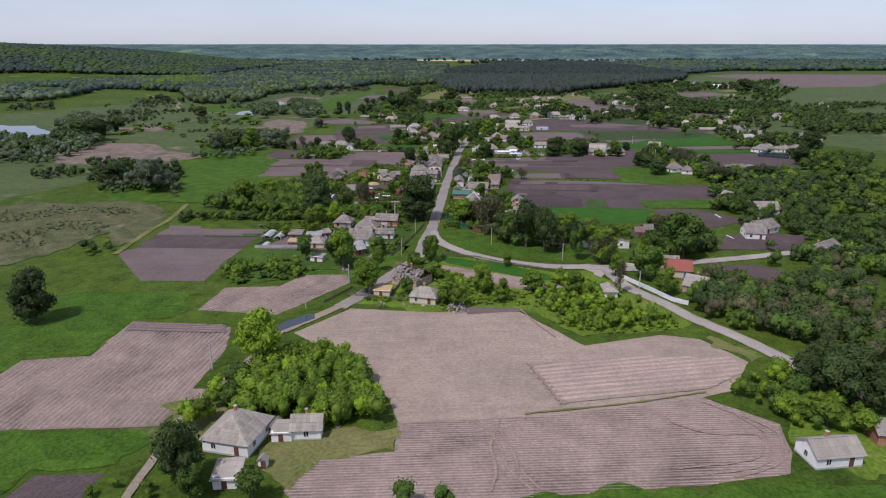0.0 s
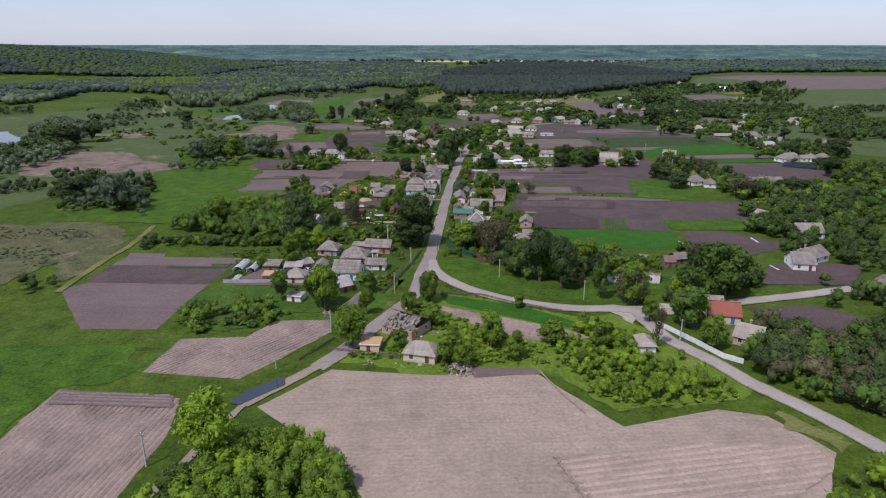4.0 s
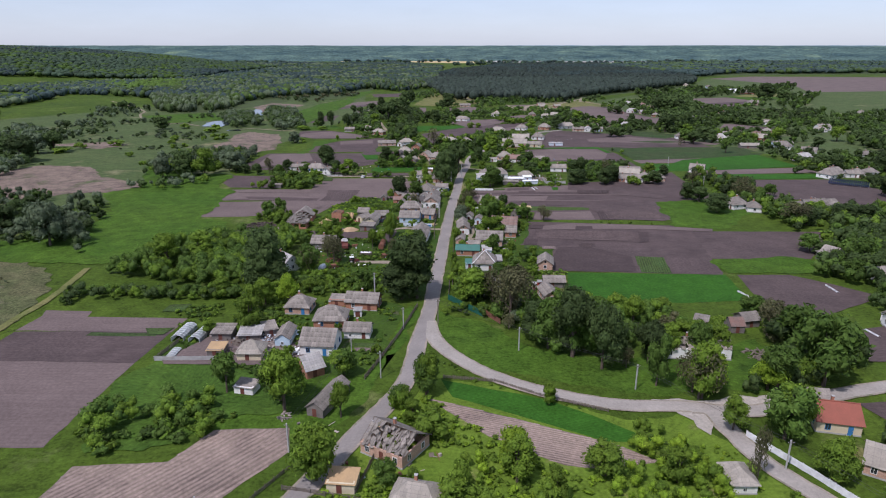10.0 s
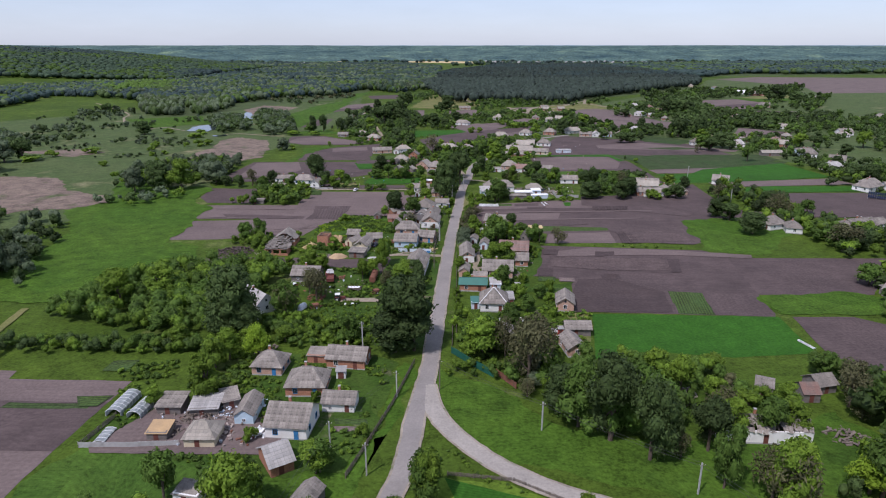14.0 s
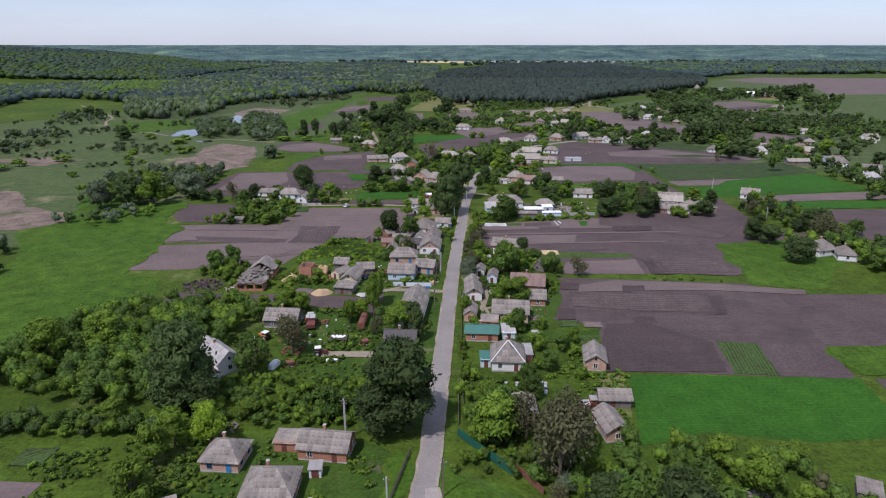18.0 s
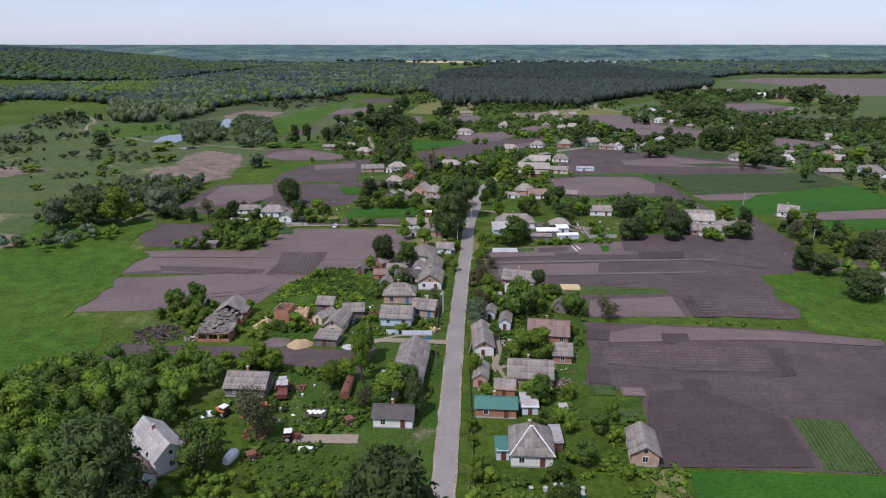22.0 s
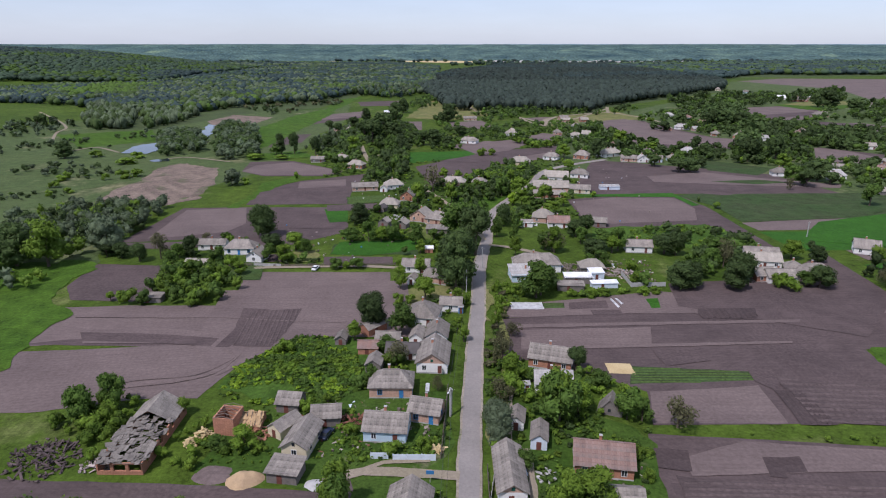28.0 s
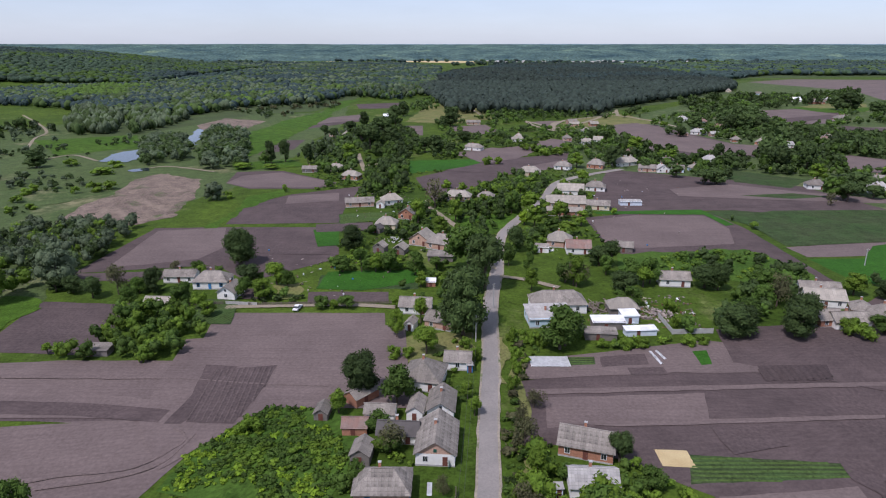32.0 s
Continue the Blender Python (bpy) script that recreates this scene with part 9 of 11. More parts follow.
tree('bush', -18.9, 375.2, 2.7, 2.0)
tree('bush', -4.0, 370.1, 3.2, 1.9)
tree('bush', -10.3, 368.9, 2.7, 2.6)
tree('acacia', -18.2, 352.5, 10.4, 3.4)
tree('acacia', -20.9, 341.7, 6.1, 2.6)
tree('acacia', -42.7, 346.8, 7.6, 3.3)
tree('acacia', -39.1, 345.9, 6.7, 2.7)
tree('acacia', -38.9, 370.0, 5.1, 3.2)
tree('orchard', -44.1, 370.0, 3.2, 2.3)
tree('acacia', -9.0, 338.5, 7.2, 3.1)
tree('oak', -5.8, 335.5, 8.2, 2.5)
tree('bush', -29.8, 383.6, 3.4, 2.4)
tree('bush', -41.6, 411.2, 3.6, 2.8)
tree('acacia', -49.6, 280.0, 8.7, 3.6)
tree('acacia', -49.1, 265.1, 4.3, 1.9)
tree('acacia', -38.2, 290.2, 4.6, 3.2)
tree('acacia', -47.1, 290.2, 4.3, 3.8)
tree('acacia', -65.7, 288.9, 5.7, 3.2)
tree('acacia', -92.8, 312.2, 13.4, 5.1)
tree('acacia', -83.6, 318.8, 11.5, 6.1)
tree('acacia', 13.4, 281.4, 11.4, 5.4)
tree('brown', 24.1, 273.5, 15.1, 5.1)
tree('acacia', 10.4, 281.4, 6.8, 3.0)
tree('willow', 24.7, 267.2, 3.7, 2.5)
tree('acacia', 27.2, 263.0, 4.9, 2.1)
tree('acacia', 55.2, 275.6, 5.9, 3.4)
tree('acacia', 57.4, 264.8, 9.7, 3.7)
tree('orchard', 46.3, 263.1, 9.6, 4.1)
tree('acacia', 68.8, 275.6, 4.6, 3.4)
tree('acacia', 64.2, 261.7, 6.0, 3.1)

tree('oak', 88.6, 139.4, 11.0, 5.2)
tree('oak', 92.4, 135.4, 12.5, 5.6)
tree('oak', 98.0, 139.8, 13.0, 5.8)
tree('oak', 101.5, 133.0, 11.5, 5.0)
tree('oak', 95.2, 146.0, 10.5, 4.6)
tree('orchard', 84.0, 136.0, 7.0, 3.6)
tree('acacia', 80.5, 130.0, 6.0, 3.4)
tree('acacia', 86.5, 127.0, 6.5, 3.6)
tree('acacia', 92.5, 124.5, 5.5, 3.2)

tree('lime', 65.3, 231.2, 9.5, 4.6)
tree('lime', 79.0, 231.5, 8.5, 4.2)

tree('oak', -8.6, 284.6, 12.0, 6.6)
tree('oak', -3.8, 285.4, 11.0, 6.0)
tree('oak', -55.6, 293.8, 11.5, 6.0)
tree('oak', -50.6, 294.2, 10.5, 5.6)

# ---- groves and thickets ----
grove(('acacia', 'lime', 'acacia'), (5, 7.5), 2.7, [(-37.0, 125.7), (-37.7, 143.0), (-29.9, 154.3), (-22.1, 157.5), (-11.6, 144.8), (-7.6, 132.7), (-3.2, 127.4), (-8.6, 123.8), (-15.8, 125.7), (-28.9, 126.3), (-42.2, 124.0), (-44.4, 125.2)], 1)
grove(('acacia', 'orchard', 'lime'), (4, 7), 2.8, [(-44.0, 122.5), (-43.5, 132.0), (-41.5, 143.0), (-38.0, 151.5), (-33.0, 152.0), (-36.5, 142.0), (-37.0, 126.0)], 305)
# bright lime leaves here stand in for sun on the shrubs
grove(('lime', 'acacia', 'lime'), (2, 4.5), 2.4, [(36.7, 204.5), (46.1, 216.6), (52.9, 209.0), (56.9, 195.5), (62.0, 188.5), (74.5, 179.1), (73.4, 175.9), (61.8, 173.3), (46.2, 168.4), (38.8, 177.7), (35.1, 195.2)], 2)
# darker fruit-tree leaves stand in for cloud shade over this thicket
grove(('orchard', 'acacia', 'orchard'), (5, 8), 3.4, [(-110.0, 304.0), (-106.0, 326.0), (-98.0, 338.0), (-84.0, 346.0), (-68.0, 350.0), (-53.0, 348.0), (-50.0, 333.0), (-54.0, 318.0), (-56.0, 300.0), (-64.0, 292.0), (-85.0, 294.0)], 3)
grove(('orchard', 'bush', 'oak'), (2.5, 4.5), 3.0, [(-118.0, 284.0), (-114.0, 291.0), (-85.0, 290.0), (-62.0, 290.0), (-50.0, 288.0), (-50.0, 283.5), (-73.0, 282.5)], 303)
grove(('bush', 'orchard'), (1.6, 3.6), 2.7, [(-50.0, 287.0), (-48.0, 303.0), (-34.0, 306.0), (-14.5, 304.5), (-12.6, 288.0), (-30.0, 285.5)], 304)
grove(('bush', 'acacia'), (2.5, 5), 2.6, [(-82.9, 367.9), (-79.9, 393.4), (-68.3, 395.2), (-66.5, 376.1), (-65.9, 365.4), (-74.8, 376.0), (-82.5, 377.4)], 4)
grove(('orchard', 'acacia'), (4, 6.5), 3.6, [(-98.3, 440.6), (-101.7, 470.9), (-75.4, 470.9), (-61.8, 445.2), (-65.2, 436.8), (-84.9, 438.4)], 5)
grove(('willow', 'willow', 'oak'), (5, 8), 5.5, [(-165.2, 501.2), (-183.0, 525.5), (-178.9, 560.2), (-157.9, 566.5), (-118.6, 556.1), (-109.7, 540.1), (-120.8, 513.0), (-125.5, 496.0)], 6)
grove(('oak', 'brown', 'orchard', 'oak'), (6, 9), 4.4, [(76.1, 180.0), (92.8, 214.8), (101.9, 209.7), (141.4, 221.2), (134.0, 183.0), (153.2, 168.6), (130.4, 139.8), (104.5, 150.9), (102.8, 162.8), (89.0, 171.0)], 7)
grove(('acacia', 'lime', 'orchard'), (3, 6), 3.6, [(72.4, 141.2), (87.6, 152.0), (104.5, 150.9), (92.7, 136.8), (99.2, 128.2), (95.4, 122.3), (87.3, 121.2), (79.7, 127.9), (72.4, 135.3)], 8)
grove(('orchard', 'acacia', 'orchard'), (3, 5.5), 3.4, [(17.5, 270.7), (27.0, 279.5), (36.5, 283.6), (56.2, 283.8), (70.8, 271.1), (61.6, 257.5), (49.5, 259.9), (33.3, 265.2), (25.0, 263.7)], 9)
grove(('orchard', 'oak', 'acacia'), (4, 7), 4.2, [(76.9, 236.4), (87.1, 245.4), (96.9, 249.2), (110.8, 257.2), (91.6, 227.7), (72.1, 225.7)], 10)
grove(('orchard', 'bush', 'brown'), (2.5, 5), 3.2, [(63.2, 270.1), (78.3, 269.4), (75.6, 259.6), (69.8, 258.2), (63.6, 264.8)], 306)
grove(('bush', 'orchard'), (2.5, 4.5), 3.0, [(-84.8, 282.8), (-42.7, 284.8), (-43.7, 288.4), (-88.4, 289.9)], 11)
grove(('orchard', 'bush'), (3, 5), 3.4, [(-71.3, 223.7), (-47.9, 227.1), (-36.7, 212.7), (-53.1, 209.8), (-65.4, 206.9)], 12)
grove(('bush',), (2, 3), 2.6, [(-70.4, 101.3), (-44.3, 106.2), (-43.5, 116.0), (-38.5, 109.4), (-40.3, 101.9)], 13)
grove(('orchard',), (4, 6), 4, [(0.5, 100.6), (6.0, 103.9), (15.8, 104.1), (17.6, 100.9)], 14)
grove(('orchard', 'bush'), (2.5, 5), 5, [(-21.4, 391.8), (-20.0, 406.7), (-14.8, 424.3), (-8.3, 439.7), (-4.3, 434.3), (-12.3, 391.9)], 15)
grove(('orchard', 'bush'), (2.5, 5), 4.8, [(8.5, 342.4), (10.5, 391.9), (19.1, 445.4), (23.0, 445.4), (18.8, 392.0), (20.7, 376.3), (15.4, 363.2)], 16)
grove(('oak', 'orchard'), (4, 7), 4.5, [(62.3, 458.0), (76.0, 469.4), (96.5, 477.9), (88.7, 461.8), (73.2, 454.6)], 18)
grove(('oak', 'acacia', 'orchard'), (5, 8), 6, [(137.9, 441.7), (175.6, 402.1), (218.7, 396.6), (195.6, 360.9), (159.3, 370.0), (136.4, 401.9)], 25)
grove(('oak', 'orchard'), (5, 8), 6, [(145.9, 343.5), (195.6, 360.9), (214.8, 344.0), (154.3, 264.1), (132.8, 263.9), (128.6, 281.4), (134.1, 308.4)], 26)
grove(('willow', 'oak'), (5, 8), 7, [(-167.6, 349.4), (-180.9, 418.8), (-162.2, 400.0), (-136.8, 341.3), (-155.4, 337.2)], 27)
grove(('willow', 'acacia', 'oak'), (5, 8), 6, [(-179.9, 491.0), (-186.7, 553.1), (-146.9, 558.4), (-123.9, 522.4), (-122.1, 491.3), (-161.3, 472.6)], 28)
grove(('bush', 'oak'), (3, 5), 5, [(-134.8, 242.3), (-125.5, 249.8), (-117.8, 239.1), (-125.1, 229.0)], 29)
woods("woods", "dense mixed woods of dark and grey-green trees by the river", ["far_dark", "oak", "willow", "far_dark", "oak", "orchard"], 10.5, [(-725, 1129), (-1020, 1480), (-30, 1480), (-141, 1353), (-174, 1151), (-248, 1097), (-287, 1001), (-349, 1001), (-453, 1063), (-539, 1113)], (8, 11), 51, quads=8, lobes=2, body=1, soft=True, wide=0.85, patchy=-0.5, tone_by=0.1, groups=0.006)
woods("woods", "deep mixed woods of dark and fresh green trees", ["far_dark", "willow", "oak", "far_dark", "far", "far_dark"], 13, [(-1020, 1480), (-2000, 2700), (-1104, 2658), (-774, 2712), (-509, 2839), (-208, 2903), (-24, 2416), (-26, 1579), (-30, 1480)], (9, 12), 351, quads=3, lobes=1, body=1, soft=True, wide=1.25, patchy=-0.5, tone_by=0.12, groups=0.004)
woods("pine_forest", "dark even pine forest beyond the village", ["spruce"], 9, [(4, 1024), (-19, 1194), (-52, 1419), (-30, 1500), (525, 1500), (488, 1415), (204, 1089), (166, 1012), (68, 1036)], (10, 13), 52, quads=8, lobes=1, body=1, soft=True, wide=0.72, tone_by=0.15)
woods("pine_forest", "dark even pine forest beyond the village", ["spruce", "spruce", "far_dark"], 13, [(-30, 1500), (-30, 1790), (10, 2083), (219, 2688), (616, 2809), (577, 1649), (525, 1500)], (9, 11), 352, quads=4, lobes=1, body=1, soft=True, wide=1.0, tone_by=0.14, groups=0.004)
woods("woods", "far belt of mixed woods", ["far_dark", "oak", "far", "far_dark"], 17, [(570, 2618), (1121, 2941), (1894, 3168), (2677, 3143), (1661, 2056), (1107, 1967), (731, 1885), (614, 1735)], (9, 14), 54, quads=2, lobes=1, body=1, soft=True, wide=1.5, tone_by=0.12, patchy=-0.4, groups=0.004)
grove(('bush', 'orchard'), (1.5, 3.5), 2.6, [(3.4, 270.6), (13.8, 283.5), (19.4, 298.4), (18.3, 337.1), (24.7, 343.1), (26.1, 316.0), (20.3, 270.8), (13.2, 270.7)], 31)
grove(('bush', 'orchard'), (2, 4), 2.8, [(7.0, 308.6), (16.8, 303.9), (15.0, 284.3), (9.7, 286.0), (6.6, 289.6)], 32)
grove(('bush',), (1.2, 2.4), 2.2, [(-23.3, 298.1), (-11.8, 298.2), (-10.7, 286.8), (-24.6, 286.7)], 33)
grove(('bush',), (1.5, 3), 2.4, [(-55.6, 365.4), (-52.2, 379.0), (-49.4, 379.0), (-45.7, 363.0), (-50.4, 361.8)], 35)
grove(('bush',), (1.2, 2.6), 2.4, [(-43.4, 368.0), (-43.9, 374.7), (-35.7, 374.7), (-33.6, 365.5)], 36)
grove(('orchard', 'bush'), (2, 4.5), 4.4, [(-19.5, 342.3), (-21.3, 354.0), (-20.3, 363.1), (-17.1, 358.4), (-15.5, 346.0)], 37)
grove(('bush', 'orchard'), (2, 4.5), 4, [(-8.4, 340.6), (-6.4, 344.2), (-1.8, 337.2), (-3.6, 331.0), (-11.4, 329.5), (-13.2, 335.6)], 38)
grove(('bush',), (1.5, 3), 2.6, [(25.4, 385.4), (35.8, 406.9), (45.3, 392.0), (42.2, 379.3), (30.9, 379.3)], 39)
grove(('orchard', 'bush'), (2, 4.5), 4.6, [(26.0, 406.8), (35.6, 415.2), (43.2, 402.9), (42.3, 392.0), (29.6, 388.6)], 40)
grove(('bush', 'orchard'), (2.5, 4.5), 5, [(-93.4, 496.1), (-90.1, 507.2), (-62.5, 507.3), (-48.6, 481.6), (-62.7, 481.6), (-72.5, 501.6)], 44)
grove(('bush', 'orchard'), (2, 4), 5.5, [(-19.0, 507.5), (-1.3, 513.5), (0.5, 477.4), (-6.1, 469.0), (-13.2, 477.3)], 45)
grove(('willow', 'oak'), (4, 7), 6, [(-155.8, 342.1), (-149.5, 362.0), (-133.4, 342.2), (-132.8, 325.1)], 47)
grove(('bush',), (2, 4), 5, [(-105.9, 270.1), (-97.3, 292.1), (-77.2, 289.6), (-74.9, 283.5), (-101.6, 281.8)], 48)
grove(('orchard', 'oak'), (4, 6.5), 4.5, [(30.5, 250.0), (38.0, 259.0), (57.0, 258.0), (57.5, 250.0), (45.0, 245.0)], 49)
grove(('oak', 'orchard'), (5, 8), 5, [(88.0, 246.0), (100.4, 260.9), (120.5, 239.4), (151.5, 246.8), (140.7, 227.1), (106.5, 220.6), (88.0, 228.0)], 50)
grove(('oak', 'orchard'), (4, 7), 5, [(142.5, 307.8), (195.1, 279.1), (208.6, 254.9), (188.4, 227.8), (162.2, 227.4), (146.0, 261.6)], 51)
grove(('bush', 'orchard'), (1.2, 3.0), 2.2, [(-46.3, 304.7), (-41.2, 311.0), (-36.1, 306.0), (-22.2, 300.3), (-16.4, 298.2), (-16.7, 292.1), (-39.6, 292.0)], 401)
grove(('bush',), (0.5, 1.1), 1.5, [(-38.5, 309.1), (-31.3, 315.7), (-26.3, 313.7), (-15.2, 315.1), (-16.2, 306.1), (-22.4, 301.4), (-34.3, 304.8)], 402)
grove(('bush', 'orchard'), (1.0, 2.4), 2.4, [(-55.8, 330.1), (-49.9, 327.6), (-44.2, 325.3), (-41.1, 317.8), (-44.9, 310.9), (-47.4, 309.6)], 403)
grove(('bush',), (0.5, 1.2), 1.7, [(-33.6, 325.3), (-28.1, 330.2), (-23.9, 335.5), (-19.7, 330.3), (-20.5, 324.6), (-28.1, 322.3)], 404)
grove(('bush', 'orchard'), (1.2, 3.0), 2.2, [(-51.7, 351.0), (-48.7, 355.4), (-36.5, 349.0), (-36.2, 343.9), (-40.8, 343.8)], 405)
grove(('bush', 'orchard'), (1.2, 3.2), 2.2, [(-25.4, 339.1), (-26.9, 348.0), (-23.8, 349.1), (-22.3, 342.0), (-22.6, 335.5)], 406)
tree('orchard', 68.8, 247.9, 9.0, 4.2)
tree('brown', 61.3, 252.2, 9.5, 4.0)
tree('acacia', 74.3, 249.4, 8.5, 3.9)
tree('oak', 55.5, 243.6, 11.5, 4.2)
tree('brown', 61.5, 230.2, 10.0, 4.2)
tree('brown', 49.5, 241.5, 5.5, 2.4)
tree('orchard', 34.1, 255.0, 13.0, 5.5)
tree('brown', 92.2, 254.9, 5.0, 3.2)
tree('brown', 96.9, 265.8, 8.0, 3.8)
tree('orchard', 94.0, 274.1, 6.5, 4.0)
tree('brown', 29.7, 256.5, 4.5, 2.3)
tree('brown', 22.8, 263.2, 4.5, 2.6)
tree('brown', -43.0, 309.7, 9.5, 4.6)
grove(('bush',), (0.3, 0.8), 1.5, [(-48.3, 372.7), (-50.2, 383.4), (-41.1, 387.5), (-19.4, 383.6), (-14.9, 366.7), (-45.3, 365.0)], 411, 60)
grove(('bush', 'orchard'), (0.8, 2.0), 2.4, [(-51.1, 371.9), (-48.9, 374.4), (-32.5, 372.8), (-31.3, 368.1), (-46.8, 366.5)], 412, 120)
grove(('bush', 'orchard'), (1.0, 2.6), 2.2, [(-79.9, 379.5), (-81.2, 389.3), (-77.6, 391.5), (-70.3, 391.5), (-64.7, 387.3), (-66.4, 381.4), (-68.4, 371.0), (-75.6, 372.5)], 413, 160)
grove(('bush',), (0.3, 0.9), 1.6, [(-16.6, 379.9), (-1.0, 380.0), (-0.9, 368.3), (-15.3, 369.7)], 414, 60)
tree('orchard', -76.1, 379.6, 8.5, 3.6)
tree('orchard', -71.7, 384.7, 9.0, 3.4)
tree('acacia', -55.8, 382.2, 4.0, 2.2)
grove(('bush',), (1.5, 3), 2.4, [(66.2, 203.5), (73.3, 192.1), (76.6, 181.2), (74.5, 179.1), (63.3, 195.6)], 52)
grove(('bush', 'acacia'), (2.5, 4.5), 3, [(85.2, 195.9), (91.7, 198.5), (96.6, 180.4), (88.4, 167.6), (84.1, 184.4)], 53)
# lime leaves put sunshine into the colour of this thicket
grove(('bush', 'lime'), (2, 4), 4.4, [(-14.4, 208.2), (-5.5, 202.6), (5.5, 194.8), (6.6, 208.4), (-1.1, 221.0), (6.6, 208.4), (16.1, 202.8), (8.1, 187.8)], 54)
woods("garden_trees", "garden trees and shrubs between village plots", ["oak", "orchard", "acacia"], 9, [(105, 696), (263, 679), (299, 647), (277, 620), (229, 626), (167, 675), (106, 685)], (4.7, 8.5), 83, quads=60, patchy=-0.1, cell=0.03, wide=0.5)
woods("garden_trees", "garden trees and shrubs between village plots", ["oak", "orchard", "acacia"], 7.5, [(162, 391), (196, 361), (226, 344), (162, 264), (133, 264), (123, 281), (127, 315)], (4.2, 8.0), 86, quads=90, patchy=0.0, cell=0.03, wide=0.5)
woods("hedge_shrubs", "low shrubs on a grassy field boundary", ["acacia"], 3.2, [(43, 379), (104, 372), (105, 370), (42, 377)], (0.5, 1.6), 89, quads=60, patchy=0.1, cell=0.05, wide=0.8)
woods("tall_weeds", "rank green weeds and self-sown shrubs", ["acacia", "orchard", "orchard", "lime"], 1.15, [(-51, 390), (-51, 413), (-40, 423), (-23, 419), (-20, 403), (-22, 388), (-38, 385)], (0.25, 0.8), 90, quads=16, wide=1.5, patchy=-0.45, cell=0.06, body=1, groups=0.12)
woods("tall_weeds", "weeds and flower clumps in the front gardens", ["acacia", "orchard"], 1.5, [(-22, 395), (1, 395), (1, 348), (-10, 363), (-18, 363)], (0.3, 1.0), 92, quads=26, wide=0.9, patchy=-0.1, cell=0.08, body=1)
woods("tall_weeds", "weeds and flower clumps in the gardens", ["acacia", "orchard"], 1.5, [(7, 329), (11, 407), (36, 407), (43, 379), (30, 329)], (0.3, 1.2), 93, quads=26, wide=0.9, patchy=0.1, cell=0.08, body=1)
woods("tall_weeds", "weeds and shrubs round the farmyard", ["acacia", "orchard"], 1.5, [(-31, 289), (-43, 344), (-20, 352), (-0, 352), (-5, 290)], (0.3, 1.3), 94, quads=26, wide=0.9, patchy=-0.12, cell=0.08, body=1)
woods("tall_weeds", "weeds and shrubs in the gardens", ["acacia", "orchard"], 1.5, [(6, 283), (6, 311), (30, 309), (43, 331), (47, 311), (40, 283)], (0.3, 1.3), 95, quads=26, wide=0.9, patchy=0.1, cell=0.08, body=1)
woods("tall_weeds", "weeds and shrubs round the farmyard", ["acacia", "orchard"], 1.5, [(-59, 241), (-76, 276), (-42, 283), (-8, 277), (-14, 235), (-30, 234)], (0.3, 1.2), 96, quads=26, wide=0.9, patchy=0.0, cell=0.08, body=1)
woods("tall_weeds", "weeds and shrubs round the old house", ["acacia", "lime"], 1.5, [(-22, 192), (-15, 214), (2, 228), (34, 195), (21, 193), (10, 183), (-5, 191)], (0.3, 1.2), 97, quads=26, wide=0.9, patchy=-0.12, cell=0.08, body=1)
woods("tall_weeds", "rank weeds in the overgrown plot", ["acacia", "lime"], 2.2, [(47, 209), (59, 193), (75, 177), (72, 174), (46, 168), (38, 178)], (0.4, 1.2), 98, quads=26, wide=0.9, body=1)
woods("garden_trees", "garden trees among the houses", ["orchard", "oak", "oak", "acacia"], 8, [(145, 358), (278, 409), (317, 360), (237, 263), (195, 279), (138, 297)], (4.2, 8.5), 109, quads=80, patchy=0.0, cell=0.03, wide=0.5)
woods("garden_trees", "garden trees among the houses", ["orchard", "oak", "oak", "acacia"], 6, [(111, 233), (170, 240), (198, 228), (163, 183), (145, 200), (120, 210)], (5.2, 9.5), 110, quads=120, patchy=-0.15, cell=0.03, wide=0.5)
woods("willows", "cluster of grey willows by the pond", ["willow", "oak"], 6, [(-202, 706), (-233, 778), (-246, 832), (-225, 832), (-197, 783), (-177, 726)], (6, 9), 62, quads=90, wide=0.5)
woods("willows", "cluster of grey willows by the pond", ["willow", "oak"], 6.5, [(-158, 696), (-206, 835), (-212, 899), (-171, 835), (-147, 762), (-129, 692)], (6, 10), 63, quads=90, wide=0.5)
woods("willows", "dark rounded clump of willows", ["oak", "willow"], 8, [(-332, 852), (-419, 1013), (-441, 1098), (-399, 1070), (-337, 959), (-289, 852)], (8, 11), 64, quads=30, lobes=5, body=1, soft=True, wide=0.5)
woods("willows", "dark rounded clump of willows", ["oak", "willow"], 9, [(-279, 852), (-342, 985), (-291, 1013), (-270, 959), (-268, 912)], (7, 10), 65, quads=30, lobes=5, body=1, soft=True, wide=0.5)
grove(('oak', 'oak', 'orchard'), (6, 9.5), 6, [(-45.3, 618.6), (-53.7, 705.8), (-41.6, 742.5), (-26.1, 696.2), (-23.6, 621.2)], 61)
grove(('oak', 'orchard'), (6, 9), 6.5, [(-53.0, 737.9), (-58.0, 852.5), (-29.4, 859.7), (-22.0, 749.7), (-36.3, 726.7)], 62)
grove(('oak', 'orchard'), (5, 8), 6, [(-91.2, 696.0), (-76.7, 716.0), (-89.9, 818.8), (-70.8, 852.5), (-54.2, 716.0), (-64.0, 661.2)], 63)
grove(('oak', 'willow'), (4, 7), 6, [(-108.1, 737.8), (-98.4, 870.9), (-72.6, 911.6), (-66.7, 818.8), (-88.0, 715.9)], 64)
grove(('oak', 'orchard'), (5, 8), 6, [(155.2, 696.6), (184.9, 716.5), (182.5, 678.5), (158.6, 646.5), (146.8, 665.0)], 65)
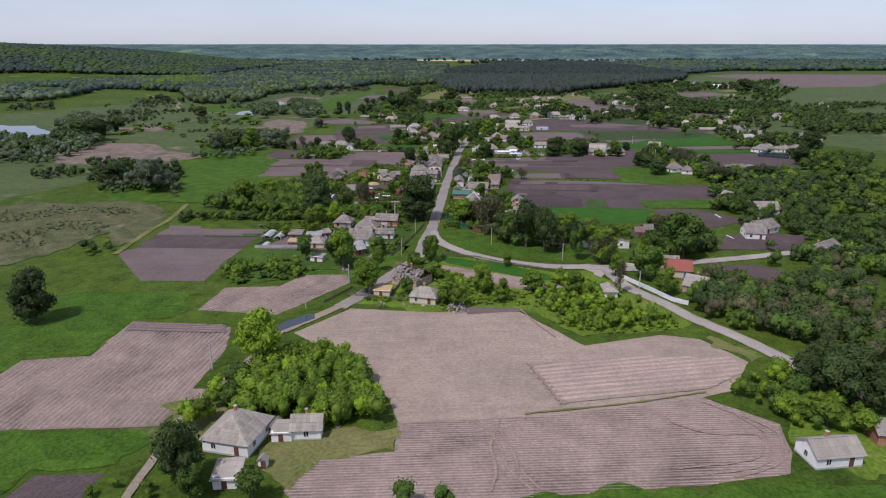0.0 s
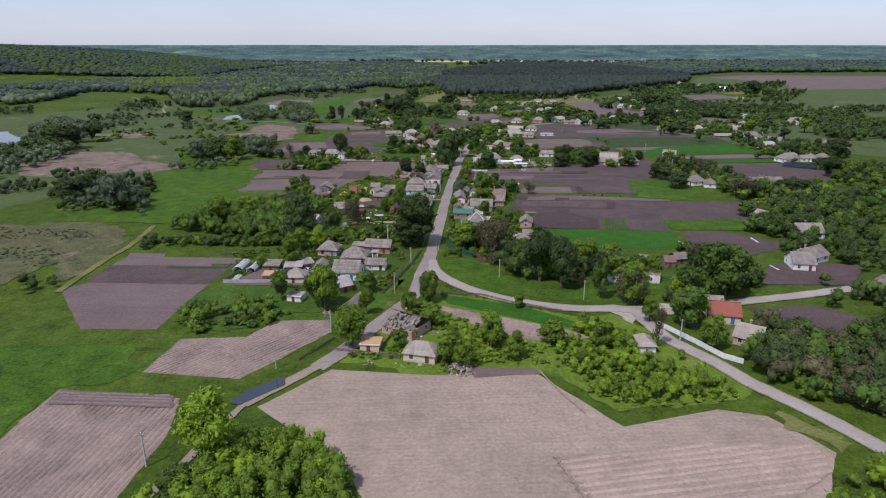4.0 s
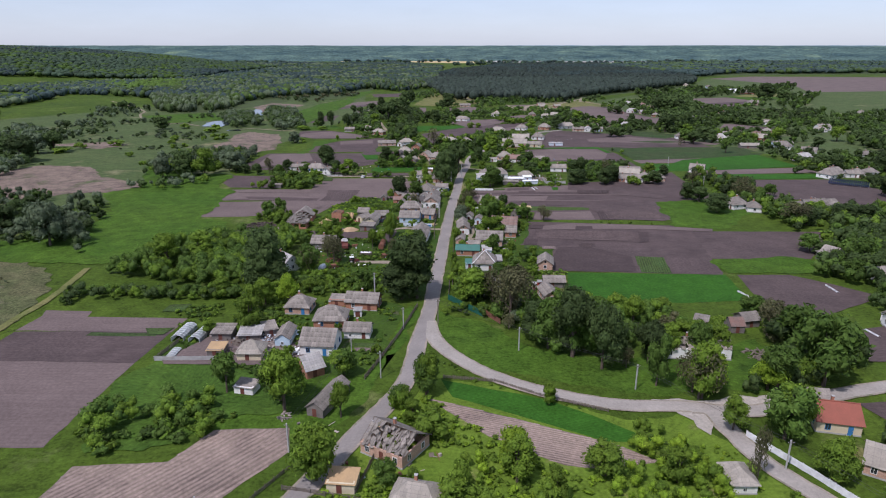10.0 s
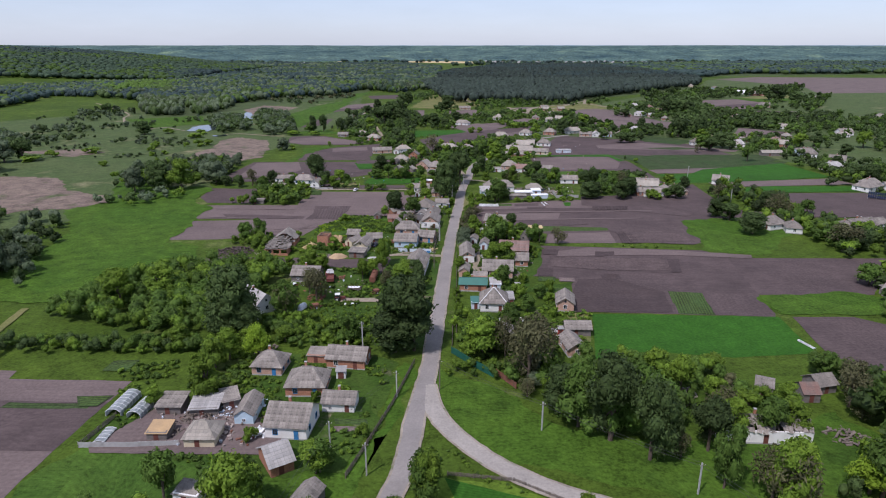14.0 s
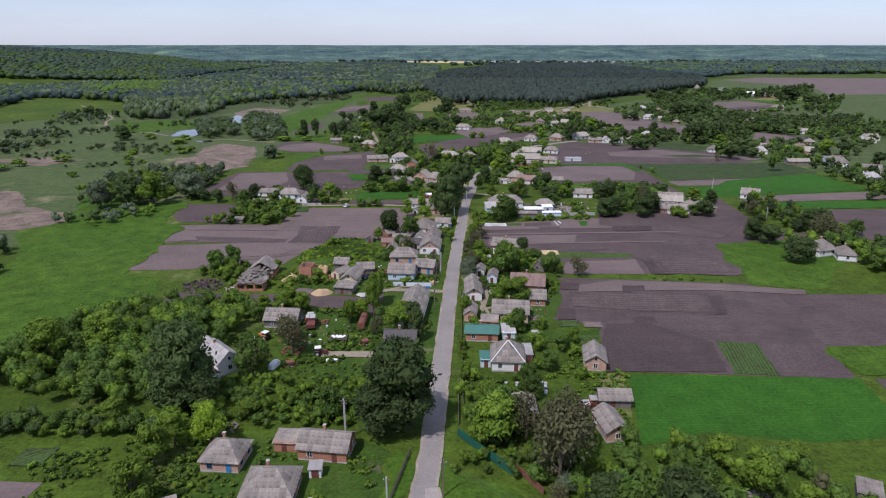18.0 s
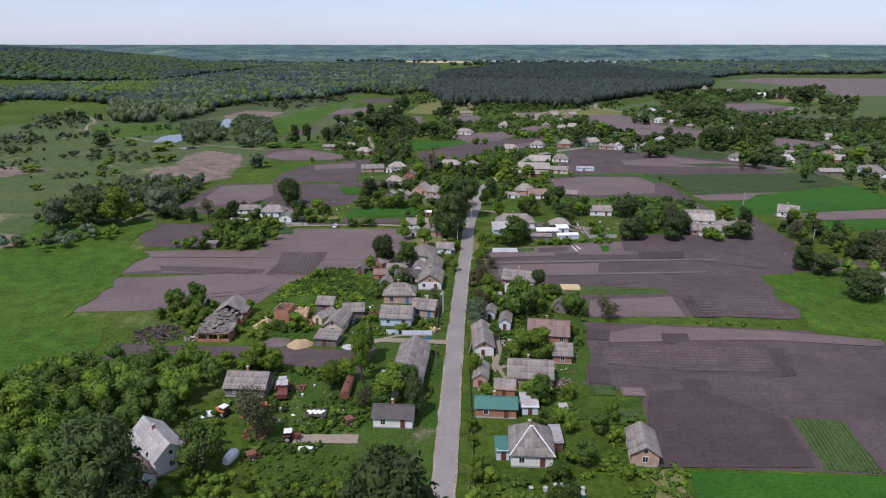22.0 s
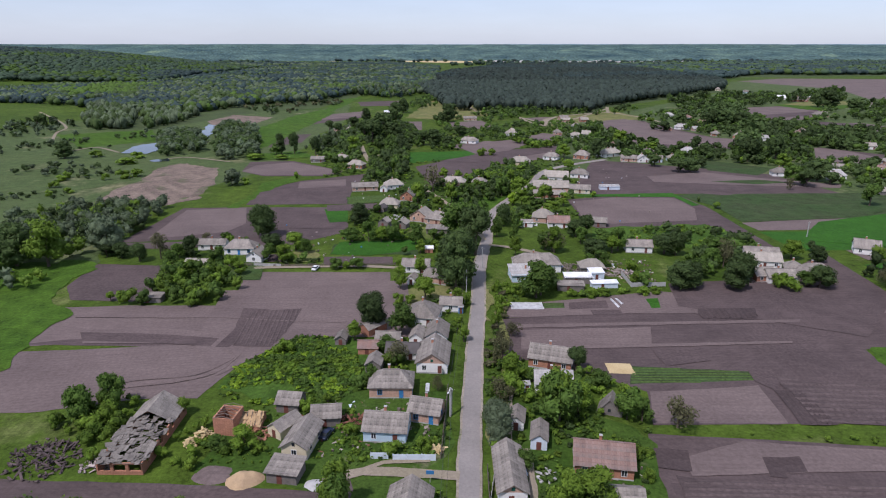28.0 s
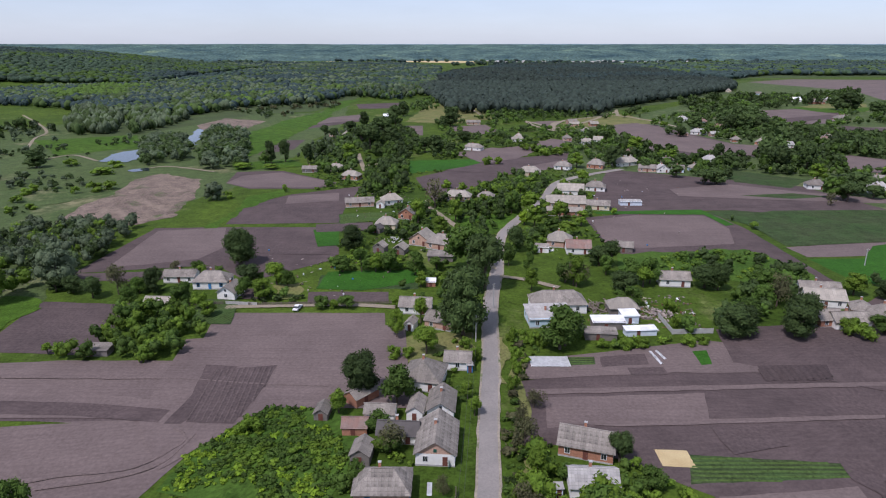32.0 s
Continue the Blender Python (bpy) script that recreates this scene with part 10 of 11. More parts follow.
grove(('oak', 'acacia'), (5, 8), 6, [(144.1, 474.0), (171.7, 492.5), (170.5, 427.6), (147.6, 401.9), (139.9, 434.4)], 70)
grove(('oak', 'acacia', 'orchard'), (5, 8), 5.5, [(217.7, 442.1), (258.3, 457.8), (289.4, 442.5), (242.5, 380.5), (222.5, 402.4), (201.4, 408.3)], 72)
woods("woods", "garden trees among the outlying houses", ["oak", "orchard"], 11, [(315, 1074), (426, 1270), (515, 1349), (526, 1269), (410, 1074), (379, 1095)], (5, 9), 57, quads=40, patchy=-0.05, cell=0.02, wide=0.5)
woods("woods", "trees between the outlying gardens", ["oak", "orchard"], 12, [(175, 973), (199, 1042), (273, 1110), (345, 1149), (315, 1042), (240, 973), (211, 995)], (5, 9), 55, quads=36, patchy=0.0, cell=0.02, wide=0.5)
woods("woods", "garden trees among the outlying houses", ["oak", "oak", "orchard"], 9, [(286, 853), (347, 882), (373, 853), (441, 853), (345, 727), (287, 743), (260, 784)], (6, 10), 58, quads=50, patchy=0.0, cell=0.02, wide=0.5)
woods("garden_trees", "garden trees and shrubs between village plots", ["oak", "orchard"], 9, [(217, 679), (253, 688), (247, 654), (284, 647), (245, 596), (211, 598), (209, 626), (195, 632)], (4, 7), 84, quads=50, patchy=0.05, cell=0.03, wide=0.5)
woods("woods", "trees among the far gardens", ["oak", "orchard"], 10, [(-50, 1075), (-12, 1353), (-3, 1111), (-35, 1042)], (5, 9), 56, quads=36, patchy=0.0)
woods("woods", "trees among the far gardens", ["oak", "orchard", "far_dark"], 12, [(-130, 1273), (-83, 1317), (-3, 1419), (5, 1241), (-52, 1111), (-73, 1194)], (5, 9), 59, quads=30, patchy=0.0)
woods("woods", "young trees along the edge of the pines", ["orchard", "oak"], 9, [(41, 1012), (71, 1068), (173, 1042), (175, 984), (121, 968), (51, 979)], (5, 8), 53, quads=24)
woods("woods", "sunny young trees in front of the pines", ["far", "orchard", "willow"], 12, [(-164, 1273), (-170, 1580), (-131, 1926), (-36, 2084), (-12, 1353), (-75, 1212)], (7, 11), 103, quads=9, lobes=3, body=1, soft=True, wide=0.55)
woods("garden_trees", "dense old garden trees among village houses", ["oak", "oak", "orchard"], 8, [(-58, 716), (-78, 912), (-55, 958), (-30, 871), (-23, 762), (-34, 696)], (5, 9), 81, quads=70, patchy=-0.1, cell=0.03, wide=0.5)
woods("garden_trees", "hedges and trees between the far plots", ["orchard", "oak"], 9, [(58, 783), (92, 804), (117, 795), (151, 762), (136, 716), (100, 704), (80, 734)], (3.5, 6), 82, quads=60, patchy=0.12, cell=0.03, wide=0.5)
woods("garden_trees", "garden trees and shrubs behind the houses", ["oak", "orchard"], 7, [(113, 675), (150, 682), (175, 686), (164, 652), (144, 659)], (4, 7), 106, quads=70, patchy=-0.1, cell=0.03, wide=0.5)
woods("garden_trees", "leafy shrubs along the bending road", ["acacia", "orchard", "oak"], 6, [(20, 526), (27, 575), (44, 632), (55, 646), (43, 585), (31, 549), (23, 514)], (2.5, 5), 102, quads=80, patchy=0.0, cell=0.05, wide=0.5)
woods("tall_weeds", "rank green weeds in the overgrown plot", ["orchard", "acacia"], 4.0, [(63, 523), (115, 531), (123, 501), (113, 496), (93, 498), (58, 503)], (0.8, 2.4), 107, quads=30, wide=0.9, patchy=-0.12, cell=0.05, body=1)
woods("tall_weeds", "weeds and flower clumps in the gardens", ["acacia", "orchard"], 2.4, [(-15, 441), (-16, 450), (-6, 451), (8, 454), (7, 441)], (0.4, 1.4), 108, quads=26, wide=0.9, patchy=-0.05, cell=0.08, body=1)
woods("tall_weeds", "shrubs and weeds along the plot", ["orchard", "acacia"], 3.2, [(-48, 513), (-43, 533), (-21, 533), (-1, 514), (-1, 508), (-19, 509), (-41, 506)], (0.8, 2.6), 109, quads=40, wide=0.8, patchy=-0.05, cell=0.05, body=1)
woods("tall_weeds", "weeds and shrubs beside the fence", ["orchard", "acacia"], 2.6, [(14, 425), (17, 465), (25, 454), (53, 454), (69, 455), (67, 451), (52, 448), (29, 446), (19, 442), (16, 425)], (0.6, 2.0), 112, quads=36, wide=0.8, patchy=0.0, cell=0.06, body=1)
woods("tall_weeds", "shrubs and bare saplings on the road verge", ["orchard", "brown", "oak"], 2.4, [(8, 392), (12, 425), (17, 426), (18, 407), (19, 398), (18, 392)], (0.6, 2.2), 113, quads=36, wide=0.8, patchy=0.0, cell=0.06, body=1)
woods("tall_weeds", "weeds and flower clumps in the gardens", ["acacia", "orchard"], 2.0, [(-23, 404), (-18, 406), (-4, 405), (0, 399), (-0, 391), (-6, 391), (-6, 399), (-17, 402), (-18, 391), (-21, 391)], (0.3, 1.1), 114, quads=26, wide=0.9, patchy=0.05, cell=0.08, body=1)
woods("tall_weeds", "weeds and shrubs between the houses", ["orchard", "acacia"], 3.0, [(-45, 544), (-19, 565), (1, 548), (1, 526), (-20, 520), (-43, 533)], (0.5, 1.8), 115, quads=30, wide=0.8, patchy=0.05, cell=0.06, body=1)
woods("tall_weeds", "shrubs and weeds round the white house", ["orchard", "acacia"], 3.4, [(10, 625), (32, 639), (29, 585), (14, 583), (-1, 580), (-15, 585), (-15, 601)], (0.6, 2.0), 116, quads=30, wide=0.8, patchy=0.0, cell=0.06, body=1)
woods("tall_weeds", "weeds and shrubs along the fence", ["orchard", "oak"], 3.0, [(-126, 485), (-127, 496), (-101, 496), (-89, 486), (-70, 482), (-56, 484), (-45, 482), (-44, 475), (-70, 473), (-95, 475)], (0.6, 2.2), 117, quads=30, wide=0.8, patchy=0.0, cell=0.05, body=1)
woods("meadow_shrubs", "scattered willow shrubs in the wet meadow", ["willow", "oak", "orchard"], 7, [(-272, 631), (-321, 696), (-247, 692), (-202, 674), (-186, 625), (-197, 589), (-221, 564)], (0.8, 2.6), 87, quads=36, patchy=0.29, cell=0.03, wide=0.8)
woods("meadow_shrubs", "brown and grey shrubs at the edge of the woods", ["willow", "brown", "oak"], 11, [(-270, 959), (-258, 1043), (-204, 1151), (-151, 1194), (-132, 1076), (-172, 1012), (-206, 958)], (2.5, 6), 118, quads=30, patchy=0.12, cell=0.02, wide=0.6)
woods("hedge_shrubs", "bright shrubs along the plots", ["orchard", "acacia"], 6, [(-140, 696), (-142, 720), (-108, 738), (-64, 762), (-61, 738), (-102, 712)], (1, 3), 119, quads=36, patchy=-0.1, wide=0.7)
woods("woods", "dense dark trees by the outlying houses", ["oak", "oak", "orchard"], 8, [(315, 599), (386, 711), (453, 759), (520, 711), (403, 565), (338, 581)], (6, 10), 158, quads=50, patchy=-0.2, wide=0.5)
woods("garden_trees", "garden trees among the outlying houses", ["oak", "orchard"], 10, [(155, 670), (227, 880), (330, 916), (384, 814), (332, 711), (253, 651), (193, 617)], (5, 8), 159, quads=40, patchy=0.05, cell=0.02, wide=0.5)
woods("garden_trees", "garden trees among the outlying houses", ["oak", "orchard"], 9, [(359, 764), (526, 871), (601, 814), (531, 725), (450, 754), (336, 698)], (5, 8), 160, quads=40, patchy=0.0, cell=0.02, wide=0.5)
woods("garden_trees", "garden shrubs along the plots", ["oak", "orchard"], 7, [(232, 581), (266, 581), (262, 535), (281, 493), (301, 458), (279, 428), (246, 442), (228, 478), (232, 513)], (3, 6), 161, quads=60, patchy=0.1, cell=0.03, wide=0.5)
woods("willows", "dark clump of willows in the meadow", ["oak", "willow"], 7, [(-292, 507), (-368, 616), (-386, 690), (-337, 644), (-285, 558), (-277, 507)], (5, 8), 162, quads=60, patchy=-0.2, wide=0.5)
woods("willows", "row of willows in the meadow", ["oak", "willow"], 8, [(-320, 616), (-380, 726), (-339, 745), (-307, 699), (-291, 651)], (4, 7), 163, quads=50, patchy=0.0, cell=0.03, wide=0.5)
woods("hedge_shrubs", "thick shrubs at the end of the track", ["oak", "orchard"], 3, [(-111, 274), (-112, 287), (-94, 293), (-83, 284), (-82, 274), (-97, 272)], (1.5, 3.5), 164, quads=60, patchy=-0.2, wide=0.6)
woods("willows", "dark thicket of willows and shrubs", ["oak", "orchard", "willow"], 5, [(-191, 358), (-235, 422), (-216, 432), (-199, 419), (-176, 358)], (3, 6), 165, quads=80, patchy=-0.2, wide=0.5)
woods("meadow_shrubs", "low shrubs and tussocks in the wet meadow", ["oak", "willow"], 7, [(-368, 616), (-400, 712), (-376, 816), (-216, 760), (-161, 616), (-170, 511), (-227, 558), (-250, 511), (-260, 491)], (0.6, 2.2), 166, quads=30, patchy=0.37, cell=0.03, wide=0.9)
woods("meadow_shrubs", "scattered willow shrubs in the wet meadow", ["willow", "oak"], 10, [(-466, 760), (-543, 962), (-356, 920), (-245, 848), (-312, 816), (-423, 787)], (2, 6), 167, quads=40, patchy=0.22, cell=0.012, wide=0.6)
woods("tall_weeds", "rank weeds and shrubs on the fallow strip", ["orchard", "acacia"], 2.4, [(-78, 223), (-60, 226), (-57, 241), (-44, 219), (-31, 218), (-40, 216), (-47, 205), (-63, 204)], (0.6, 2.2), 168, quads=40, patchy=-0.05, cell=0.05, wide=0.9, body=1)
woods("tall_weeds", "weeds along the old fence", ["acacia", "orchard"], 1.8, [(-23, 198), (-14, 210), (-4, 200), (-3, 190), (-18, 193)], (0.3, 1.0), 169, quads=26, patchy=0.0, cell=0.08, wide=0.9, body=1)
woods("tall_weeds", "bright weeds in the overgrown gardens", ["acacia", "lime"], 1.9, [(12, 198), (19, 204), (29, 200), (42, 208), (67, 211), (63, 194), (47, 186), (27, 189), (15, 190)], (0.3, 1.1), 170, quads=26, patchy=-0.05, cell=0.08, wide=0.9, body=1)
woods("tall_weeds", "tall grass on the road verge", ["orchard", "acacia"], 1.6, [(4, 248), (21, 235), (33, 224), (44, 215), (51, 206), (49, 212), (33, 219), (18, 230), (4, 240)], (0.2, 0.7), 171, quads=26, patchy=-0.1, cell=0.08, wide=1.0, body=1)
woods("tall_weeds", "vegetable beds and flowering shrubs by the fence", ["orchard", "acacia"], 1.8, [(-20, 248), (-9, 262), (-6, 256), (-12, 240), (-18, 242)], (0.3, 1.1), 201, quads=26, patchy=-0.05, cell=0.08, wide=0.9, body=1)
woods("tall_weeds", "tall grass and shrubs behind the houses", ["orchard", "acacia"], 2.0, [(-62, 289), (-49, 295), (-30, 274), (-41, 271), (-50, 261), (-53, 261)], (0.3, 1.4), 202, quads=26, patchy=0.0, cell=0.06, wide=0.9, body=1)
woods("tall_weeds", "weeds and low shrubs in the yards", ["orchard", "acacia", "oak"], 1.9, [(8, 334), (16, 411), (33, 397), (43, 381), (36, 355), (28, 368), (19, 368), (15, 347), (10, 334)], (0.3, 1.4), 203, quads=26, patchy=0.02, cell=0.08, wide=0.9, body=1)
woods("tall_weeds", "weeds and young shrubs round the farmyard", ["orchard", "acacia"], 2.0, [(-51, 338), (-54, 349), (-24, 352), (-19, 365), (-14, 336), (-15, 323), (-31, 323), (-39, 317), (-43, 317)], (0.3, 1.4), 204, quads=26, patchy=0.05, cell=0.07, wide=0.9, body=1)
woods("tall_weeds", "tall grass between sheds and ruins", ["orchard", "acacia"], 1.8, [(-47, 370), (-47, 381), (-35, 381), (-29, 370), (-20, 384), (-17, 370), (-0, 373), (-0, 368), (-17, 363), (-36, 368)], (0.3, 1.2), 205, quads=26, patchy=0.0, cell=0.07, wide=0.9, body=1)
woods("tall_weeds", "tall grass along the road edge", ["orchard", "acacia"], 1.4, [(3, 392), (5, 412), (7, 441), (7, 441), (5, 412), (4, 392)], (0.15, 0.5), 206, quads=20, patchy=-0.1, cell=0.1, wide=1.0, body=1)
woods("woods", "dense mixed woods below the hill", ["far_dark", "oak", "far_dark", "willow"], 11, [(-895, 963), (-1500, 1700), (-1052, 2059), (-687, 1624), (-557, 1207), (-595, 1108), (-552, 942), (-563, 842)], (8, 11), 251, quads=4, lobes=1, body=1, soft=True, wide=1.05, patchy=-0.35, tone_by=0.12, groups=0.006)
woods("woods", "mixed trees by the river", ["far_dark", "oak", "willow"], 11, [(-463, 1107), (-623, 1569), (-573, 1700), (-315, 1563), (-233, 1174), (-270, 1022), (-345, 990)], (7, 10), 252, quads=10, lobes=2, body=1, soft=True, wide=0.8, patchy=-0.1, tone_by=0.12, groups=0.008)
woods("willows", "dark clump of trees beside the pond", ["oak", "willow"], 8, [(-272, 450), (-371, 610), (-399, 700), (-347, 666), (-270, 506), (-253, 444)], (6, 10), 253, quads=50, patchy=-0.15, wide=0.5)
woods("willows", "dark clump of trees beside the pond", ["oak", "willow"], 8, [(-316, 433), (-413, 557), (-323, 522), (-258, 434), (-255, 399)], (5, 9), 254, quads=50, patchy=-0.1, wide=0.5)
woods("meadow_shrubs", "scattered willow shrubs in the wet meadow", ["oak", "willow"], 10, [(-347, 631), (-448, 842), (-273, 872), (-152, 786), (-155, 608), (-228, 565), (-277, 533)], (1.5, 5), 255, quads=36, patchy=0.33, cell=0.02, wide=0.7)
woods("meadow_shrubs", "scattered willow shrubs in the wet meadow", ["oak", "willow"], 12, [(-564, 786), (-536, 942), (-399, 961), (-253, 1022), (-224, 856), (-374, 755), (-431, 652)], (3, 8), 256, quads=30, patchy=0.27, cell=0.012, wide=0.6)
woods("willows", "thicket of willows and shrubs", ["oak", "willow", "orchard"], 5, [(-224, 353), (-253, 395), (-234, 402), (-201, 391), (-162, 377), (-144, 345), (-175, 331)], (3, 6), 257, quads=70, patchy=0.0, cell=0.03, wide=0.5)
woods("willows", "leafy thicket in the meadow", ["oak", "acacia", "willow"], 6, [(-176, 444), (-200, 543), (-165, 575), (-133, 515), (-135, 455), (-150, 435)], (3, 6), 258, quads=60, patchy=-0.1, cell=0.03, wide=0.5)
woods("tall_grass", "tufts of dry tall grass in the rough meadow", ["brown", "willow"], 2.6, [(-164, 226), (-211, 288), (-189, 308), (-143, 303), (-134, 289), (-140, 252)], (0.3, 0.9), 259, quads=18, patchy=-0.05, cell=0.05, wide=1.0, body=1)
woods("garden_trees", "dark garden trees among the outlying houses", ["oak", "orchard"], 9, [(234, 762), (313, 848), (422, 806), (447, 746), (377, 655), (337, 677), (284, 713)], (5, 8), 301, quads=40, patchy=0.05, cell=0.025, wide=0.5)
woods("garden_trees", "dense garden trees round the house", ["oak", "orchard", "acacia"], 7, [(165, 449), (202, 499), (231, 514), (258, 500), (210, 437), (180, 437)], (4, 7.5), 302, quads=70, patchy=0.0, cell=0.03, wide=0.5)
woods("garden_trees", "dark garden trees among the outlying houses", ["oak", "orchard"], 10, [(179, 923), (277, 1039), (430, 1074), (503, 1005), (418, 875), (328, 876), (225, 817)], (5, 8), 303, quads=40, patchy=0.08, cell=0.025, wide=0.5)
woods("garden_trees", "garden trees along the plots", ["oak", "orchard"], 8, [(129, 611), (182, 661), (213, 626), (244, 611), (274, 597), (262, 581), (230, 590), (188, 604)], (4, 7), 304, quads=50, patchy=0.08, cell=0.03, wide=0.5)
woods("tall_weeds", "taller shrubs among the weeds", ["orchard", "acacia"], 5.5, [(-50, 391), (-46, 403), (-33, 410), (-22, 408), (-18, 399), (-22, 393), (-34, 387), (-45, 387)], (0.8, 2.2), 401, quads=40, patchy=0.05, cell=0.06, wide=0.8, body=1)
woods("tall_weeds", "shrubs and bare saplings on the road verge", ["orchard", "brown", "acacia"], 2.2, [(7, 374), (9, 408), (14, 430), (18, 452), (19, 437), (14, 408), (14, 389), (11, 374)], (0.6, 2.0), 402, quads=36, patchy=-0.05, cell=0.06, wide=0.8, body=1)
woods("tall_weeds", "garden shrubs between the houses and the road", ["orchard", "acacia"], 2.6, [(-14, 437), (-8, 448), (1, 452), (3, 430), (1, 408), (3, 391), (-0, 387), (-2, 408), (-7, 424)], (0.5, 1.8), 403, quads=36, patchy=0.0, cell=0.06, wide=0.8, body=1)
woods("garden_trees", "dark garden trees among the outlying houses", ["oak", "oak"], 8, [(306, 1043), (377, 1080), (309, 892), (245, 761), (216, 739), (263, 838), (276, 892), (267, 925)], (7, 11), 501, quads=30, patchy=-0.3, cell=0.03, wide=0.48)
woods("garden_trees", "dark garden trees among the outlying houses", ["oak", "orchard"], 8, [(220, 750), (268, 767), (266, 724), (238, 678), (189, 678)], (5, 9), 502, quads=30, patchy=-0.2, cell=0.03, wide=0.48)
woods("garden_trees", "dark garden trees among the outlying houses", ["oak", "oak", "oak"], 8, [(310, 813), (359, 838), (340, 762), (329, 740), (297, 734), (278, 745)], (6, 10), 503, quads=30, patchy=-0.3, cell=0.03, wide=0.48)
woods("garden_trees", "dark garden trees among the outlying houses", ["oak", "oak", "orchard"], 11, [(310, 1181), (416, 1286), (511, 1264), (698, 1420), (544, 1146), (462, 1136), (350, 1050), (309, 1050), (289, 1094)], (5, 10), 504, quads=30, patchy=-0.15, cell=0.03, wide=0.48)
woods("garden_trees", "dark garden trees among the outlying houses", ["oak", "orchard"], 10, [(505, 1080), (620, 1182), (430, 893), (418, 926), (474, 1024)], (5, 9), 505, quads=30, patchy=-0.1, cell=0.03, wide=0.48)
woods("garden_trees", "dark garden trees among the outlying houses", ["oak", "orchard"], 7.5, [(150, 849), (162, 837), (153, 773), (162, 758), (153, 704), (125, 674), (122, 738), (112, 749), (123, 818), (139, 849)], (4, 9), 506, quads=30, patchy=-0.1, cell=0.03, wide=0.48)
woods("garden_trees", "dark garden trees among the outlying houses", ["oak", "orchard"], 8, [(118, 873), (149, 891), (140, 833), (116, 808)], (4, 7), 507, quads=30, patchy=-0.2, cell=0.03, wide=0.48)
woods("garden_trees", "dark garden trees among the outlying houses", ["orchard", "oak"], 6, [(68, 775), (98, 788), (122, 791), (115, 760), (89, 763), (66, 754)], (2.5, 5), 508, quads=30, patchy=-0.2, cell=0.03, wide=0.48)
woods("garden_trees", "dark garden trees among the outlying houses", ["oak", "orchard"], 7.5, [(166, 744), (199, 761), (214, 744), (195, 700), (152, 678)], (4, 8), 509, quads=30, patchy=0.0, cell=0.03, wide=0.48)
woods("garden_trees", "dark garden trees among the outlying houses", ["oak", "orchard"], 7, [(34, 818), (71, 837), (63, 749), (39, 749)], (3, 6), 510, quads=30, patchy=0.0, cell=0.03, wide=0.48)
woods("garden_trees", "dark garden trees and shrubs round the houses", ["oak", "orchard"], 7, [(96, 273), (118, 273), (107, 240), (83, 240)], (5, 9), 541, quads=60, patchy=-0.2, cell=0.03, wide=0.5)
woods("garden_trees", "dark garden trees and shrubs round the houses", ["oak", "orchard"], 7, [(119, 246), (138, 256), (149, 247), (139, 230), (111, 229)], (4, 8), 542, quads=60, patchy=-0.1, cell=0.03, wide=0.5)
woods("garden_trees", "dark garden trees and shrubs round the houses", ["oak", "orchard"], 8, [(208, 380), (258, 397), (235, 360), (208, 353), (197, 359)], (4, 7), 543, quads=60, patchy=-0.1, cell=0.03, wide=0.5)
woods("garden_trees", "dark garden trees and shrubs round the houses", ["oak", "orchard"], 7, [(165, 358), (194, 353), (175, 313), (151, 328)], (4, 7), 544, quads=60, patchy=-0.2, cell=0.03, wide=0.5)
woods("garden_trees", "dark garden trees and shrubs round the houses", ["oak", "orchard"], 7, [(238, 576), (267, 550), (253, 511), (223, 495), (208, 511)], (4, 8), 561, quads=44, patchy=-0.15, cell=0.03, wide=0.5)
woods("garden_trees", "dark garden trees and shrubs round the houses", ["oak", "oak"], 8, [(313, 602), (387, 657), (330, 569), (298, 563)], (7, 11), 562, quads=44, patchy=-0.3, cell=0.03, wide=0.5)
woods("garden_trees", "dark garden trees and shrubs round the houses", ["oak", "orchard"], 7, [(273, 563), (318, 551), (280, 492), (262, 484), (251, 495)], (4, 7), 563, quads=44, patchy=-0.05, cell=0.03, wide=0.5)
woods("garden_trees", "dark garden trees and shrubs round the houses", ["oak", "orchard"], 7, [(134, 436), (171, 436), (168, 422), (136, 415)], (4, 7), 564, quads=44, patchy=-0.05, cell=0.03, wide=0.5)
woods("garden_trees", "dark garden trees and shrubs round the houses", ["oak", "orchard"], 7, [(154, 390), (186, 401), (220, 398), (185, 345), (162, 357), (157, 366)], (5, 8), 565, quads=44, patchy=-0.15, cell=0.03, wide=0.5)
woods("garden_trees", "dark garden trees and shrubs round the houses", ["oak", "oak", "orchard"], 10, [(254, 655), (308, 674), (378, 717), (458, 766), (392, 664), (283, 614)], (5, 8), 566, quads=44, patchy=-0.05, cell=0.03, wide=0.5)
woods("garden_trees", "dark garden trees and shrubs round the houses", ["oak", "oak", "orchard"], 11, [(248, 819), (307, 780), (400, 821), (515, 854), (458, 766), (262, 674)], (5, 8), 567, quads=44, patchy=-0.02, cell=0.03, wide=0.5)
woods("garden_trees", "dark garden trees and shrubs round the houses", ["oak", "orchard"], 6.5, [(151, 353), (180, 337), (151, 292), (129, 303)], (4, 8), 568, quads=44, patchy=-0.2, cell=0.03, wide=0.5)
woods("garden_trees", "leafy garden trees and shrubs between the houses", ["orchard", "oak"], 5, [(3, 590), (22, 611), (33, 590), (22, 530), (5, 530)], (3, 6), 581, quads=60, patchy=-0.1, cell=0.04, wide=0.5)
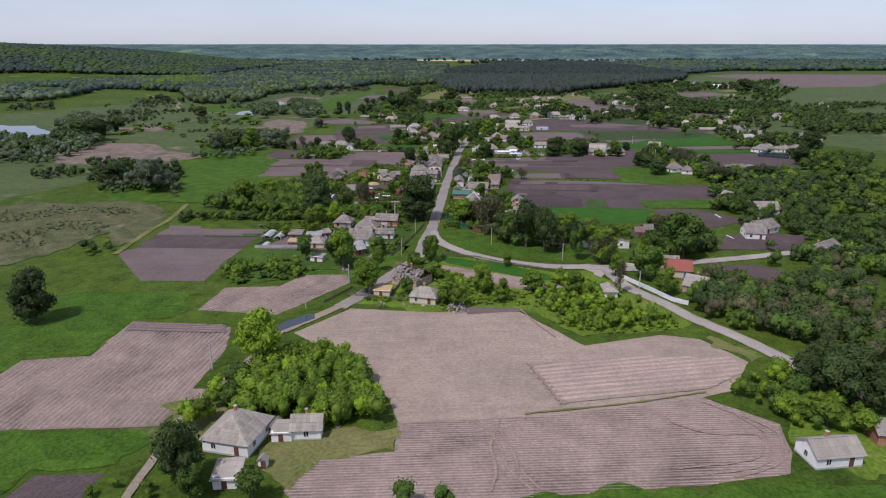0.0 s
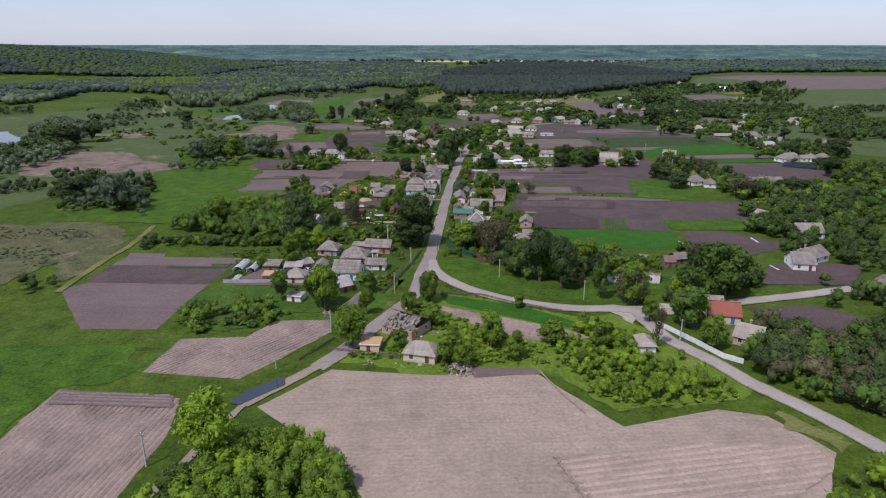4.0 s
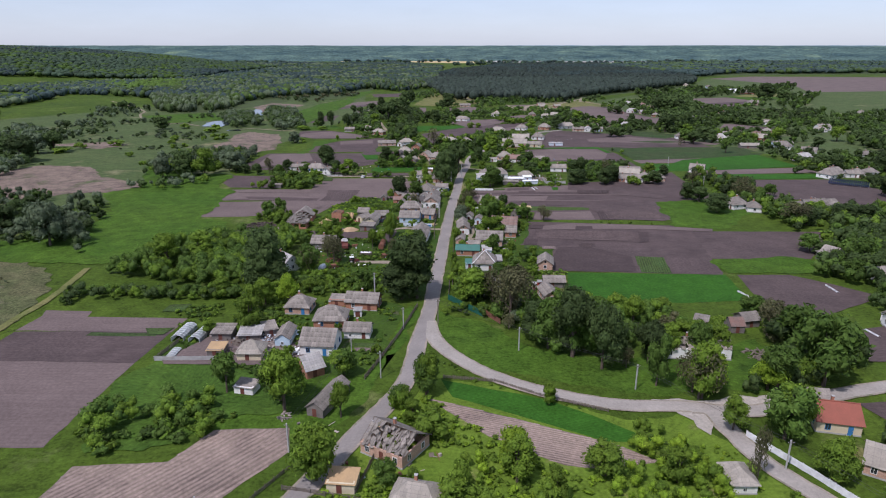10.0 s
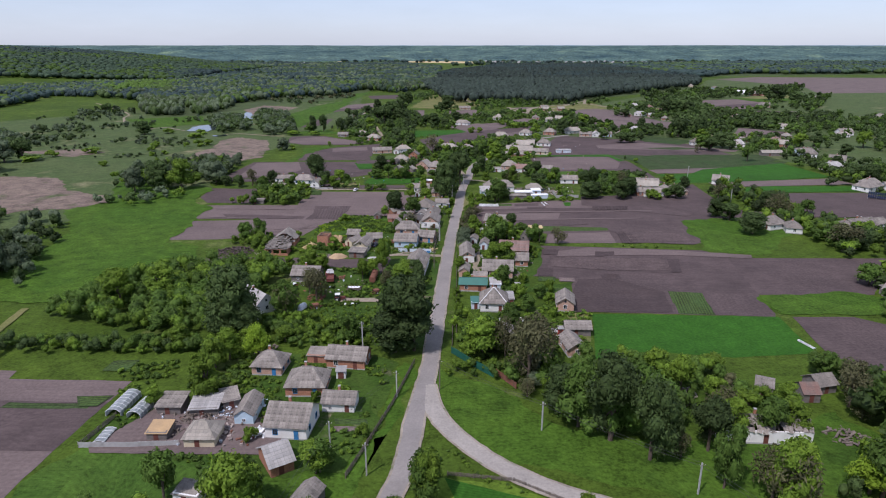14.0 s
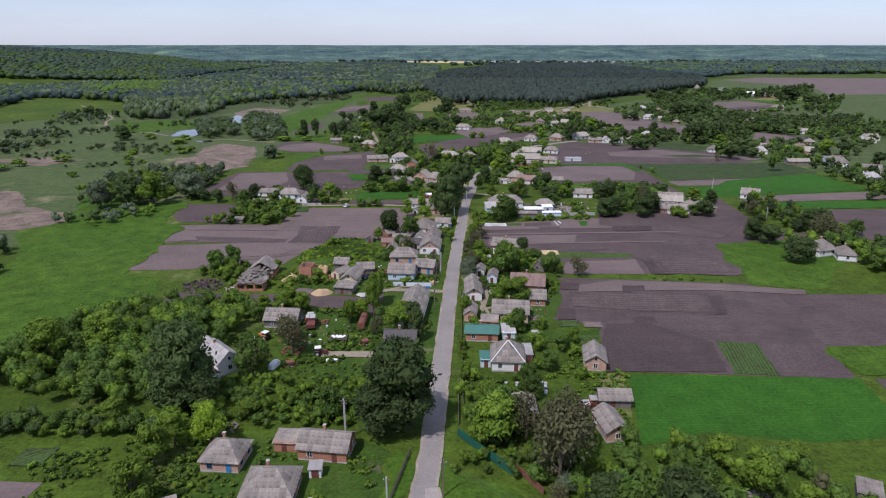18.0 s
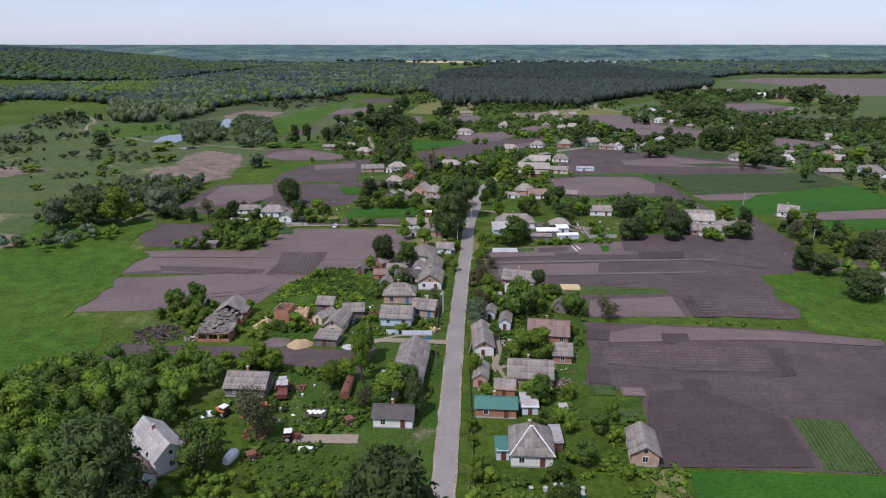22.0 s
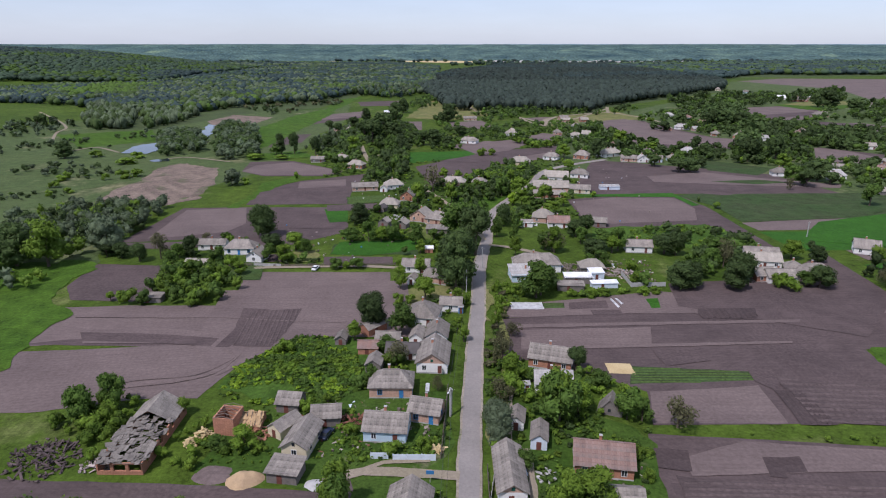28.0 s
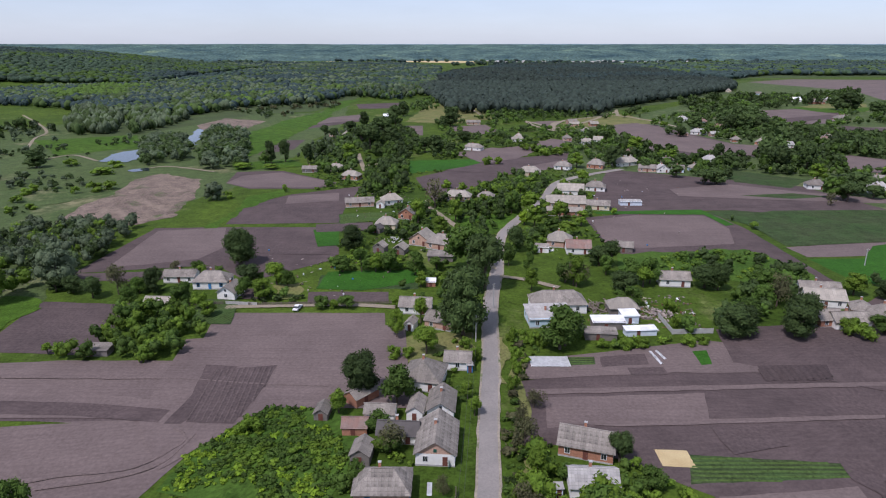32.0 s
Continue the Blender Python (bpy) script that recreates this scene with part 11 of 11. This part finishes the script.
woods("garden_trees", "leafy garden trees and shrubs between the houses", ["orchard", "oak", "acacia"], 5.5, [(58, 590), (107, 612), (146, 584), (132, 559), (86, 566), (60, 560)], (2.5, 5), 582, quads=60, patchy=-0.05, cell=0.04, wide=0.5)
woods("garden_trees", "leafy garden trees and shrubs between the houses", ["oak", "orchard"], 5.5, [(81, 506), (118, 499), (120, 479), (79, 479)], (4, 7.5), 583, quads=60, patchy=-0.1, cell=0.04, wide=0.5)
woods("garden_trees", "leafy garden trees and shrubs between the houses", ["orchard", "oak"], 6, [(4, 681), (31, 692), (57, 662), (46, 597), (22, 611), (6, 604)], (3, 6), 584, quads=60, patchy=-0.05, cell=0.04, wide=0.5)
woods("garden_trees", "leafy garden trees and shrubs between the houses", ["orchard", "oak"], 5.5, [(-72, 610), (-47, 611), (-9, 584), (-5, 549), (-39, 549), (-62, 571)], (2.5, 5.5), 585, quads=60, patchy=-0.05, cell=0.04, wide=0.5)
woods("garden_trees", "leafy garden trees and shrubs between the houses", ["orchard", "oak"], 7.5, [(-13, 941), (44, 1026), (121, 942), (190, 837), (139, 680), (78, 699), (38, 679), (3, 699)], (3, 7), 601, quads=44, patchy=0.0, cell=0.04, wide=0.5)
woods("garden_trees", "leafy garden trees and shrubs between the houses", ["orchard", "oak", "acacia"], 6, [(-14, 772), (31, 802), (34, 629), (14, 548), (-3, 548)], (3, 6), 602, quads=50, patchy=-0.05, cell=0.04, wide=0.5)
woods("garden_trees", "leafy garden trees and shrubs between the houses", ["orchard", "oak", "acacia"], 6, [(38, 679), (71, 661), (122, 630), (90, 532), (64, 548), (29, 523), (26, 567)], (2.5, 6), 603, quads=50, patchy=0.0, cell=0.04, wide=0.5)
woods("garden_trees", "leafy garden trees and shrubs between the houses", ["orchard", "oak"], 6, [(-50, 644), (-4, 644), (0, 548), (-18, 490), (-32, 502)], (2.5, 5.5), 604, quads=50, patchy=0.0, cell=0.04, wide=0.5)
woods("garden_trees", "leafy garden trees and shrubs between the houses", ["orchard", "oak"], 7, [(-91, 720), (-38, 745), (-12, 679), (-48, 628), (-76, 644)], (2.5, 6), 605, quads=44, patchy=0.0, cell=0.04, wide=0.5)
woods("garden_trees", "leafy garden trees and shrubs between the houses", ["orchard", "oak"], 8, [(253, 1027), (406, 876), (244, 630), (199, 680), (145, 700)], (3, 7), 606, quads=40, patchy=0.02, cell=0.04, wide=0.5)
woods("garden_trees", "leafy garden trees and shrubs between the houses", ["orchard", "oak"], 6, [(87, 524), (161, 504), (153, 491), (103, 497), (83, 510)], (2.5, 5.5), 607, quads=50, patchy=0.0, cell=0.04, wide=0.5)
woods("tall_weeds", "weeds and low shrubs in the village gardens", ["orchard", "acacia", "oak"], 3.4, [(-11, 835), (109, 874), (169, 773), (90, 532), (24, 516), (-8, 548)], (0.4, 1.6), 621, quads=20, patchy=0.0, cell=0.05, wide=0.9, body=1)
woods("tall_weeds", "weeds and low shrubs in the village gardens", ["orchard", "acacia", "oak"], 3.4, [(-87, 698), (-12, 699), (0, 496), (-31, 496), (-73, 628)], (0.4, 1.6), 622, quads=20, patchy=0.0, cell=0.05, wide=0.9, body=1)

# ---- poles, fences, yard things ----
pole(-48.1, 148.2, 7.4, -5)
pole(-17.5, 241.8, 7.3, 17)
pole(-9.8, 235.5, 7.0, 14)
pole(-6.4, 262.7, 6.5, -12)
pole(-17.1, 286.1, 6.5, 3)
pole(48.9, 231.0, 6.5, 18)
pole(24.2, 250.1, 6.6, 10)
pole(-16.5, 282.2, 9.5, 17)
pole(1.2, 381.6, 7.1, -16, lamp=True)
pole(-0.1, 348.4, 6.5, 18, wood=True)
pole(-24.5, 206.6, 6.5, -20)
pole(-34.1, 185.9, 6.5, 10)
pole(68.7, 202.4, 6.5, -4)
pole(102.5, 147.6, 6.5, 15)
pole(6.7, 452.5, 7.7, -6)
pole(146.3, 448.9, 6.5, -8)
pole(3.1, 265.9, 7.6, 10, wood=True)
pole(1.5, 382.3, 6.5, 14)
pole(12.9, 474.7, 8.1, 15)
pole(148.1, 514.2, 6.5, 10)
fence(66.0, 212.8, 72.9, 200.3, h=1.5, style='panels', material=WOODW, label='whitewashed concrete panel fence along the road')
fence(72.9, 200.3, 76.3, 193.3, h=1.5, style='panels', material=WOODW, label='whitewashed concrete panel fence along the road')
fence(76.3, 193.3, 80.1, 190.3, h=1.5, style='panels', material=WOODW, label='whitewashed concrete panel fence along the road')
fence(6.7, 283.4, 11.3, 276.8, h=1.8, style='panels', material=GREENP, label='dark green sheet metal fence')
fence(11.3, 276.8, 15.8, 271.6, h=1.8, style='panels', material=GREENP, label='dark green sheet metal fence')
fence(16.5, 273.1, 20.6, 266.4, h=1.6, style='panels', material=RUSTM, label='rusty brown sheet metal fence')
fence(-14.0, 367.1, -10.7, 367.1, h=1.5, style='panels', material=WALLS['metal'], label='pale blue painted metal fence')
fence(-9.7, 366.6, -1.6, 366.6, h=1.5, style='panels', material=WALLS['metal'], label='pale blue painted metal fence')
fence(0.7, 392.6, -0.7, 367.1, h=1.4, label='wire and timber garden fence')
fence(-13.5, 234.6, -11.5, 241.7, h=1.3, label='brown board fence along the road verge')
fence(-11.5, 241.7, -7.0, 259.5, h=1.3, label='brown board fence along the road verge')
fence(-7.0, 259.5, -3.3, 278.3, h=1.3, label='brown board fence along the road verge')
fence(-23.1, 195.7, -15.1, 194.1, h=1.1, label='old grey board fence at the field')
fence(-15.1, 194.1, -4.6, 191.6, h=1.1, label='old grey board fence at the field')
fence(-22.9, 202.3, -29.5, 190.0, h=0.9, label='low grey board fence beside the track')
fence(-67.1, 243.3, -57.6, 243.4, h=1.3, style='panels', material=CONCRETE, label='pale grey sheet fence')
fence(-57.6, 243.4, -47.8, 244.1, h=1.3, style='panels', material=CONCRETE, label='pale grey sheet fence')
fence(-67.1, 243.3, -65.1, 254.1, h=1.2, label='grey board fence of the yard')
fence(60.5, 457.3, 71.8, 458.0, h=1.6, style='panels', material=CONCRETE, label='grey concrete panel fence of the yard')
fence(60.5, 457.3, 60.2, 468.5, h=1.6, style='panels', material=CONCRETE, label='grey concrete panel fence of the yard')
fence(0.9, 420.3, -0.5, 399.5, h=1.5, style='panels', material=GREENP, label='green sheet fence along the verge')
fence(5.9, 284.0, 8.9, 280.2, h=1.8, style='panels', material=GREENP, label='dark green sheet metal fence')
fence(8.9, 280.2, 14.0, 274.2, h=1.8, style='panels', material=GREENP, label='dark green sheet metal fence')
fence(5.0, 235.6, 17.0, 233.9, h=0.9, label='low broken picket fence')
fence(17.0, 233.9, 26.8, 227.6, h=0.9, label='low broken picket fence')
fence(26.8, 227.6, 40.5, 221.5, h=0.9, label='low broken picket fence')
fence(-7.4, 208.2, -10.0, 194.7, h=1.1, label='old grey board fence')
fence(6.3, 305.0, 6.0, 287.8, h=1.2, label='thin timber fence by the road')
fence(7.9, 354.1, 9.8, 365.6, h=1.3, style='panels', material=CONCRETE, label='grey sheet fence by the barn')
fence(-68.2, 477.1, -58.5, 476.2, h=1.2, style='panels', material=CONCRETE, label='pale sheet metal fence')
fence(7.3, 295.8, 8.1, 364.1, h=1.2, label='timber fence along the road')
fence(-101.5, 474.7, -69.0, 477.1, h=1.1, label='wire fence with timber posts')
fence(-61.0, 476.2, -16.7, 478.2, h=1.1, label='wire fence with timber posts')
heap(-36.3, 361.1, 2.8, 1.2, SAND, 'sand_heap', 'heap of yellow sand by the yard')
heap(-42.3, 362.3, 3.0, 0.5, SOIL['soil_mid'], 'soil_heap', 'low brown soil heap')
rubble(10.7, 186.0, 3.4, 1.6, 'rubble_heap', 'heap of broken masonry and boards', 150)
rubble(-75.9, 365.9, 6.5, 0.9, 'debris_heap', 'burnt brown heap of timber debris', 190, BURNT)
rubble(-65.1, 364.9, 3.0, 0.6, 'debris_heap', 'grey heap of debris', 60)
rubble(-38.4, 374.7, 3.2, 0.7, 'rubble_heap', 'fallen bricks of the ruined house', 90, WALLS['brick'])
rubble(-49.9, 371.9, 1.6, 1.4, 'log_stack', 'stack of cut logs with pale ends', 70, SOIL['straw'])
rubble(-48.7, 374.7, 1.6, 1.3, 'log_stack', 'stack of cut logs with pale ends', 70, SOIL['straw'])
rubble(56.7, 262.1, 3, 1.0, 'debris_heap', 'grey heap of old timber', 60, TIMBER)
rubble(85.4, 248.3, 4, 0.7, 'debris_heap', 'heap of old timber by the plot', 80, TIMBER)
rubble(-52.2, 250.6, 4, 0.9, 'scrap_heap', 'heap of scrap and boards in the yard', 80, TIMBER)
rubble(-43.7, 251.4, 5, 0.8, 'scrap_heap', 'scattered scrap between the sheds', 110)
heap(-22.9, 359.5, 1.8, 0.5, CONCRETE, 'gravel_heap', 'small pale heap of gravel')
rubble(-19.8, 379.1, 3.4, 0.9, 'scrap_heap', 'heap of scrap metal by the shed', 80, RUSTM)
rubble(13.5, 363.2, 2.6, 0.7, 'scrap_heap', 'pale sheets and scrap by the barn', 40, WALLS['metal'])
rubble(58.6, 471.4, 5.0, 0.9, 'scrap_heap', 'cluttered heap in the yard', 90)
clutter([(-59.3, 258.2), (-36.0, 263.1), (-26.5, 250.0), (-34.6, 242.3), (-50.7, 244.0)], 170, 1, 'boards, sheets and buckets lying about the farmyard')
clutter([(10.1, 356.6), (37.1, 364.6), (32.2, 337.1), (9.3, 331.6)], 110, 2, 'boards, tubs and sheets lying between the houses')
clutter([(-50.5, 340.5), (-24.9, 340.7), (-18.0, 326.4), (-39.2, 321.6)], 60, 3, 'scrap and boards lying in the machinery yard')
clutter([(24.6, 480.4), (73.4, 485.8), (71.6, 460.8), (21.7, 455.8)], 170, 4, 'boards, barrels and sheets in the cluttered yard')
clutter([(-37.0, 386.1), (-3.0, 389.9), (-1.1, 370.1), (-30.1, 367.0)], 90, 5, 'boards and scrap beside the sheds')
clutter([(-69.9, 529.7), (-41.6, 529.9), (-20.0, 505.3), (-30.0, 478.1), (-55.7, 484.2)], 60, 6, 'boards and white things lying in the yards')
clutter([(-39.5, 126.3), (-15.5, 129.2), (-10.1, 122.1), (-36.5, 121.6)], 50, 7, 'boards and buckets in the yard of the white house')
clutter([(-25.9, 216.8), (5.0, 217.3), (7.9, 188.1), (-14.6, 183.9)], 50, 8, 'fallen boards and rubble round the old houses')
clutter([(-54, 628), (-1, 629), (2, 523), (-34, 523)], 120, 9, 'boards, barrels and pale sheets in the village yards')
clutter([(40, 699), (127, 645), (87, 524), (30, 531)], 110, 10, 'boards, barrels and pale sheets in the village yards')
ruin_barn(-63.7, 362.2, -55.2, 362.2, -56.1, 382.6)
greenhouse(-67.5, 254.3, -64.2, 254.1, -65.2, 262.3)
greenhouse(-62.6, 253.6, -59.6, 253.2, -60.2, 260.7)
greenhouse(-65.0, 244.6, -62.7, 244.6, -63.4, 249.4, 0.7, 'cold_frame')
car(-23.7, 374.5, 70, NAVY, 'dark blue car parked by sheds')
car(-45.6, 473.7, 80, WOODW, 'white parked car by the house')
combine(-34.4, 335.8, 100)
tractor(-45.2, 327.6, 150, ORANGE)
tractor(-28.6, 318.6, 10, FADED)
trailer(-25.1, 326.9, 0, 'dark farm trailer loaded with pale sacks')
scrap_machine(-34.7, 312.6, 30, RUSTM, 'rusty orange seed drill standing in grass')
scrap_machine(-17.9, 324.5, 30, RUSTM, 'rusty harrow lying in the grass')
scrap_machine(-49.6, 315.9, 70, ORANGE, 'yellow-orange loader behind the house')
scrap_machine(-37.2, 329.6, 20, ORANGE, 'orange machine frame by the shed')
tarp(-38.7, 312.8, 4.2, 1.9, 1.5, 75, 'vehicle under a pale tarpaulin')
tarp(-48.3, 327.5, 3.0, 1.8, 0.9, 20, 'load under a white tarpaulin')
tarp(-25.1, 315.8, 4.6, 1.3, 0.5, 2, 'upturned white boat on the grass')
tank(-20.1, 333.2, -20.0, 341.5, 1.1)
sheet(19.7, 438.6, 29.5, 444.0, 'long white sheet of fleece over a bed')
tunnel(51.3, 446.9, 52.2, 440.0)
tunnel(53.0, 447.2, 53.9, 442.6)
sheet(-4.4, 391.7, -3.5, 395.3, 'white board lying in the yard')
tunnel(98.4, 292.2, 100.0, 287.1)
tunnel(129.5, 297.9, 129.7, 291.4)
tunnel(121.2, 263.8, 122.1, 259.1)
solar(219.9, 457.6, 236.0, 446.7)
sign(-2.5, 360.3)
kiosk(40.4, 311.2, WOODW, 'white wooden outhouse by a fence')
kiosk(33.5, 292.6, WALLS['cream'], 'small cream well housing')
kiosk(35.5, 294.5, REDP, 'narrow red-brown wooden outhouse')
kiosk(19.7, 344.3, BLUEP, 'small blue painted wooden outhouse')
kiosk(18.7, 391.5, WALLS['metal'], 'pale blue metal outhouse')
kiosk(4.6, 435.7, BLUEP, 'blue metal box by the shed')
kiosk(-20.2, 270.5, WOODW, 'whitewashed cellar entrance in the yard', 2.2)
hive(17.3, 303.5, 0)
hive(19.8, 303.5, 1)
hive(21.7, 304.4, 2)
hive(23.0, 304.4, 1)
hive(23.8, 304.4, 0)
hive(25.5, 304.0, 2)
hive(26.4, 303.5, 1)
hive(26.1, 301.8, 0)
hive(25.9, 300.0, 1)
pond([(-484.9, 650.0), (-417.0, 618.2), (-395.1, 618.3), (-351.1, 573.9), (-335.2, 525.5), (-416.4, 558.7)])
pond([(-237.2, 722.0), (-240.8, 754.3), (-231.5, 772.2), (-214.8, 742.3), (-214.9, 717.8)])
pond([(-209.5, 800.3), (-226.2, 859.7), (-234.4, 894.8), (-225.1, 886.6), (-207.2, 825.2), (-198.8, 794.5)])
pond([(-201.5, 690.1), (-192.7, 699.6), (-187.3, 690.2), (-195.4, 684.7)])
kiosk(-11.7, 341.3, REDP, 'red sheet-metal box beside the barn', 1.8)
kiosk(27.2, 327.3, WALLS['metal'], 'small pale sheet-metal hut', 1.6)
rubble(19.0, 362.2, 2.4, 0.6, 'scrap_heap', 'pale scrap and sacks on the path', 30, CONCRETE)
rubble(29.5, 340.6, 2.6, 0.5, 'scrap_heap', 'clutter and boards in the yard', 45, TIMBER)
rubble(-16.1, 380.8, 2.2, 0.9, 'scrap_heap', 'dark clutter beside the shed', 60, RUSTM)
rubble(-1.4, 370.1, 1.4, 0.5, 'log_stack', 'small stack of firewood', 36, SOIL['straw'])
rubble(-47.5, 255.1, 4.2, 1.3, 'scrap_heap', 'collapsed shed boards and pale sheets', 110, TIMBER)
rubble(-42.9, 257.1, 3.6, 1.0, 'scrap_heap', 'collapsed shed boards and pale sheets', 80, WALLS['metal'])
rubble(-33.5, 248.4, 2.2, 0.6, 'scrap_heap', 'white clutter before the house', 40, WOODW)
rubble(-41.4, 247.8, 3.0, 0.8, 'scrap_heap', 'grey boards and sheets in the yard', 70)
rubble(-28.1, 218.7, 1.6, 0.3, 'debris_heap', 'low grey heap of debris', 24)
rubble(-36.1, 320.9, 2.8, 1.2, 'scrap_heap', 'dark scrap machinery under the tree', 60, RUSTM)
rubble(-31.3, 338.2, 1.6, 0.8, 'scrap_heap', 'rusty drum and scrap in the weeds', 24, RUSTM)
rubble(44.6, 475.5, 4.5, 1.4, 'rubble_heap', 'open roof space with broken boards', 110, TIMBER)
rubble(52.2, 469.3, 4.0, 0.8, 'scrap_heap', 'cluttered yard with boards and barrels', 90, TIMBER)
rubble(61.3, 469.3, 5.0, 0.7, 'scrap_heap', 'cluttered yard with pale scrap', 80)
rubble(-21.9, 544.3, 4.0, 0.8, 'scrap_heap', 'pale clutter between the houses', 40, CONCRETE)
rubble(38.1, 533.4, 4.0, 0.7, 'scrap_heap', 'white clutter beside the house', 50, WOODW)
pond([(-38.6, 169.1), (-38.0, 174.4), (-34.2, 179.2), (-30.5, 180.2), (-30.8, 177.0), (-34.4, 171.5), (-36.9, 168.0)])
wires(-48.1, 148.2, 7.4, -34.1, 185.9, 6.5)
wires(-34.1, 185.9, 6.5, -24.5, 206.6, 6.5)
wires(-24.5, 206.6, 6.5, -17.5, 241.8, 7.3)
wires(-17.5, 241.8, 7.3, -6.4, 262.7, 6.5)
wires(68.7, 202.4, 6.5, 48.9, 231.0, 6.5)
wires(48.9, 231.0, 6.5, 24.2, 250.1, 6.6)
wires(24.2, 250.1, 6.6, 3.1, 265.9, 7.6)
wires(-0.1, 348.4, 6.5, 1.2, 381.6, 7.1)
wires(1.2, 381.6, 7.1, 6.7, 452.5, 7.7)
wires(6.7, 452.5, 7.7, 12.9, 474.7, 8.1)
wires(102.5, 147.6, 6.5, 68.7, 202.4, 6.5)
rubble(-41.7, 285.1, 3.5, 0.4, 'debris_heap', 'dark soil bank with branches', 50, TIMBER)
rubble(-77.7, 368.0, 5.5, 1.0, 'debris_heap', 'long burnt heap of timber debris', 90, BURNT)
rubble(58.4, 264.8, 2.6, 1.0, 'debris_heap', 'grey heap of broken slate', 60)


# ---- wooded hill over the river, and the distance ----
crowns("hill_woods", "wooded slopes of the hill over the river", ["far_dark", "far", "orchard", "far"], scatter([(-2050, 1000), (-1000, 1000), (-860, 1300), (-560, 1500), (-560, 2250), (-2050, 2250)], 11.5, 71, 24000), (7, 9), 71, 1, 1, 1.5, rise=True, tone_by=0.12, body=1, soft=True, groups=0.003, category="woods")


def distance(dist, top, swing, material, seed, x0=-1.0, x1=1.0):
    """A ridge on the horizon, far behind everything; its colour carries the haze."""
    bm = bmesh.new()
    n = 260
    rows = []
    for i in range(n + 1):
        a = x0 + (x1 - x0) * i / n
        h = top + swing * noise.noise((a * 6, seed, 0.3)) + swing * .35 * noise.noise((a * 40, seed, 1.3)) + 1.6 * noise.noise((a * 260, seed, 2.3))
        col = []
        for j in range(5):
            d = dist - 620 + 155 * j
            col.append(bm.verts.new((d * math.sin(a), d * math.cos(a), h * (j / 4) ** .8 - (2 if j == 0 else 0))))
        rows.append(col)
    for p, q in zip(rows, rows[1:]):
        for j in range(4):
            bm.faces.new((p[j], q[j], q[j + 1], p[j + 1]))
    return tagged(mesh_ob("backdrop", bm, material), "hazy wooded hills along the horizon", "hills", kind="structure")


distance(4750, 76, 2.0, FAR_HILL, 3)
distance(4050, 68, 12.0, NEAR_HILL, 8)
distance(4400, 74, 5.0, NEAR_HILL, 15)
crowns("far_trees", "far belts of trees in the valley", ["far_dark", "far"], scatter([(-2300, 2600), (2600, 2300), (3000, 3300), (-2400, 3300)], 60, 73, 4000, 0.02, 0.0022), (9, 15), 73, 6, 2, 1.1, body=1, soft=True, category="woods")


def far_houses(pts, n, seed):
    """White houses of the villages on the far side of the valley."""
    rng = random.Random(seed)
    bm = bmesh.new()
    for _ in range(n):
        (x0, y0), (x1, y1) = pts
        t = rng.random()
        x, y, w, d, h = x0 + (x1 - x0) * t + rng.gauss(0, 30), y0 + (y1 - y0) * t + rng.gauss(0, 90), rng.uniform(6, 13), rng.uniform(6, 9), rng.uniform(2.4, 3.6)
        box(bm, x, y, 0, x + w, y + d, h)
        a = [bm.verts.new(v) for v in ((x - 1, y - 1, h), (x + w + 1, y - 1, h), (x + w + 1, y + d + 1, h), (x - 1, y + d + 1, h), (x - 1, y + d / 2, h + 3), (x + w + 1, y + d / 2, h + 3))]
        for f in ((0, 1, 5, 4), (2, 3, 4, 5), (0, 4, 3), (1, 2, 5)):
            bm.faces.new([a[i] for i in f])
    return tagged(mesh_ob("far_village", bm, ROOFS["pale"]), "tiny white houses of a far village", "village", kind="stuff")


far_houses(((150, 3150), (1150, 3050)), 170, 4)
far_houses(((-1000, 2850), (-300, 3000)), 40, 5)
